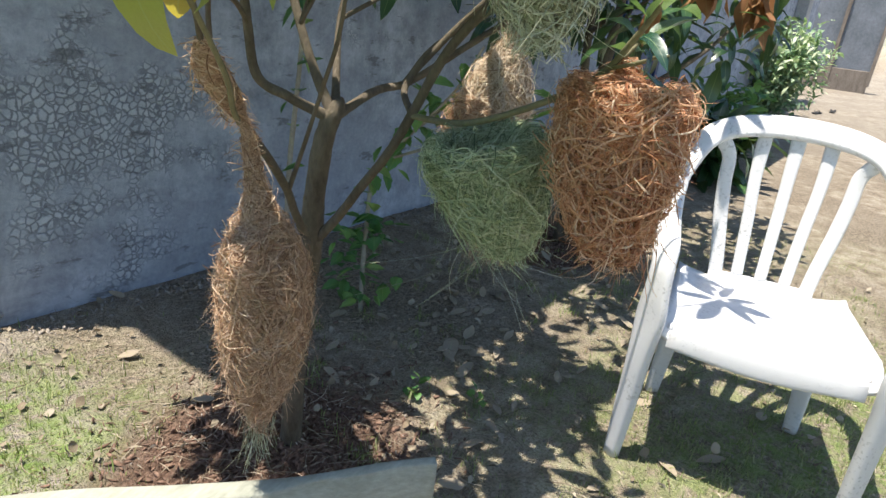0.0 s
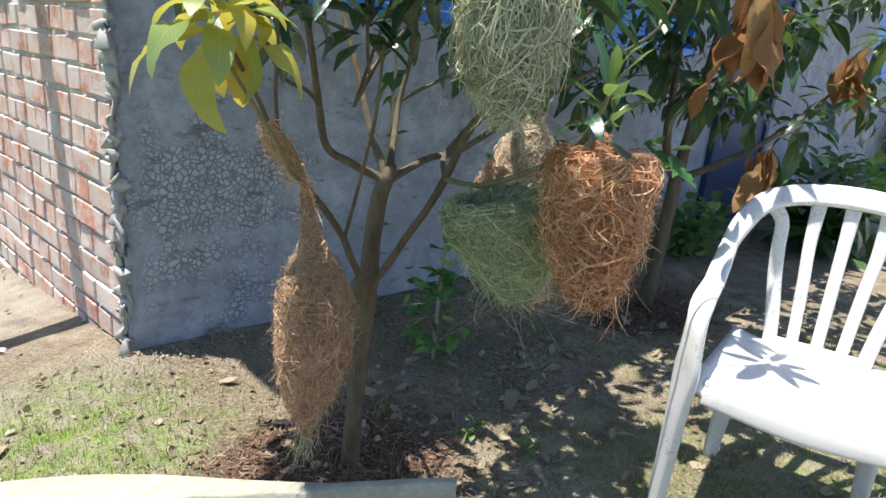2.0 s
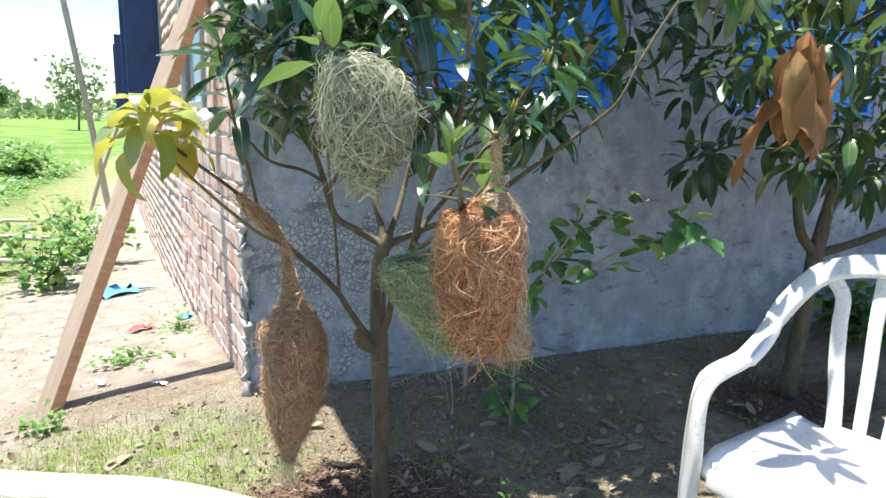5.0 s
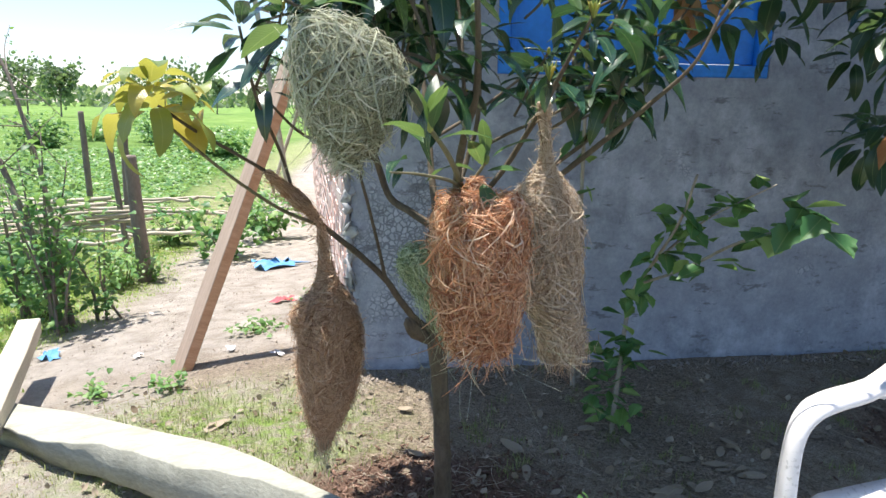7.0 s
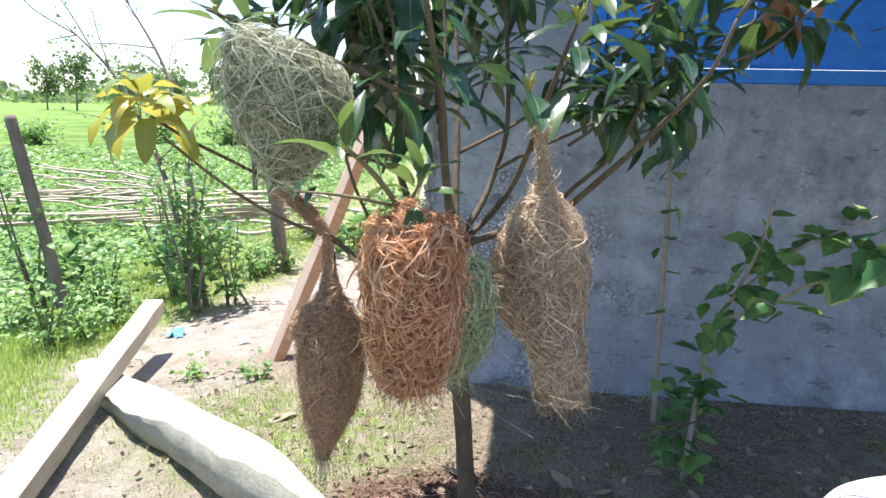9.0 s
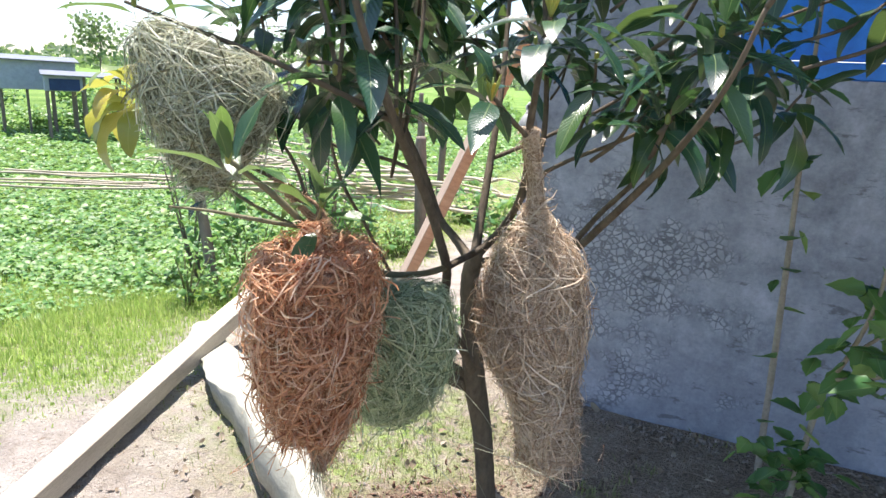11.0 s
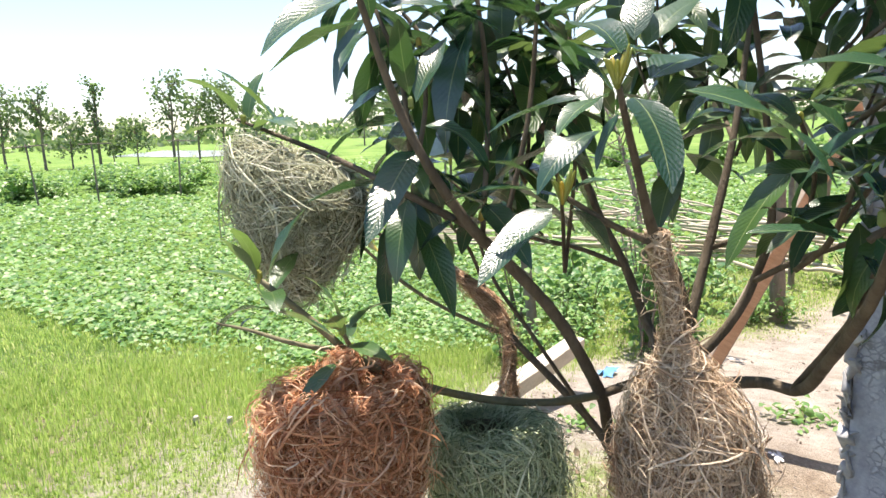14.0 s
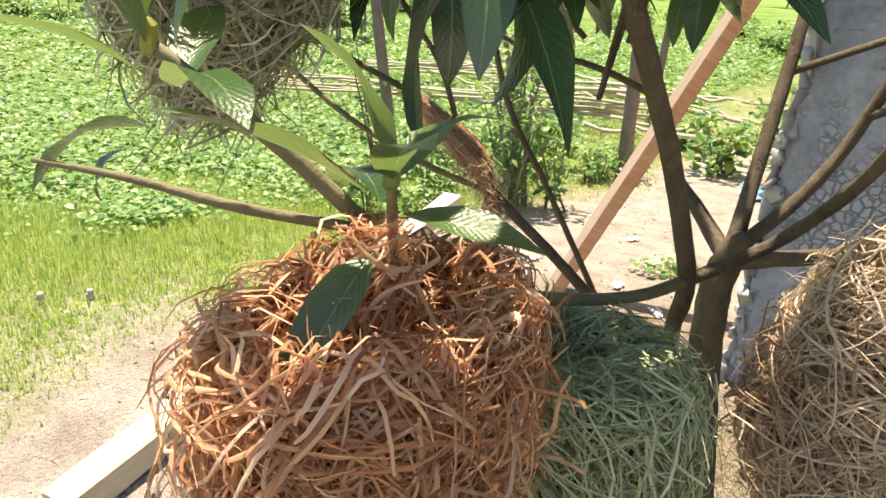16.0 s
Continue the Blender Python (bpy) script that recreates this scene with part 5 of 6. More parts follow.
    bmesh.ops.subdivide_edges(bm, edges=long_edges, cuts=10)
    for v in bm.verts:
        v.co += Vector((0, rng.uniform(-1, 1) * w * 0.03, rng.uniform(-1, 1) * h * 0.03))
    bmesh.ops.bevel(bm, geom=[e for e in bm.edges if e.calc_face_angle(0) > 0.7], offset=min(w, h) * 0.06, segments=1, affect="EDGES")
    me = bpy.data.meshes.new(name)
    bm.to_mesh(me)
    bm.free()
    me.materials.append(mat)
    if edge_mat is not None:
        me.materials.append(edge_mat)
        for q in me.polygons:
            q.material_index = int(abs(q.normal.z) > 0.6)
    ob = new(name, me)
    ob.matrix_basis = turn_to((a + b) / 2, b - a)
    return tagged(ob, label, cat)


squared_beam("timber_beam", (-0.82, -1.56, 0.04), (-1.44, 0.4, 0.1), 0.085, 0.075, TIMBER, "pale sawn timber beam lying across a slab", "timber")
squared_beam("timber_block", (0.09, -1.42, 0.09), (0.16, -1.36, 0.09), 0.06, 0.18, TIMBER, "short timber block propping up a slab", "timber")
squared_beam("leaning_plank", (-0.775, 0.255, -0.1), (-0.075, 0.725, 1.79), 0.11, 0.05, POLE_WOOD, "red-brown timber plank with two greyer faces leaning against the brick wall", "plank", GREY_FACE)


def post(name, x, y, h, r, lean=(0, 0), mat=OLD_WOOD, label="rough grey wooden fence post standing in the earth", group="fence posts"):
    z = zat(x, y)
    v, f = tube([(0, 0, -0.15, r * 1.08), (lean[0] * 0.3, lean[1] * 0.3, h * 0.3, r * 1.03), (lean[0] * 0.7, lean[1] * 0.7, h * 0.7, r * 0.97), (lean[0], lean[1], h, r * 0.9), (lean[0], lean[1], h + 0.004, r * 0.6)], 4, 9, 0.08, len(bpy.data.objects))
    ob = mesh_ob(name, v, f, mat)
    ob.location = (x, y, z)
    return tagged(ob, label, "post", group)


post("fence_post", -1.82, 3.05, 1.06, 0.055, (-0.03, -0.02))
post("fence_post", -2.35, 0.95, 1.25, 0.035, (-0.25, 0.02))
post("fence_post", -3.1, 6.4, 1.3, 0.05, (0.05, 0))
post("fence_post", -2.5, 4.6, 1.25, 0.03, (-0.1, 0.05))
post("fence_post", -4.2, 8.0, 1.6, 0.045, (0, 0))
post("bamboo_pole", -1.3, 9.6, 3.6, 0.05, (-0.5, 0.1), BAMBOO, "tall pale bamboo pole standing by the path", "bamboo poles")
post("bamboo_pole", -1.75, 9.9, 2.2, 0.035, (0.8, 0.1), BAMBOO, "slanted bamboo prop beside a tall pole", "bamboo poles")
for x, y in ((-1.78, -1.12), (-1.85, -1.25), (-1.97, -1.36)):
    post("wooden_stub", x, y, 0.035, 0.013, (0.004, 0.003), TIMBER, "short pale cut wooden stub sticking out of the grass", "wooden stubs")


def bamboo(a, b, r, seed):
    g = np.random.default_rng(seed)
    a, b = np.array(a, float), np.array(b, float)
    n = 9
    pts = []
    for i in range(n):
        t = i / (n - 1)
        p = a + (b - a) * t + np.array([0, 0, g.normal(0, 0.012)])
        pts.append((*p, r * (1.12 if i % 2 else 1.0) * (1 - 0.35 * t)))
    v, f = tube(pts, 3, 7)
    return tagged(mesh_ob("bamboo_pole", v, f, BAMBOO), "dry bamboo pole of a low horizontal fence", "bamboo", "bamboo poles")


gb = np.random.default_rng(12)
for i in range(40):
    t = gb.uniform(0, 1)
    x0 = -1.6 - 5.5 * t + gb.normal(0, 0.3)
    y0 = 4.3 + 2.8 * gb.random() + 2.0 * t
    z0 = zat(x0, y0) + gb.uniform(0.15, 0.5)
    an = gb.normal(0.15, 0.22)
    l = gb.uniform(1.2, 3.2)
    bamboo((x0, y0, z0), (x0 - l * math.cos(an), y0 + l * math.sin(an) * 0.8, zat(x0 - l, y0) + gb.uniform(0.15, 0.5)), gb.uniform(0.012, 0.028), i)
for i in range(7):
    bamboo((-1.9 + gb.normal(0, 0.1), 3.3 + gb.normal(0, 0.08), 0.05 + 0.02 * i), (-5.6, 1.5 + gb.normal(0, 0.25), 0.02 + 0.02 * i), 0.014, 90 + i)


# ---- shrubs, weeds, the second tree ----
BROAD = [leaf_shape(1.0, w, d, fo, wv, 5) for w, d, fo, wv in ((0.6, 0.5, 0.2, 0.05), (0.7, 0.8, 0.15, 0.1), (0.5, 0.3, 0.25, 0.0))]


def serrated(length=1.0, width=0.75):
    """A heart-shaped leaf with a toothed edge."""
    v, uv, n = [(0.0, 0, 0)], [(0.5, 0)], 14
    for i in range(n + 1):
        t = i / n
        a = -1 + 2 * t
        half = math.sin(math.pi * min(1, (1 - abs(a)) * 0.95 + 0.05)) ** 0.6
        x = (1 - abs(a)) * 1.0
        w = width * 0.5 * math.sin(math.pi * (1 - abs(a)) ** 0.65) * (1.12 if i % 2 else 0.9)
        v.append((x * length + 0.1, math.copysign(w, a) if abs(a) > 0.01 else 0, -0.25 * x * x + 0.12 * abs(w)))
        uv.append((0.5 + 0.5 * math.copysign(min(1, w / width * 2), a), x))
    f = [(0, i, i + 1) for i in range(1, n + 1)]
    return np.array(v), f, np.array(uv)


SPRIG = [leaf_shape(1.0, w, d, fo, 0.0, 3) for w, d, fo in ((0.6, 0.5, 0.2), (0.75, 0.3, 0.3))]
TOOTHED = [serrated(1.0, 0.8), serrated(1.0, 0.65)]


def shrub(name, label, cat, stems, leaf_at, shapes, mat, stem_mat=PALE_BARK, origin=(0, 0, 0), limit=200):
    """stems: lists of (x, y, z, r); leaf_at: list of (place, direction, size)."""
    top = tagged(empty(name, Matrix.Translation(origin)), label, cat)
    o = np.array(origin)
    for s in stems:
        v, f = tube(s, 6, 7, 0.05, len(bpy.data.objects))
        mesh_ob("stem", v - o, f, stem_mat, top)
    poses = [turn_to(Vector(p) - Vector(origin), d, rng.uniform(-0.5, 0.5), s) for p, d, s in leaf_at]
    v, f, u = spread(shapes, poses, [int(rng.integers(len(shapes))) for _ in poses])
    ob = mesh_ob("leaves", v, f, mat, top, uvs=u)
    ob["kind"] = "stuff"
    return top


def along(stem, count, size, g, t0=0.2, out=0.6, down=0.3):
    s = smooth_path(stem, 12)[:, :3]
    got = []
    for _ in range(count):
        k = int(g.uniform(t0, 0.999) * len(s))
        a = g.uniform(0, 6.28)
        got.append((s[k] + g.normal(0, 0.022, 3), (math.cos(a) * out, math.sin(a) * out, g.normal(0.15, 0.4) - down), size * g.uniform(0.6, 1.2)))
    return got


gs = np.random.default_rng(21)
s1 = [(0.87, -0.22, -0.03, 0.011), (0.86, -0.23, 0.15, 0.01), (0.845, -0.26, 0.45, 0.0095), (0.82, -0.33, 0.8, 0.0075), (0.8, -0.37, 1.1, 0.006), (0.78, -0.4, 1.45, 0.004)]
s2 = [(0.88, -0.6, -0.03, 0.009), (0.9, -0.58, 0.2, 0.008), (0.915, -0.575, 0.4, 0.0075), (0.924, -0.582, 0.49, 0.007), (0.93, -0.7, 0.62, 0.005), (0.92, -0.86, 0.78, 0.004), (0.906, -0.955, 0.92, 0.0035)]
s3 = [(0.926, -0.62, 0.53, 0.005), (0.95, -0.85, 0.64, 0.0045), (0.945, -1.08, 0.76, 0.004), (0.94, -1.25, 0.83, 0.003), (0.94, -1.35, 0.88, 0.002)]
s4 = [(0.93, -0.7, 0.62, 0.004), (1.0, -0.85, 0.78, 0.003), (1.1, -1.0, 0.9, 0.002)]
lv = along(s1, 12, 0.085, gs, 0.55) + along(s1, 7, 0.08, gs, 0.15) + along(s2, 30, 0.078, gs, 0.25) + along(s3, 30, 0.075, gs, 0.2, 0.9, 0.2) + along(s4, 24, 0.07, gs, 0.1, 0.9, 0.2)
for _ in range(60):
    lv.append(((0.87 + gs.normal(0, 0.05), -0.6 + gs.normal(0, 0.06), gs.uniform(0.05, 0.35)), (gs.normal(), gs.normal(), gs.normal(-0.2, 0.4)), gs.uniform(0.04, 0.068)))
shrub("leafy_shrub", "slender shrub with pale stems and toothed green leaves", "shrub", [s1, s2, s3, s4], lv, TOOTHED, SHRUB, PALE_BARK, (0.84, -0.75, 0))


def second_tree():
    o = (2.39, -0.62, 0)
    top = tagged(empty("mango_tree", Matrix.Translation((o[0] - 0.07, o[1] - 0.05, 0))), "mango tree with dark leaves and hanging withered brown leaves", "tree")
    oo = np.array(o)
    limbs = [[(2.36, -0.6, -0.06, 0.04), (2.37, -0.61, 0.2, 0.036), (2.38, -0.62, 0.45, 0.033), (2.39, -0.62, 0.6, 0.033), (2.43, -0.62, 0.8, 0.026), (2.46, -0.63, 1.05, 0.02), (2.5, -0.65, 1.5, 0.012)],
             [(2.39, -0.62, 0.6, 0.024), (2.31, -0.6, 0.7, 0.021), (2.26, -0.6, 0.85, 0.019), (2.25, -0.6, 1.0, 0.016), (2.2, -0.62, 1.3, 0.01)],
             [(2.39, -0.62, 0.6, 0.02), (2.55, -0.72, 0.68, 0.017), (2.7, -0.85, 0.8, 0.014), (2.85, -0.97, 0.95, 0.01), (2.95, -1.05, 1.1, 0.006)],
             [(2.43, -0.62, 0.78, 0.018), (2.56, -0.6, 0.9, 0.015), (2.7, -0.58, 1.05, 0.012), (2.9, -0.6, 1.4, 0.008)],
             [(2.25, -0.6, 0.95, 0.012), (2.1, -0.75, 1.02, 0.009), (1.95, -0.95, 1.1, 0.006), (1.75, -1.1, 1.2, 0.004)]]
    for k, l in enumerate(limbs):
        v, f = tube(l, 7, 9, 0.06, 300 + k)
        mesh_ob("trunk" if k == 0 else "branch", v - oo, f, BARK, top)
    g = np.random.default_rng(33)
    poses = []
    for _ in range(105):
        a, r = g.uniform(0, 6.28), math.sqrt(g.uniform(0, 1))
        z = g.uniform(0.95, 2.1)
        p = (2.45 + 1.1 * r * math.cos(a), -0.75 + 0.62 * r * math.sin(a), z)
        poses += rosette(np.array(p) - oo, 10, g.uniform(0.14, 0.2), (0.5 * math.cos(a), 0.5 * math.sin(a), 0.8), (45, 150), g)
    for k, (x, y, z) in enumerate(((1.3, -1.0, 1.45), (1.45, -0.6, 1.4), (1.75, -1.25, 1.5), (1.6, -0.9, 1.7), (1.2, -0.75, 1.75))):
        v, f = tube([(2.2, -0.62, 1.3, 0.01), ((2.2 + x) / 2, (y - 0.62) / 2, (z + 1.32) / 2 + 0.06, 0.008), (x, y, z, 0.005)], 7, 8, 0.05, 320 + k)
        mesh_ob("branch", v - oo, f, BARK, top)
    for _ in range(44):
        p = (g.uniform(1.0, 2.1), g.uniform(-1.35, -0.35), g.uniform(1.3, 2.0))
        poses += rosette(np.array(p) - oo, 10, g.uniform(0.14, 0.19), (g.normal(0, 0.4), g.normal(0, 0.4), 0.8), (50, 150), g)
    v, f, u = spread(LEAF_SHAPES, poses, [int(g.integers(4)) for _ in poses])
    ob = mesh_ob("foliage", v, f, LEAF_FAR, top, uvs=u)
    ob["kind"] = "stuff"
    for at, n, s in (((1.31, -1.34, 1.33), 7, 0.26), ((2.55, -0.95, 0.78), 7, 0.2), ((2.95, -1.1, 1.25), 8, 0.22)):
        ps = []
        for _ in range(n * 2):
            ps.append(turn_to(np.array(at) - oo + g.normal(0, 0.03, 3), (g.normal(0, 0.2), g.normal(0, 0.2), -1), g.uniform(-3, 3), s * g.uniform(0.7, 1.15)))
        v, f, u = spread(WITHERED, ps, [int(g.integers(3)) for _ in ps])
        ob = mesh_ob("withered_leaves", v, f, DEAD, top, uvs=u)
        ob["label"] = "bunch of withered orange-brown leaves"


second_tree()
limb("branch", [(0.6, -0.95, 1.25, 0.005), (0.8, -0.84, 1.34, 0.004), (0.97, -0.73, 1.4, 0.003)])
gw = np.random.default_rng(35)
poses = [turn_to(Vector((0.97 - TRUNK[0], -0.73 - TRUNK[1], 1.395)) + Vector(gw.normal(0, 0.02, 3)), (gw.normal(0, 0.35), gw.normal(0, 0.35), -1), gw.uniform(-3, 3), gw.uniform(0.09, 0.14)) for _ in range(12)]
v, f, u = spread(WITHERED, poses, [int(gw.integers(3)) for _ in poses])
ob = mesh_ob("withered_leaves", v, f, DEAD, mango, uvs=u)
ob["label"] = "bunch of withered orange-brown leaves"
ob["kind"] = "stuff"


def leafy_mass(name, label, cat, centre, radii, count, size, shapes, mat, seed, stems=8, stem_mat=STEM_GREEN, up=0.4):
    """A bush: stems fanning from its base and leaves in an uneven, gappy volume."""
    g = np.random.default_rng(seed)
    cx, cy = centre
    z0 = zat(cx, cy)
    st, lv = [], []
    for k in range(stems):
        a = g.uniform(0, 6.28)
        e = (cx + radii[0] * 0.75 * math.cos(a) * g.uniform(0.3, 1), cy + radii[1] * 0.75 * math.sin(a) * g.uniform(0.3, 1), z0 + radii[2] * g.uniform(0.9, 1.7))
        r = 0.006 + 0.006 * radii[2]
        st.append([(cx + g.normal(0, 0.04), cy + g.normal(0, 0.04), z0 - 0.05, r), ((cx * 2 + e[0]) / 3, (cy * 2 + e[1]) / 3, z0 + (e[2] - z0) * 0.4, r * 0.8), (*e, r * 0.3)])
    tips = [s[-1][:3] for s in st]
    for k in range(count):
        if k % 3:
            t = tips[int(g.integers(len(tips)))]
            s = g.uniform(0.1, 1.0)
            p = np.array([cx, cy, z0]) * (1 - s) + np.array(t) * s + g.normal(0, 0.14, 3) * np.array(radii)
        else:
            d = g.normal(size=3)
            d /= np.linalg.norm(d)
            p = np.array([cx, cy, z0 + radii[2]]) + d * np.array(radii) * g.uniform(0.5, 1.0)
        if p[2] < z0 + 0.01:
            p[2] = z0 + 0.03 + g.uniform(0, 0.1)
        lv.append((p, (g.normal(), g.normal(), g.normal(up, 0.6)), size * g.uniform(0.6, 1.25)))
    return shrub(name, label, cat, st, lv, shapes, mat, stem_mat, (cx, cy, z0))


leafy_mass("variegated_bush", "rounded bush with pale-edged green leaves beside the house", "bush", (8.9, -0.2), (0.85, 0.7, 0.62), 3000, 0.13, LEAF_SHAPES, VARIEGATED, 41, 14)
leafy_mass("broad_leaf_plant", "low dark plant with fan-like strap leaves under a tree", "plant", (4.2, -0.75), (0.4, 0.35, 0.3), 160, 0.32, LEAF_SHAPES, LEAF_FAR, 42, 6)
leafy_mass("low_shrub", "low dark green weeds at the foot of the wall", "shrub", (3.2, -0.35), (0.5, 0.25, 0.2), 240, 0.1, BROAD, SHRUB, 43, 8)
leafy_mass("low_shrub", "low dark green weeds in the tree's shade", "shrub", (5.3, -0.6), (0.7, 0.35, 0.35), 420, 0.13, BROAD, SHRUB, 44, 9)
leafy_mass("creeping_vine", "small green creeper on the bare earth path", "plant", (-0.52, 0.85), (0.24, 0.22, 0.03), 70, 0.045, BROAD, FIELD_LEAF, 45, 6)
leafy_mass("creeping_vine", "small green creeper beside the brick wall", "plant", (-0.25, 1.5), (0.16, 0.34, 0.03), 60, 0.045, BROAD, FIELD_LEAF, 46, 5)
leafy_mass("weed_clump", "green weeds growing at the leaning plank's foot", "weed", (-0.72, -0.02), (0.14, 0.14, 0.035), 50, 0.035, BROAD, FIELD_LEAF, 47, 5)
leafy_mass("weed_clump", "green weeds at the edge of the grass", "weed", (-1.0, 0.0), (0.18, 0.14, 0.03), 54, 0.035, BROAD, FIELD_LEAF, 48, 5)
leafy_mass("seedling", "tiny green seedling in the soil", "weed", (0.72, -1.2), (0.03, 0.03, 0.03), 9, 0.035, BROAD, SHRUB, 49, 2)
leafy_mass("seedling", "tiny green seedling beside dry leaves", "weed", (0.62, -1.05), (0.04, 0.04, 0.02), 8, 0.035, BROAD, SHRUB, 50, 2)

# the thin saplings and hedge along the field
weed_g = np.random.default_rng(58)
for k in range(18):
    t = (k + 0.5) / 18
    leafy_mass("weed_clump", "leafy green weeds along the edge of the field", "weed", (-1.75 - 1.1 * weed_g.random(), 0.35 + 3.4 * t), (0.22, 0.22, 0.1 + 0.16 * weed_g.random()), 130, 0.05, BROAD, FIELD_LEAF, 400 + k, 6)
for k, (x, y, h, n) in enumerate(((-1.75, 1.33, 1.1, 150), (-1.88, 1.5, 1.3, 120), (-1.6, 1.6, 0.9, 110), (-2.25, 1.9, 1.0, 120), (-2.6, 1.0, 1.2, 90))):
    leafy_mass("hedge_sapling", "thin dark-stemmed sapling in the field hedge", "sapling", (x, y), (0.28, 0.28, h * 0.55), n * 2, 0.06, BROAD, SHRUB, 60 + k, 4, OLD_WOOD)
for k, (x, y, r, n) in enumerate(((-1.4, 4.0, 0.5, 260), (-1.1, 5.3, 0.55, 280), (-2.6, 2.9, 0.5, 240), (-3.2, 2.3, 0.55, 260), (-2.2, 5.2, 0.45, 180), (-1.6, 6.8, 0.6, 260))):
    leafy_mass("field_bush", "leafy green bush on the field's edge", "bush", (x, y), (r, r, r * 0.6), n, 0.11, BROAD, SHRUB, 70 + k, 9)


def branchy_tree(name, label, x, y, h, spreadr, count, size, mat, seed):
    g = np.random.default_rng(seed)
    z = zat(x, y)
    o = np.array((x, y, z))
    top = tagged(empty(name, Matrix.Translation(o)), label, "tree")
    v, f = tube([(0, 0, -0.2, h * 0.018), (0.02 * h, 0, h * 0.3, h * 0.014), (0.03 * h, 0.02 * h, h * 0.6, h * 0.01), (0.0, 0.02 * h, h * 0.92, h * 0.004)], 5, 7, 0.05, seed)
    mesh_ob("trunk", v, f, OLD_WOOD, top)
    tips = []
    for k in range(11):
        a, t = g.uniform(0, 6.28), g.uniform(0.25, 0.85)
        e = np.array([math.cos(a) * spreadr * g.uniform(0.5, 1), math.sin(a) * spreadr * g.uniform(0.5, 1), h * min(1.0, t + g.uniform(0.1, 0.35))])
        b = np.array([0.02 * h, 0.01 * h, h * t])
        mid = (b + e) / 2 + np.array([0, 0, h * 0.05])
        v, f = tube([(*b, h * 0.009), (*mid, h * 0.006), (*e, h * 0.002)], 5, 5)
        mesh_ob("limb", v, f, OLD_WOOD, top)
        for s in (0.4, 0.6, 0.8, 1.0):
            tips.append(b + (e - b) * s)
    poses = []
    for _ in range(count):
        p = tips[int(g.integers(len(tips)))] + g.normal(0, spreadr * 0.2, 3)
        poses.append(turn_to(p, g.normal(size=3), g.uniform(-3, 3), size * g.uniform(0.6, 1.3)))
    v, f, u = spread(SPRIG, poses, [int(g.integers(2)) for _ in poses])
    ob = mesh_ob("crown", v, f, mat, top, uvs=u)
    ob["kind"] = "stuff"
    return top


def sparse_tree():
    """Two thin leaning trunks from one root, forked into bare twigs with a few small leaves."""
    g = np.random.default_rng(81)
    z = zat(-1.8, 1.5)
    o = np.array((-1.8, 1.5, z))
    top = tagged(empty("sparse_tree", Matrix.Translation(o)), "thin twin-stemmed tree with bare twigs and few small leaves", "tree")
    trunks = [[(-1.79, 1.47, z - 0.06, 0.028), (-1.93, 1.57, 0.1, 0.022), (-2.0, 1.62, 0.35, 0.02), (-2.13, 1.69, 0.67, 0.017), (-2.26, 1.75, 0.9, 0.015), (-2.4, 1.8, 1.13, 0.012), (-2.58, 1.84, 1.35, 0.009), (-2.9, 1.9, 1.62, 0.004)],
              [(-1.76, 1.52, z - 0.06, 0.022), (-1.8, 1.54, -0.04, 0.017), (-1.85, 1.62, 0.32, 0.015), (-1.93, 1.7, 0.68, 0.013), (-2.0, 1.75, 0.93, 0.012), (-2.11, 1.83, 1.26, 0.01), (-2.25, 1.88, 1.51, 0.008), (-2.5, 1.96, 1.85, 0.003)]]
    poses = []
    for k, t in enumerate(trunks):
        v, f = tube(t, 6, 8, 0.06, 500 + k)
        mesh_ob("trunk", v - o, f, OLD_WOOD, top)
        line = smooth_path(np.array(t), 10)[:, :3]
        for j in range(13):
            u = g.uniform(0.4, 0.98)
            b = line[int(u * (len(line) - 1))]
            d = np.array([g.normal(-0.1, 0.6), g.normal(0, 0.5), g.normal(0.25, 0.35)])
            d *= g.uniform(0.2, 0.55) / np.linalg.norm(d)
            e = b + d
            v, f = tube([(*b, 0.005), (*((b + e) / 2 + g.normal(0, 0.025, 3)), 0.0035), (*e, 0.0015)], 5, 5)
            mesh_ob("twig", v - o, f, OLD_WOOD, top)
            for w in np.linspace(0.25, 1.0, 9):
                poses.append(turn_to(b + d * w - o + g.normal(0, 0.02, 3), g.normal(size=3), g.uniform(-3, 3), g.uniform(0.018, 0.042)))
    v, f, u = spread(SPRIG, poses, [int(g.integers(2)) for _ in poses])
    ob = mesh_ob("leaves", v, f, SHRUB, top, uvs=u)
    ob["kind"] = "stuff"


sparse_tree()
for k, (x, y, h, r, n) in enumerate(((-59.2, -1.9, 6.4, 2.2, 900), (-59.0, 0.7, 6.6, 0.9, 320), (-58.9, 4.6, 7.0, 0.8, 320), (-59.1, 2.6, 4.4, 2.2, 1000), (-58.8, 5.6, 3.2, 1.4, 500), (-58.6, 7.4, 3.7, 1.5, 500), (-58.0, 10.2, 7.6, 1.5, 520), (-57.6, 12.2, 6.0, 1.9, 760), (-57.0, 14.2, 6.6, 2.0, 820), (-56.6, 15.9, 5.6, 1.9, 700))):
    branchy_tree("field_tree", "tall sparse tree beyond the field" if r < 1.6 else "broad-crowned tree beyond the field", x, y, h, r, int(n * 0.8), 0.32, HAZED_LEAF, 120 + k)
far_g = np.random.default_rng(90)
for k in range(14):
    a = radians(far_g.uniform(95, 162))
    d = far_g.uniform(80, 130)
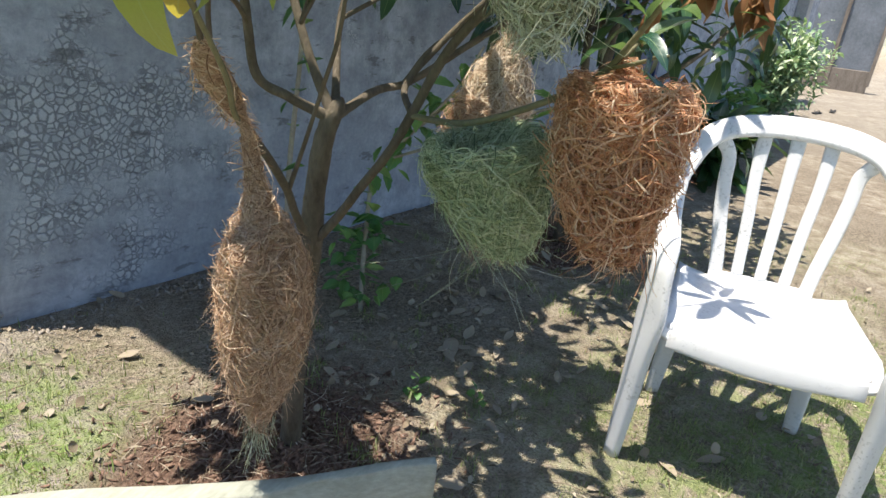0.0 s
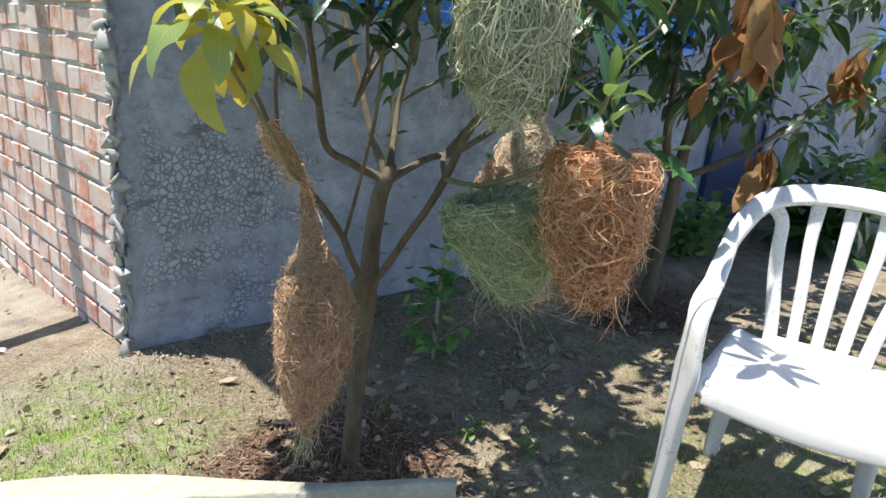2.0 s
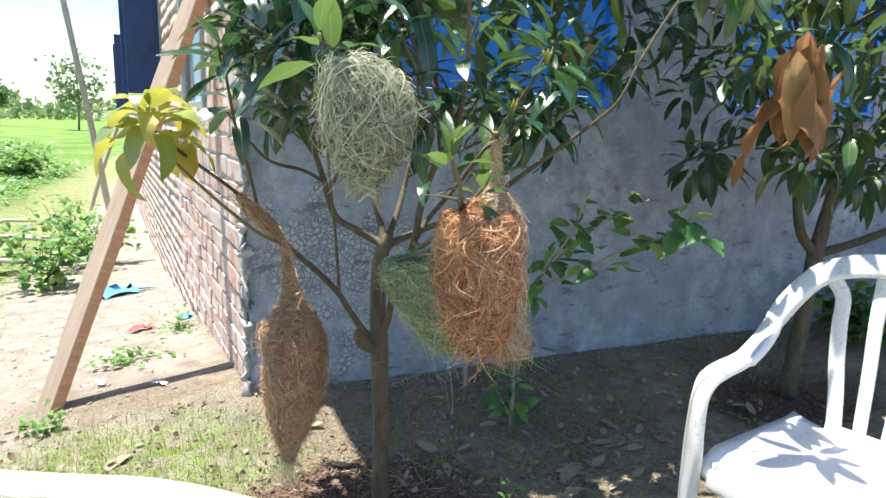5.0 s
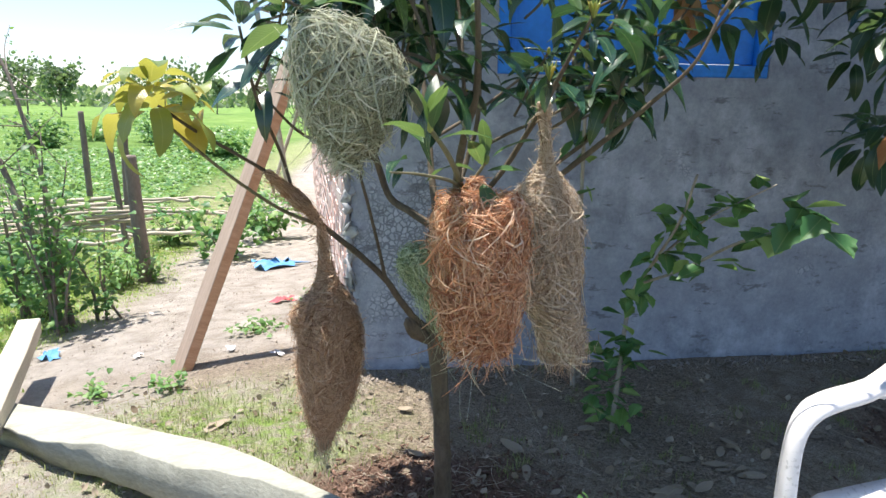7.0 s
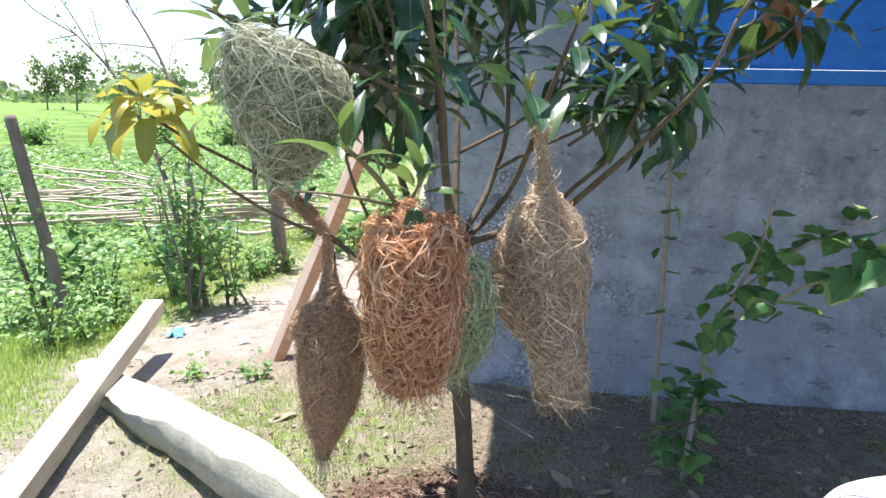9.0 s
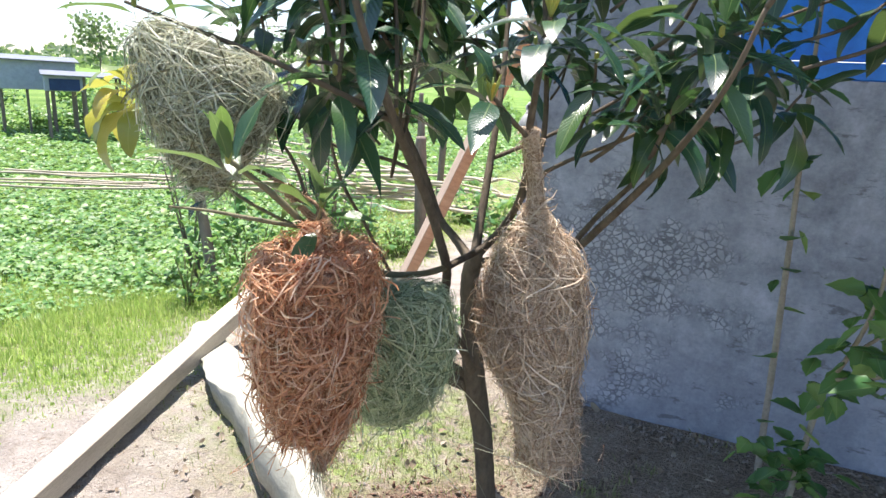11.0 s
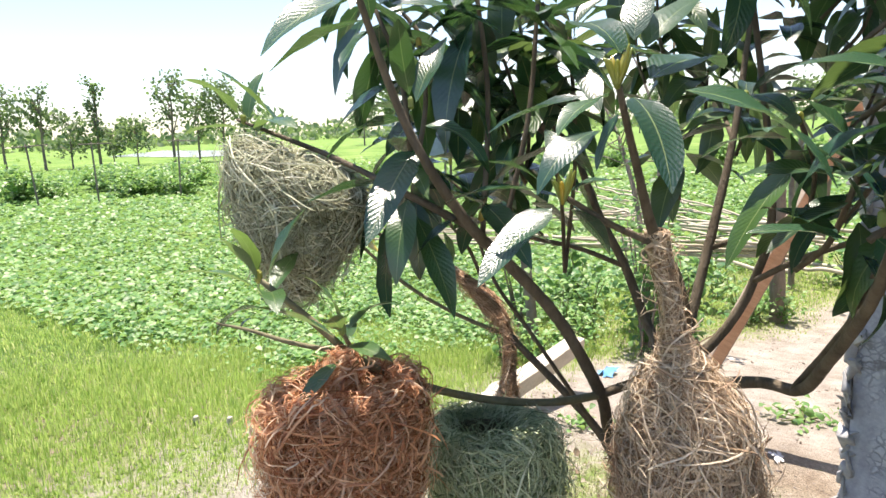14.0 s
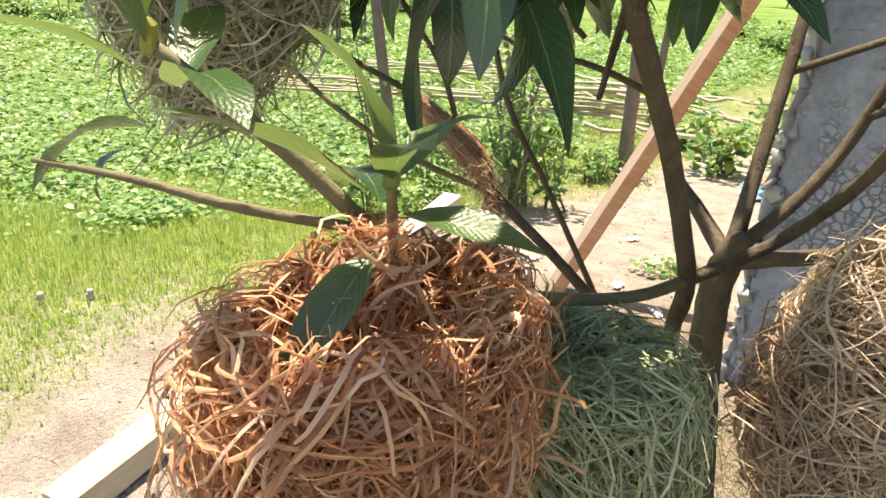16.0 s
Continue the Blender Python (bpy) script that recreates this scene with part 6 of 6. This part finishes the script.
    branchy_tree("field_tree", "distant tree on the horizon", d * math.cos(a), d * math.sin(a), far_g.uniform(5, 8), far_g.uniform(2.0, 3.5), 600, 0.55, HAZED_LEAF, 100 + k)


def treeline():
    """The far woods: a low uneven band of foliage clumps along the horizon."""
    g = np.random.default_rng(7)
    poses = []
    for _ in range(9000):
        a = radians(g.uniform(60, 215))
        d = g.uniform(230, 330)
        top = 5.0 + 3.5 * math.sin(a * 23) * math.sin(a * 7 + 1) + 2.5 * math.sin(a * 61)
        p = (d * math.cos(a), d * math.sin(a), g.uniform(-0.5, max(1.0, top)))
        poses.append(turn_to(p, g.normal(size=3), g.uniform(-3, 3), g.uniform(1.6, 3.6)))
    v, f, u = spread(SPRIG, poses, [int(g.integers(2)) for _ in poses])
    tagged(mesh_ob("far_woods", v, f, HAZED_LEAF, uvs=u), "hazy band of far woods along the horizon", "woods", kind="stuff")


treeline()


def stilt_shed(x, y, turn, w, d, h, lift, roof_w, opening, label):
    z = zat(x, y)
    top = tagged(empty("stilt_shed", pose(x, y, z, 0, 0, turn)), label, "shed", "sheds")
    part("wall_panel", box_bm((w, d, h), (0, 0, lift + h / 2), 0.01), PALE_WALL, top)
    part("roof", box_bm((roof_w, d + 0.3, 0.035), (roof_w / 2 - w / 2 - 0.06, 0, lift + h + 0.04), 0.006, Euler((0.07, 0.01, 0)).to_matrix()), TIN, top, "grey sheet-metal roof")
    if opening:
        # solid dark panel stands for the shade inside the open front
        part("opening", box_bm((w * 0.8, 0.03, h * 0.75), (0.02, -d / 2 - 0.018, lift + h * 0.42), 0.005), NAVY, top, "dark panel for the shade inside the open side")
    for sx in (0.0, 0.35, 0.7, 1.0):
        for sy in (-1, 1):
            px = -w / 2 + 0.05 + sx * (roof_w - 0.25)
            tall = lift + (0.02 if px < w / 2 else h + 0.02)
            part("stilt", box_bm((0.06, 0.06, tall + 0.2), (px, sy * d * 0.42, tall / 2 - 0.1), 0.006), OLD_WOOD, top)


stilt_shed(-16.2, 9.55, 56, 1.75, 1.3, 0.74, 1.16, 1.9, False, "pale blue sheet-metal shed on wooden stilts across the field")
stilt_shed(-14.35, 8.9, 56, 0.8, 0.9, 0.36, 1.2, 2.5, True, "low dark blue lean-to on stilts with a long tin roof")
for k, (x, y) in enumerate(((-23.2, -1.2), (-23.1, 0.5), (-22.7, 3.0))):
    crossed = tagged(empty("field_pole", pose(x, y, zat(x, y), 0, 3 * (k - 1), 100)), "thin wooden pole with a crossbar in the field", "pole", "field poles")
    part("upright", box_bm((0.05, 0.05, 2.1), (0, 0, 0.95), 0.008), OLD_WOOD, crossed)
    part("crossbar", box_bm((1.0, 0.04, 0.04), (0.1, -0.046, 1.93), 0.008), OLD_WOOD, crossed)
tin_fence = tagged(empty("tin_fence"), "grey sheet-metal fence on a dark plinth across the yard", "fence")
part("plinth", box_bm((0.2, 3.2, 0.5), (16.5, 0.9, 0.22), 0.01, Euler((0, 0, 0.12)).to_matrix()), OLD_WOOD, tin_fence, "low dark plinth")
for k in range(4):
    part("panel", box_bm((0.03, 0.78, 1.6), (16.5 - 0.1 * (k - 1.5) * 0.8, 0.9 + (k - 1.5) * 0.8, 1.27), 0.004, Euler((0, 0, 0.12)).to_matrix()), TIN, tin_fence)
    part("fence_post", box_bm((0.07, 0.07, 1.9), (16.44 - 0.1 * (k - 2) * 0.8, 0.9 + (k - 2) * 0.8, 1.1), 0.004), OLD_WOOD, tin_fence)


def sandal(x, y, turn):
    top = tagged(empty("sandal", pose(x, y, zat(x, y), 0, 0, turn)), "dark rubber sandal lying on the dusty yard", "sandal", "sandals")
    v, f = sweep([(0, -0.12, 0.012, 0.035, 0.012, (1, 0, 0)), (0, -0.06, 0.012, 0.04, 0.012, (1, 0, 0)), (0, 0.03, 0.012, 0.036, 0.012, (1, 0, 0)), (0, 0.1, 0.012, 0.045, 0.012, (1, 0, 0)), (0, 0.13, 0.012, 0.03, 0.012, (1, 0, 0))])
    sole = mesh_ob("sole", v, f, RUBBER, top)
    for s in (-1, 1):
        v, f = tube([(0, 0.09, 0.02, 0.006), (s * 0.03, 0.04, 0.05, 0.006), (s * 0.036, -0.02, 0.015, 0.006)], 5, 6)
        mesh_ob("strap", v, f, RUBBER, sole)


sandal(10.4, -0.65, 80)
sandal(11.0, -0.78, 95)


# ---- litter on the ground ----
def scrap(name, label, x, y, size, mat, seed):
    g = np.random.default_rng(seed)
    n = 7
    v = []
    for i in range(n):
        for j in range(n):
            v.append(((i / (n - 1) - 0.5) * size * (1 + 0.3 * g.normal() * (i in (0, n - 1))), (j / (n - 1) - 0.5) * size * 0.6 * (1 + 0.4 * g.normal() * (j in (0, n - 1))), 0.012 + abs(g.normal(0, size * 0.09))))
    f = [(i * n + j, (i + 1) * n + j, (i + 1) * n + j + 1, i * n + j + 1) for i in range(n - 1) for j in range(n - 1)]
    ob = mesh_ob(name, v, f, mat, smooth=False)
    ob.matrix_basis = pose(x, y, zat(x, y), 0, 0, g.uniform(0, 360))
    return tagged(ob, label, "scrap")


scrap("plastic_scrap", "crumpled red plastic scrap on the path", -0.48, 1.61, 0.14, RED_CLOTH, 1)
scrap("plastic_scrap", "crumpled blue plastic scrap beside the brick wall", -0.23, 1.8, 0.13, BLUE_CLOTH, 2)
scrap("plastic_scrap", "flattened blue plastic sheet on the path", -0.75, 3.3, 0.35, BLUE_CLOTH, 3)
scrap("plastic_scrap", "crumpled blue plastic scrap near the hedge", -1.55, 0.75, 0.12, BLUE_CLOTH, 4)
for k, (x, y) in enumerate(((-1.05, 0.55), (-0.6, 0.5), (-0.35, 0.3), (-0.9, 1.3), (-1.3, 1.6))):
    scrap("paper_scrap", "small white scrap trodden into the path", x, y, 0.06, PAPER, 10 + k)

DRY_STALK = mat_straw("dry_stalk", [(0.0, (0.16, 0.12, 0.08)), (0.5, (0.34, 0.27, 0.19)), (1.0, (0.54, 0.46, 0.34))], trans=0.1)
gl = np.random.default_rng(17)
litter_meshes = []
for k, (w, d, fo, wv) in enumerate(((0.34, 0.2, 0.3, 0.15), (0.42, -0.3, 0.25, -0.2), (0.3, 0.5, 0.4, 0.2))):
    v, f, u = leaf_shape(1.0, w, d, fo, wv)
    o = mesh_ob("dry_leaf", v, f, LITTER, uvs=u)
    litter_meshes.append(o.data)
    bpy.data.objects.remove(o)
spots = [(0.9, -1.07, 0.11), (0.95, -1.02, 0.1), (0.55, -0.73, 0.1), (0.53, -0.79, 0.09), (0.98, -0.93, 0.15), (1.33, -0.92, 0.14), (1.4, -0.87, 0.1), (-0.405, -0.388, 0.14), (1.0, -0.82, 0.11)]
for _ in range(95):
    spots.append((max(0.15, gl.normal(1.05, 0.55)), -abs(gl.normal(0.95, 0.5)) - 0.05, gl.uniform(0.04, 0.1)))
for x, y, s in spots:
    ob = new("dry_leaf", litter_meshes[int(gl.integers(3))])
    ob.matrix_basis = pose(x, y, zat(x, y) + 0.012, gl.normal(0, 7), gl.normal(4, 5), gl.uniform(0, 360)) @ Matrix.Diagonal((s, s, s * 0.5, 1))
    tagged(ob, "dry curled fallen leaf lying on the soil", "leaf", "fallen leaves")
pieces = []
for _ in range(700):
    x, y = gl.normal(0.75, 0.75), -abs(gl.normal(0.7, 0.6)) - 0.03
    a, l, bend, w = gl.uniform(0, 6.28), gl.uniform(0.04, 0.16), gl.normal(0, 1.0), gl.uniform(0.0006, 0.0014)
    z = zat(x, y) + 0.006
    pts = []
    for t in (0, 0.33, 0.66, 1.0):
        px, py = x + math.cos(a + bend * t) * l * t, y + math.sin(a + bend * t) * l * t
        pts.append((px, min(py, -0.01), zat(px, py) + 0.005 + gl.uniform(0, 0.02) * t, w * (1 - 0.5 * t)))
    pieces.append(tube(pts, 3, 4))
for _ in range(420):
    near = gl.random() < 0.3
    x, y = (TRUNK[0] + gl.normal(0, 0.2), TRUNK[1] + gl.normal(0, 0.18)) if near else (gl.normal(0.6, 0.8), -abs(gl.normal(0.8, 0.5)) - 0.03)
    a, l = gl.uniform(0, 6.28), gl.uniform(0.02, 0.09)
    z = zat(x, y) + 0.008
    pieces.append(tube([(x, y, z, 0.0007), (x + math.cos(a) * l / 2, y + math.sin(a) * l / 2, z + gl.uniform(0, 0.006), 0.0009), (x + math.cos(a + 0.3) * l, y + math.sin(a + 0.3) * l, z + gl.uniform(-0.004, 0.006), 0.0005)], 2, 4))
for _ in range(3200):
    x, y = (TRUNK[0] + gl.normal(0, 0.3), TRUNK[1] + gl.normal(0, 0.25)) if gl.random() < 0.3 else (gl.uniform(-1.6, 2.6), -0.03 - 2.2 * gl.random() ** 1.3)
    a, l, z = gl.uniform(0, 6.28), 0.008 + 0.035 * gl.random() ** 2, zat(x, y) + 0.005
    dx, dy, w = math.cos(a) * l, math.sin(a) * l, gl.uniform(0.0004, 0.0016)
    pieces.append((np.array([(x, y, z), (x - dy / l * w, y + dx / l * w, z + 0.001), (x + dx, y + dy, z + gl.uniform(0, 0.008)), (x + dx / 2 + dy / l * w, y + dy / 2 - dx / l * w, z + gl.uniform(0.002, 0.008))]), [(0, 3, 2, 1)]))
v, f = joined(pieces)
tagged(mesh_ob("dry_twigs", v, f, DRY_STALK, smooth=False), "scattered dry stalks and twigs on the soil", "twigs", kind="stuff")


frag = []
for _ in range(1500):
    x, y = gl.uniform(-0.9, 2.8), -0.04 - 2.0 * gl.random() ** 1.2
    frag.append(pose(x, y, zat(x, y) + 0.008, gl.normal(0, 25), gl.normal(0, 20), gl.uniform(0, 360)) @ Matrix.Scale(0.009 + 0.028 * gl.random() ** 2, 4))
v, f, u = spread([leaf_shape(1.0, 0.5, 0.4, 0.3, 0.3, 4), leaf_shape(1.0, 0.7, -0.5, 0.2, -0.3, 4)], frag, [int(gl.integers(2)) for _ in frag])
tagged(mesh_ob("leaf_litter", v, f, LITTER, uvs=u), "broken dry leaf fragments scattered on the soil", "litter", kind="stuff")


def clods():
    """Crumbs of dark soil and chips heaped round the trunk, in the dug hollow, and over the trodden yard."""
    g = np.random.default_rng(55)
    pieces = []
    ico = bmesh.new()
    bmesh.ops.create_icosphere(ico, subdivisions=1, radius=1.0)
    ico.verts.index_update()
    bv = np.array([v.co[:] for v in ico.verts])
    bf = [[v.index for v in q.verts] for q in ico.faces]
    ico.free()
    dark, pale = [], []
    for k in range(12500):
        if k < 3000:
            x, y, s = TRUNK[0] - 0.05 + g.normal(0, 0.19), TRUNK[1] + g.normal(0, 0.15), 0.003 + 0.011 * g.random() ** 1.5
        elif k < 3500:
            x, y, s = 2.2 + g.normal(0, 0.25), -0.72 + g.normal(0, 0.15), g.uniform(0.004, 0.016)
        else:
            x, y, s = g.normal(0.2, 1.1), -0.8 + g.normal(0, 0.9), 0.0012 + 0.005 * g.random() ** 3
            if 6200 < k <= 9000:
                x, y, s = g.uniform(0.05, 5.0), -abs(g.normal(0, 0.05)) - 0.03, 0.002 + 0.01 * g.random() ** 2.5
            if k > 9000:
                x, y, s = g.uniform(-2.0, -0.1), g.uniform(-1.8, 3.5), 0.0015 + 0.009 * g.random() ** 5
        if y > -0.02 and x > -0.1:
            continue
        thin = g.uniform(0.15, 0.5) if k < 3500 else g.uniform(0.3, 0.8)
        v = bv * g.uniform(0.4, 1.5, (len(bv), 1)) * s * np.array([1.3, thin, thin * g.uniform(0.5, 1.2)])
        v = v @ np.array(Euler((g.uniform(0, 6.28), g.normal(0, 0.5), g.uniform(0, 6.28))).to_matrix())
        (dark if k < 3500 else pale).append((v + np.array([x, y, zat(x, y) + s * 0.3]), bf))
    v, f = joined(dark)
    tagged(mesh_ob("soil_crumbs", v, f, MULCH, smooth=False), "dark loose soil and bark chips heaped round the trunk", "soil", kind="stuff")
    v, f = joined(pale)
    tagged(mesh_ob("earth_crumbs", v, f, CLOD, smooth=False), "small dry clods of earth", "soil", kind="stuff")


MULCH = mat_simple("dark_mulch", (0.06, 0.037, 0.026), (0.3, 0.19, 0.135), 60, 0.95, 0.6, 120)
CLOD = mat_simple("dry_clod", (0.2, 0.17, 0.135), (0.42, 0.37, 0.31), 60, 0.95, 0.6, 120)
clods()


# ---- grass and field plants ----
def blades(name, label, xs, ys, hs, w, seed, mat=GRASS):
    g = np.random.default_rng(seed)
    n = len(xs)
    z = height(xs, ys)
    a = g.uniform(0, 6.28, n)
    lean = g.normal(0, 0.45, n)
    ca, sa = np.cos(a), np.sin(a)
    wd = w * g.uniform(0.6, 1.4, n)
    base = np.stack([xs, ys, z - 0.005], -1)
    side = np.stack([-sa, ca, 0 * a], -1) * wd[:, None]
    fwd = np.stack([ca, sa, 0 * a], -1) * (hs * lean)[:, None]
    up = np.stack([0 * a, 0 * a, hs], -1)
    mid = base + fwd * 0.35 + up * 0.6
    tip = base + fwd + up * (1 - 0.25 * np.abs(lean))[:, None]
    V = np.stack([base - side, base + side, mid - side * 0.8, mid + side * 0.8, tip], 1).reshape(-1, 3)
    i = np.arange(n)[:, None] * 5
    F = (np.concatenate([np.hstack([i, i + 1, i + 3, i + 2]).ravel(), np.hstack([i + 2, i + 3, i + 4]).ravel()]), np.repeat([4, 3], n))
    uv = np.tile(np.array([(0.2, 0), (0.8, 0), (0.2, 0.5), (0.8, 0.5), (0.2, 1)]), (n, 1))
    return tagged(mesh_ob(name, V, F, mat, uvs=uv), label, "grass", kind="stuff")


gg = np.random.default_rng(77)
x, y = gg.uniform(-3.2, 3.2, 260000), gg.uniform(-3.4, 1.2, 260000)
keep = (gg.random(len(x)) < lawn(x, y) ** 1.3 * (0.35 + 0.65 * (fbm(x, y, 14.0, 8) > -0.1))) & ~((y > -0.03) & (x > -0.1)) & (np.hypot(x - TRUNK[0], y - TRUNK[1]) > 0.3)
x, y = x[keep][:60000], y[keep][:60000]
tuft_x, tuft_y = gg.uniform(0.2, 2.6, 150), gg.uniform(-2.0, -0.25, 150)
pick = gg.integers(0, 150, 3200)
x = np.concatenate([x, tuft_x[pick] + gg.normal(0, 0.018, 3200)])
y = np.concatenate([y, tuft_y[pick] + gg.normal(0, 0.018, 3200)])
wx = gg.uniform(0.0, 5.0, 1500)
wy = -0.02 - np.abs(gg.normal(0, 0.05, 1500))
wk = fbm(wx, wy, 6.0, 44) > 0.05
x, y = np.concatenate([x, wx[wk]]), np.concatenate([y, wy[wk]])
tall = gg.uniform(0.012, 0.04, len(x)) * (1 + sstep(-1.2, -2.4, x) * 1.5)
bank = x < -1.25
blades("short_grass", "short patchy yellow-green grass", x[~bank], y[~bank], tall[~bank], 0.0014, 1, LAWN)
blades("bank_grass", "short bright green grass along the bank", x[bank], y[bank], tall[bank], 0.0016, 3)
x, y = gg.uniform(-8, -0.9, 260000), gg.uniform(-4, 7, 260000)
s = slope(x, y)
keep = gg.random(len(x)) < sstep(-1.45, -2.1, x - 0.42 * sstep(0.3, -0.3, y) + 0.35 * fbm(x, y, 1.5, 5) + 0.3 * fbm(x, y, 5.0, 6)) * sstep(9.0, 3.0, np.hypot(x, y)) * 0.9
x, y = x[keep][:105000], y[keep][:105000]
blades("meadow_grass", "fresh bright green grass on the bank above the field", x, y, gg.uniform(0.02, 0.09, len(x)) * (0.35 + 0.45 * sstep(-1.6, -3.0, x)) * (0.7 + 0.9 * np.clip(fbm(x, y, 7.0, 71) + 0.3, 0, 1)), 0.0036, 2)


def field_plants():
    g = np.random.default_rng(66)
    poses = []
    n = 0
    while n < 15500:
        a = radians(g.uniform(85, 198))
        d = 2.0 + 23.5 * g.random() ** 1.4
        x, y = d * math.cos(a) - 0.6, d * math.sin(a) - 0.3
        thick = float(sstep(-2.0, -4.0, x + 0.5 * math.sin(x * 3 + y) + 0.4 * math.sin(y * 5.3 + 1))) ** 1.3
        if g.random() > 0.06 + thick or x > -1.9 or (y > 2.5 and x > -3.4):
            continue
        z = zat(x, y)
        k = 5 if d < 8 else 3
        s = (0.045 + 0.0062 * d) * (0.55 + 0.45 * thick)
        for _ in range(k):
            b = g.uniform(0, 6.28)
            poses.append(turn_to((x + g.normal(0, 0.07), y + g.normal(0, 0.07), z + g.uniform(0.015, 0.05 + 0.06 * thick)), (math.cos(b), math.sin(b), g.uniform(-0.2, 0.5)), g.uniform(-0.6, 0.6), s * g.uniform(0.6, 1.25)))
        n += 1
    v, f, u = spread(SPRIG, poses, [int(g.integers(2)) for _ in poses])
    tagged(mesh_ob("field_plants", v, f, FIELD_LEAF, uvs=u), "dense low broad-leaved green plants covering the field", "plants", kind="stuff")


field_plants()
for k in range(26):
    a = radians(far_g.uniform(98, 190))
    d = far_g.uniform(20, 36)
    x, y = d * math.cos(a), d * math.sin(a)
    leafy_mass("field_bush", "green bush on the far side of the field", "bush", (x, y), (far_g.uniform(0.8, 1.8), far_g.uniform(0.8, 1.6), far_g.uniform(0.35, 0.75)), 620, 0.2, SPRIG, SHRUB if k % 2 else FIELD_LEAF, 200 + k, 6)
for k in range(20):
    t = (k + far_g.uniform(-0.3, 0.3)) / 19
    leafy_mass("field_bush", "low green bush in the scrub beyond the field", "bush", (-31 + 15 * t + far_g.normal(0, 0.6), -5.0 + 18.0 * t + far_g.normal(0, 0.8)), (far_g.uniform(0.8, 1.5), far_g.uniform(0.8, 1.4), far_g.uniform(0.3, 0.62)), 560, 0.17, SPRIG, FIELD_LEAF if k % 3 else SHRUB, 240 + k, 6)
WATER = material("pale_river_water", 0.12, 0.5)[0]
WATER.node_tree.nodes["Principled BSDF"].inputs["Base Color"].default_value = (0.3, 0.33, 0.34, 1)
river = mesh_ob("river", [(-101, 10, -0.7), (-72, 15.5, -0.7), (-70, 20, -0.7), (-104, 27, -0.7), (-135, 24, -0.7)], [(0, 1, 2, 3, 4)], WATER)
tagged(river, "pale strip of river water beyond the field", "water", kind="structure")


# ---- the bricks, last ----
def brick_mesh(l, h, depth, seed, mat):
    g = np.random.default_rng(seed)
    bm = bmesh.new()
    bmesh.ops.create_cube(bm, size=1.0)
    for v in bm.verts:
        v.co = Vector((v.co.x * l, v.co.y * depth, v.co.z * h)) + Vector(g.normal(0, 0.0022, 3))
    bmesh.ops.bevel(bm, geom=bm.edges[:], offset=0.004, segments=1, affect="EDGES")
    me = bpy.data.meshes.new("brick")
    bm.to_mesh(me)
    bm.free()
    me.materials.append(mat)
    return me


COURSE, LONG, SHORT, JOINT = 0.0945, 0.246, 0.116, 0.015
stretchers = [brick_mesh(LONG, COURSE - JOINT, 0.06, k, BRICK) for k in range(6)]
headers = [brick_mesh(SHORT, COURSE - JOINT, 0.06, 20 + k, BRICK) for k in range(6)]
inv_wall = wall_west.matrix_basis.inverted()
gk = np.random.default_rng(3)
far_pieces, count = [], 0
for c in range(-6, 29):
    z = c * COURSE + COURSE / 2
    x = 0.012
    only_headers = c % 2
    k = 0
    while x < 12.5:
        short = only_headers if k else (c % 2 == 0)
        l = SHORT if short else LONG
        if gk.random() < 0.06:
            l, short = (LONG, False) if short else (SHORT, True)
        mid = x + l / 2
        hidden = any(a - l / 2 - 0.06 < mid < b + l / 2 + 0.06 and 1.13 < z < 2.33 for a, b in BRICK_WINDOWS)
        m = brick_frame @ pose(mid, -0.022 + gk.normal(0, 0.0025), z + gk.normal(0, 0.002), gk.normal(0, 0.8), gk.normal(0, 0.7), gk.normal(0, 0.8))
        if not hidden:
            if mid < 2.6 and -0.05 < z < 1.5 and count < 300 and (mid < 1.5 or z < 1.0):
                ob = new("brick", (headers if short else stretchers)[int(gk.integers(6))])
                ob.parent = wall_west
                ob.matrix_basis = inv_wall @ m
                count += 1
            else:
                far_pieces.append((m, l))
        x += l + JOINT
        k += 1
vs, fs, base = [], [], 0
cube_v = np.array([(sx, sy, sz) for sx in (-.5, .5) for sy in (-.5, .5) for sz in (-.5, .5)])
cube_f = [(0, 1, 3, 2), (4, 6, 7, 5), (0, 4, 5, 1), (2, 3, 7, 6), (0, 2, 6, 4), (1, 5, 7, 3)]
for m, l in far_pieces:
    a = np.array(inv_wall @ m)
    v = (cube_v * np.array([l, 0.06, COURSE - JOINT]) + gk.normal(0, 0.0015, (8, 3))) @ a[:3, :3].T + a[:3, 3]
    vs.append(v)
    fs += [tuple(i + base for i in q) for q in cube_f]
    base += 8
ob = mesh_ob("upper_bricks", np.vstack(vs), fs, BRICK_FAR, wall_west, smooth=False)
ob["kind"] = "stuff"
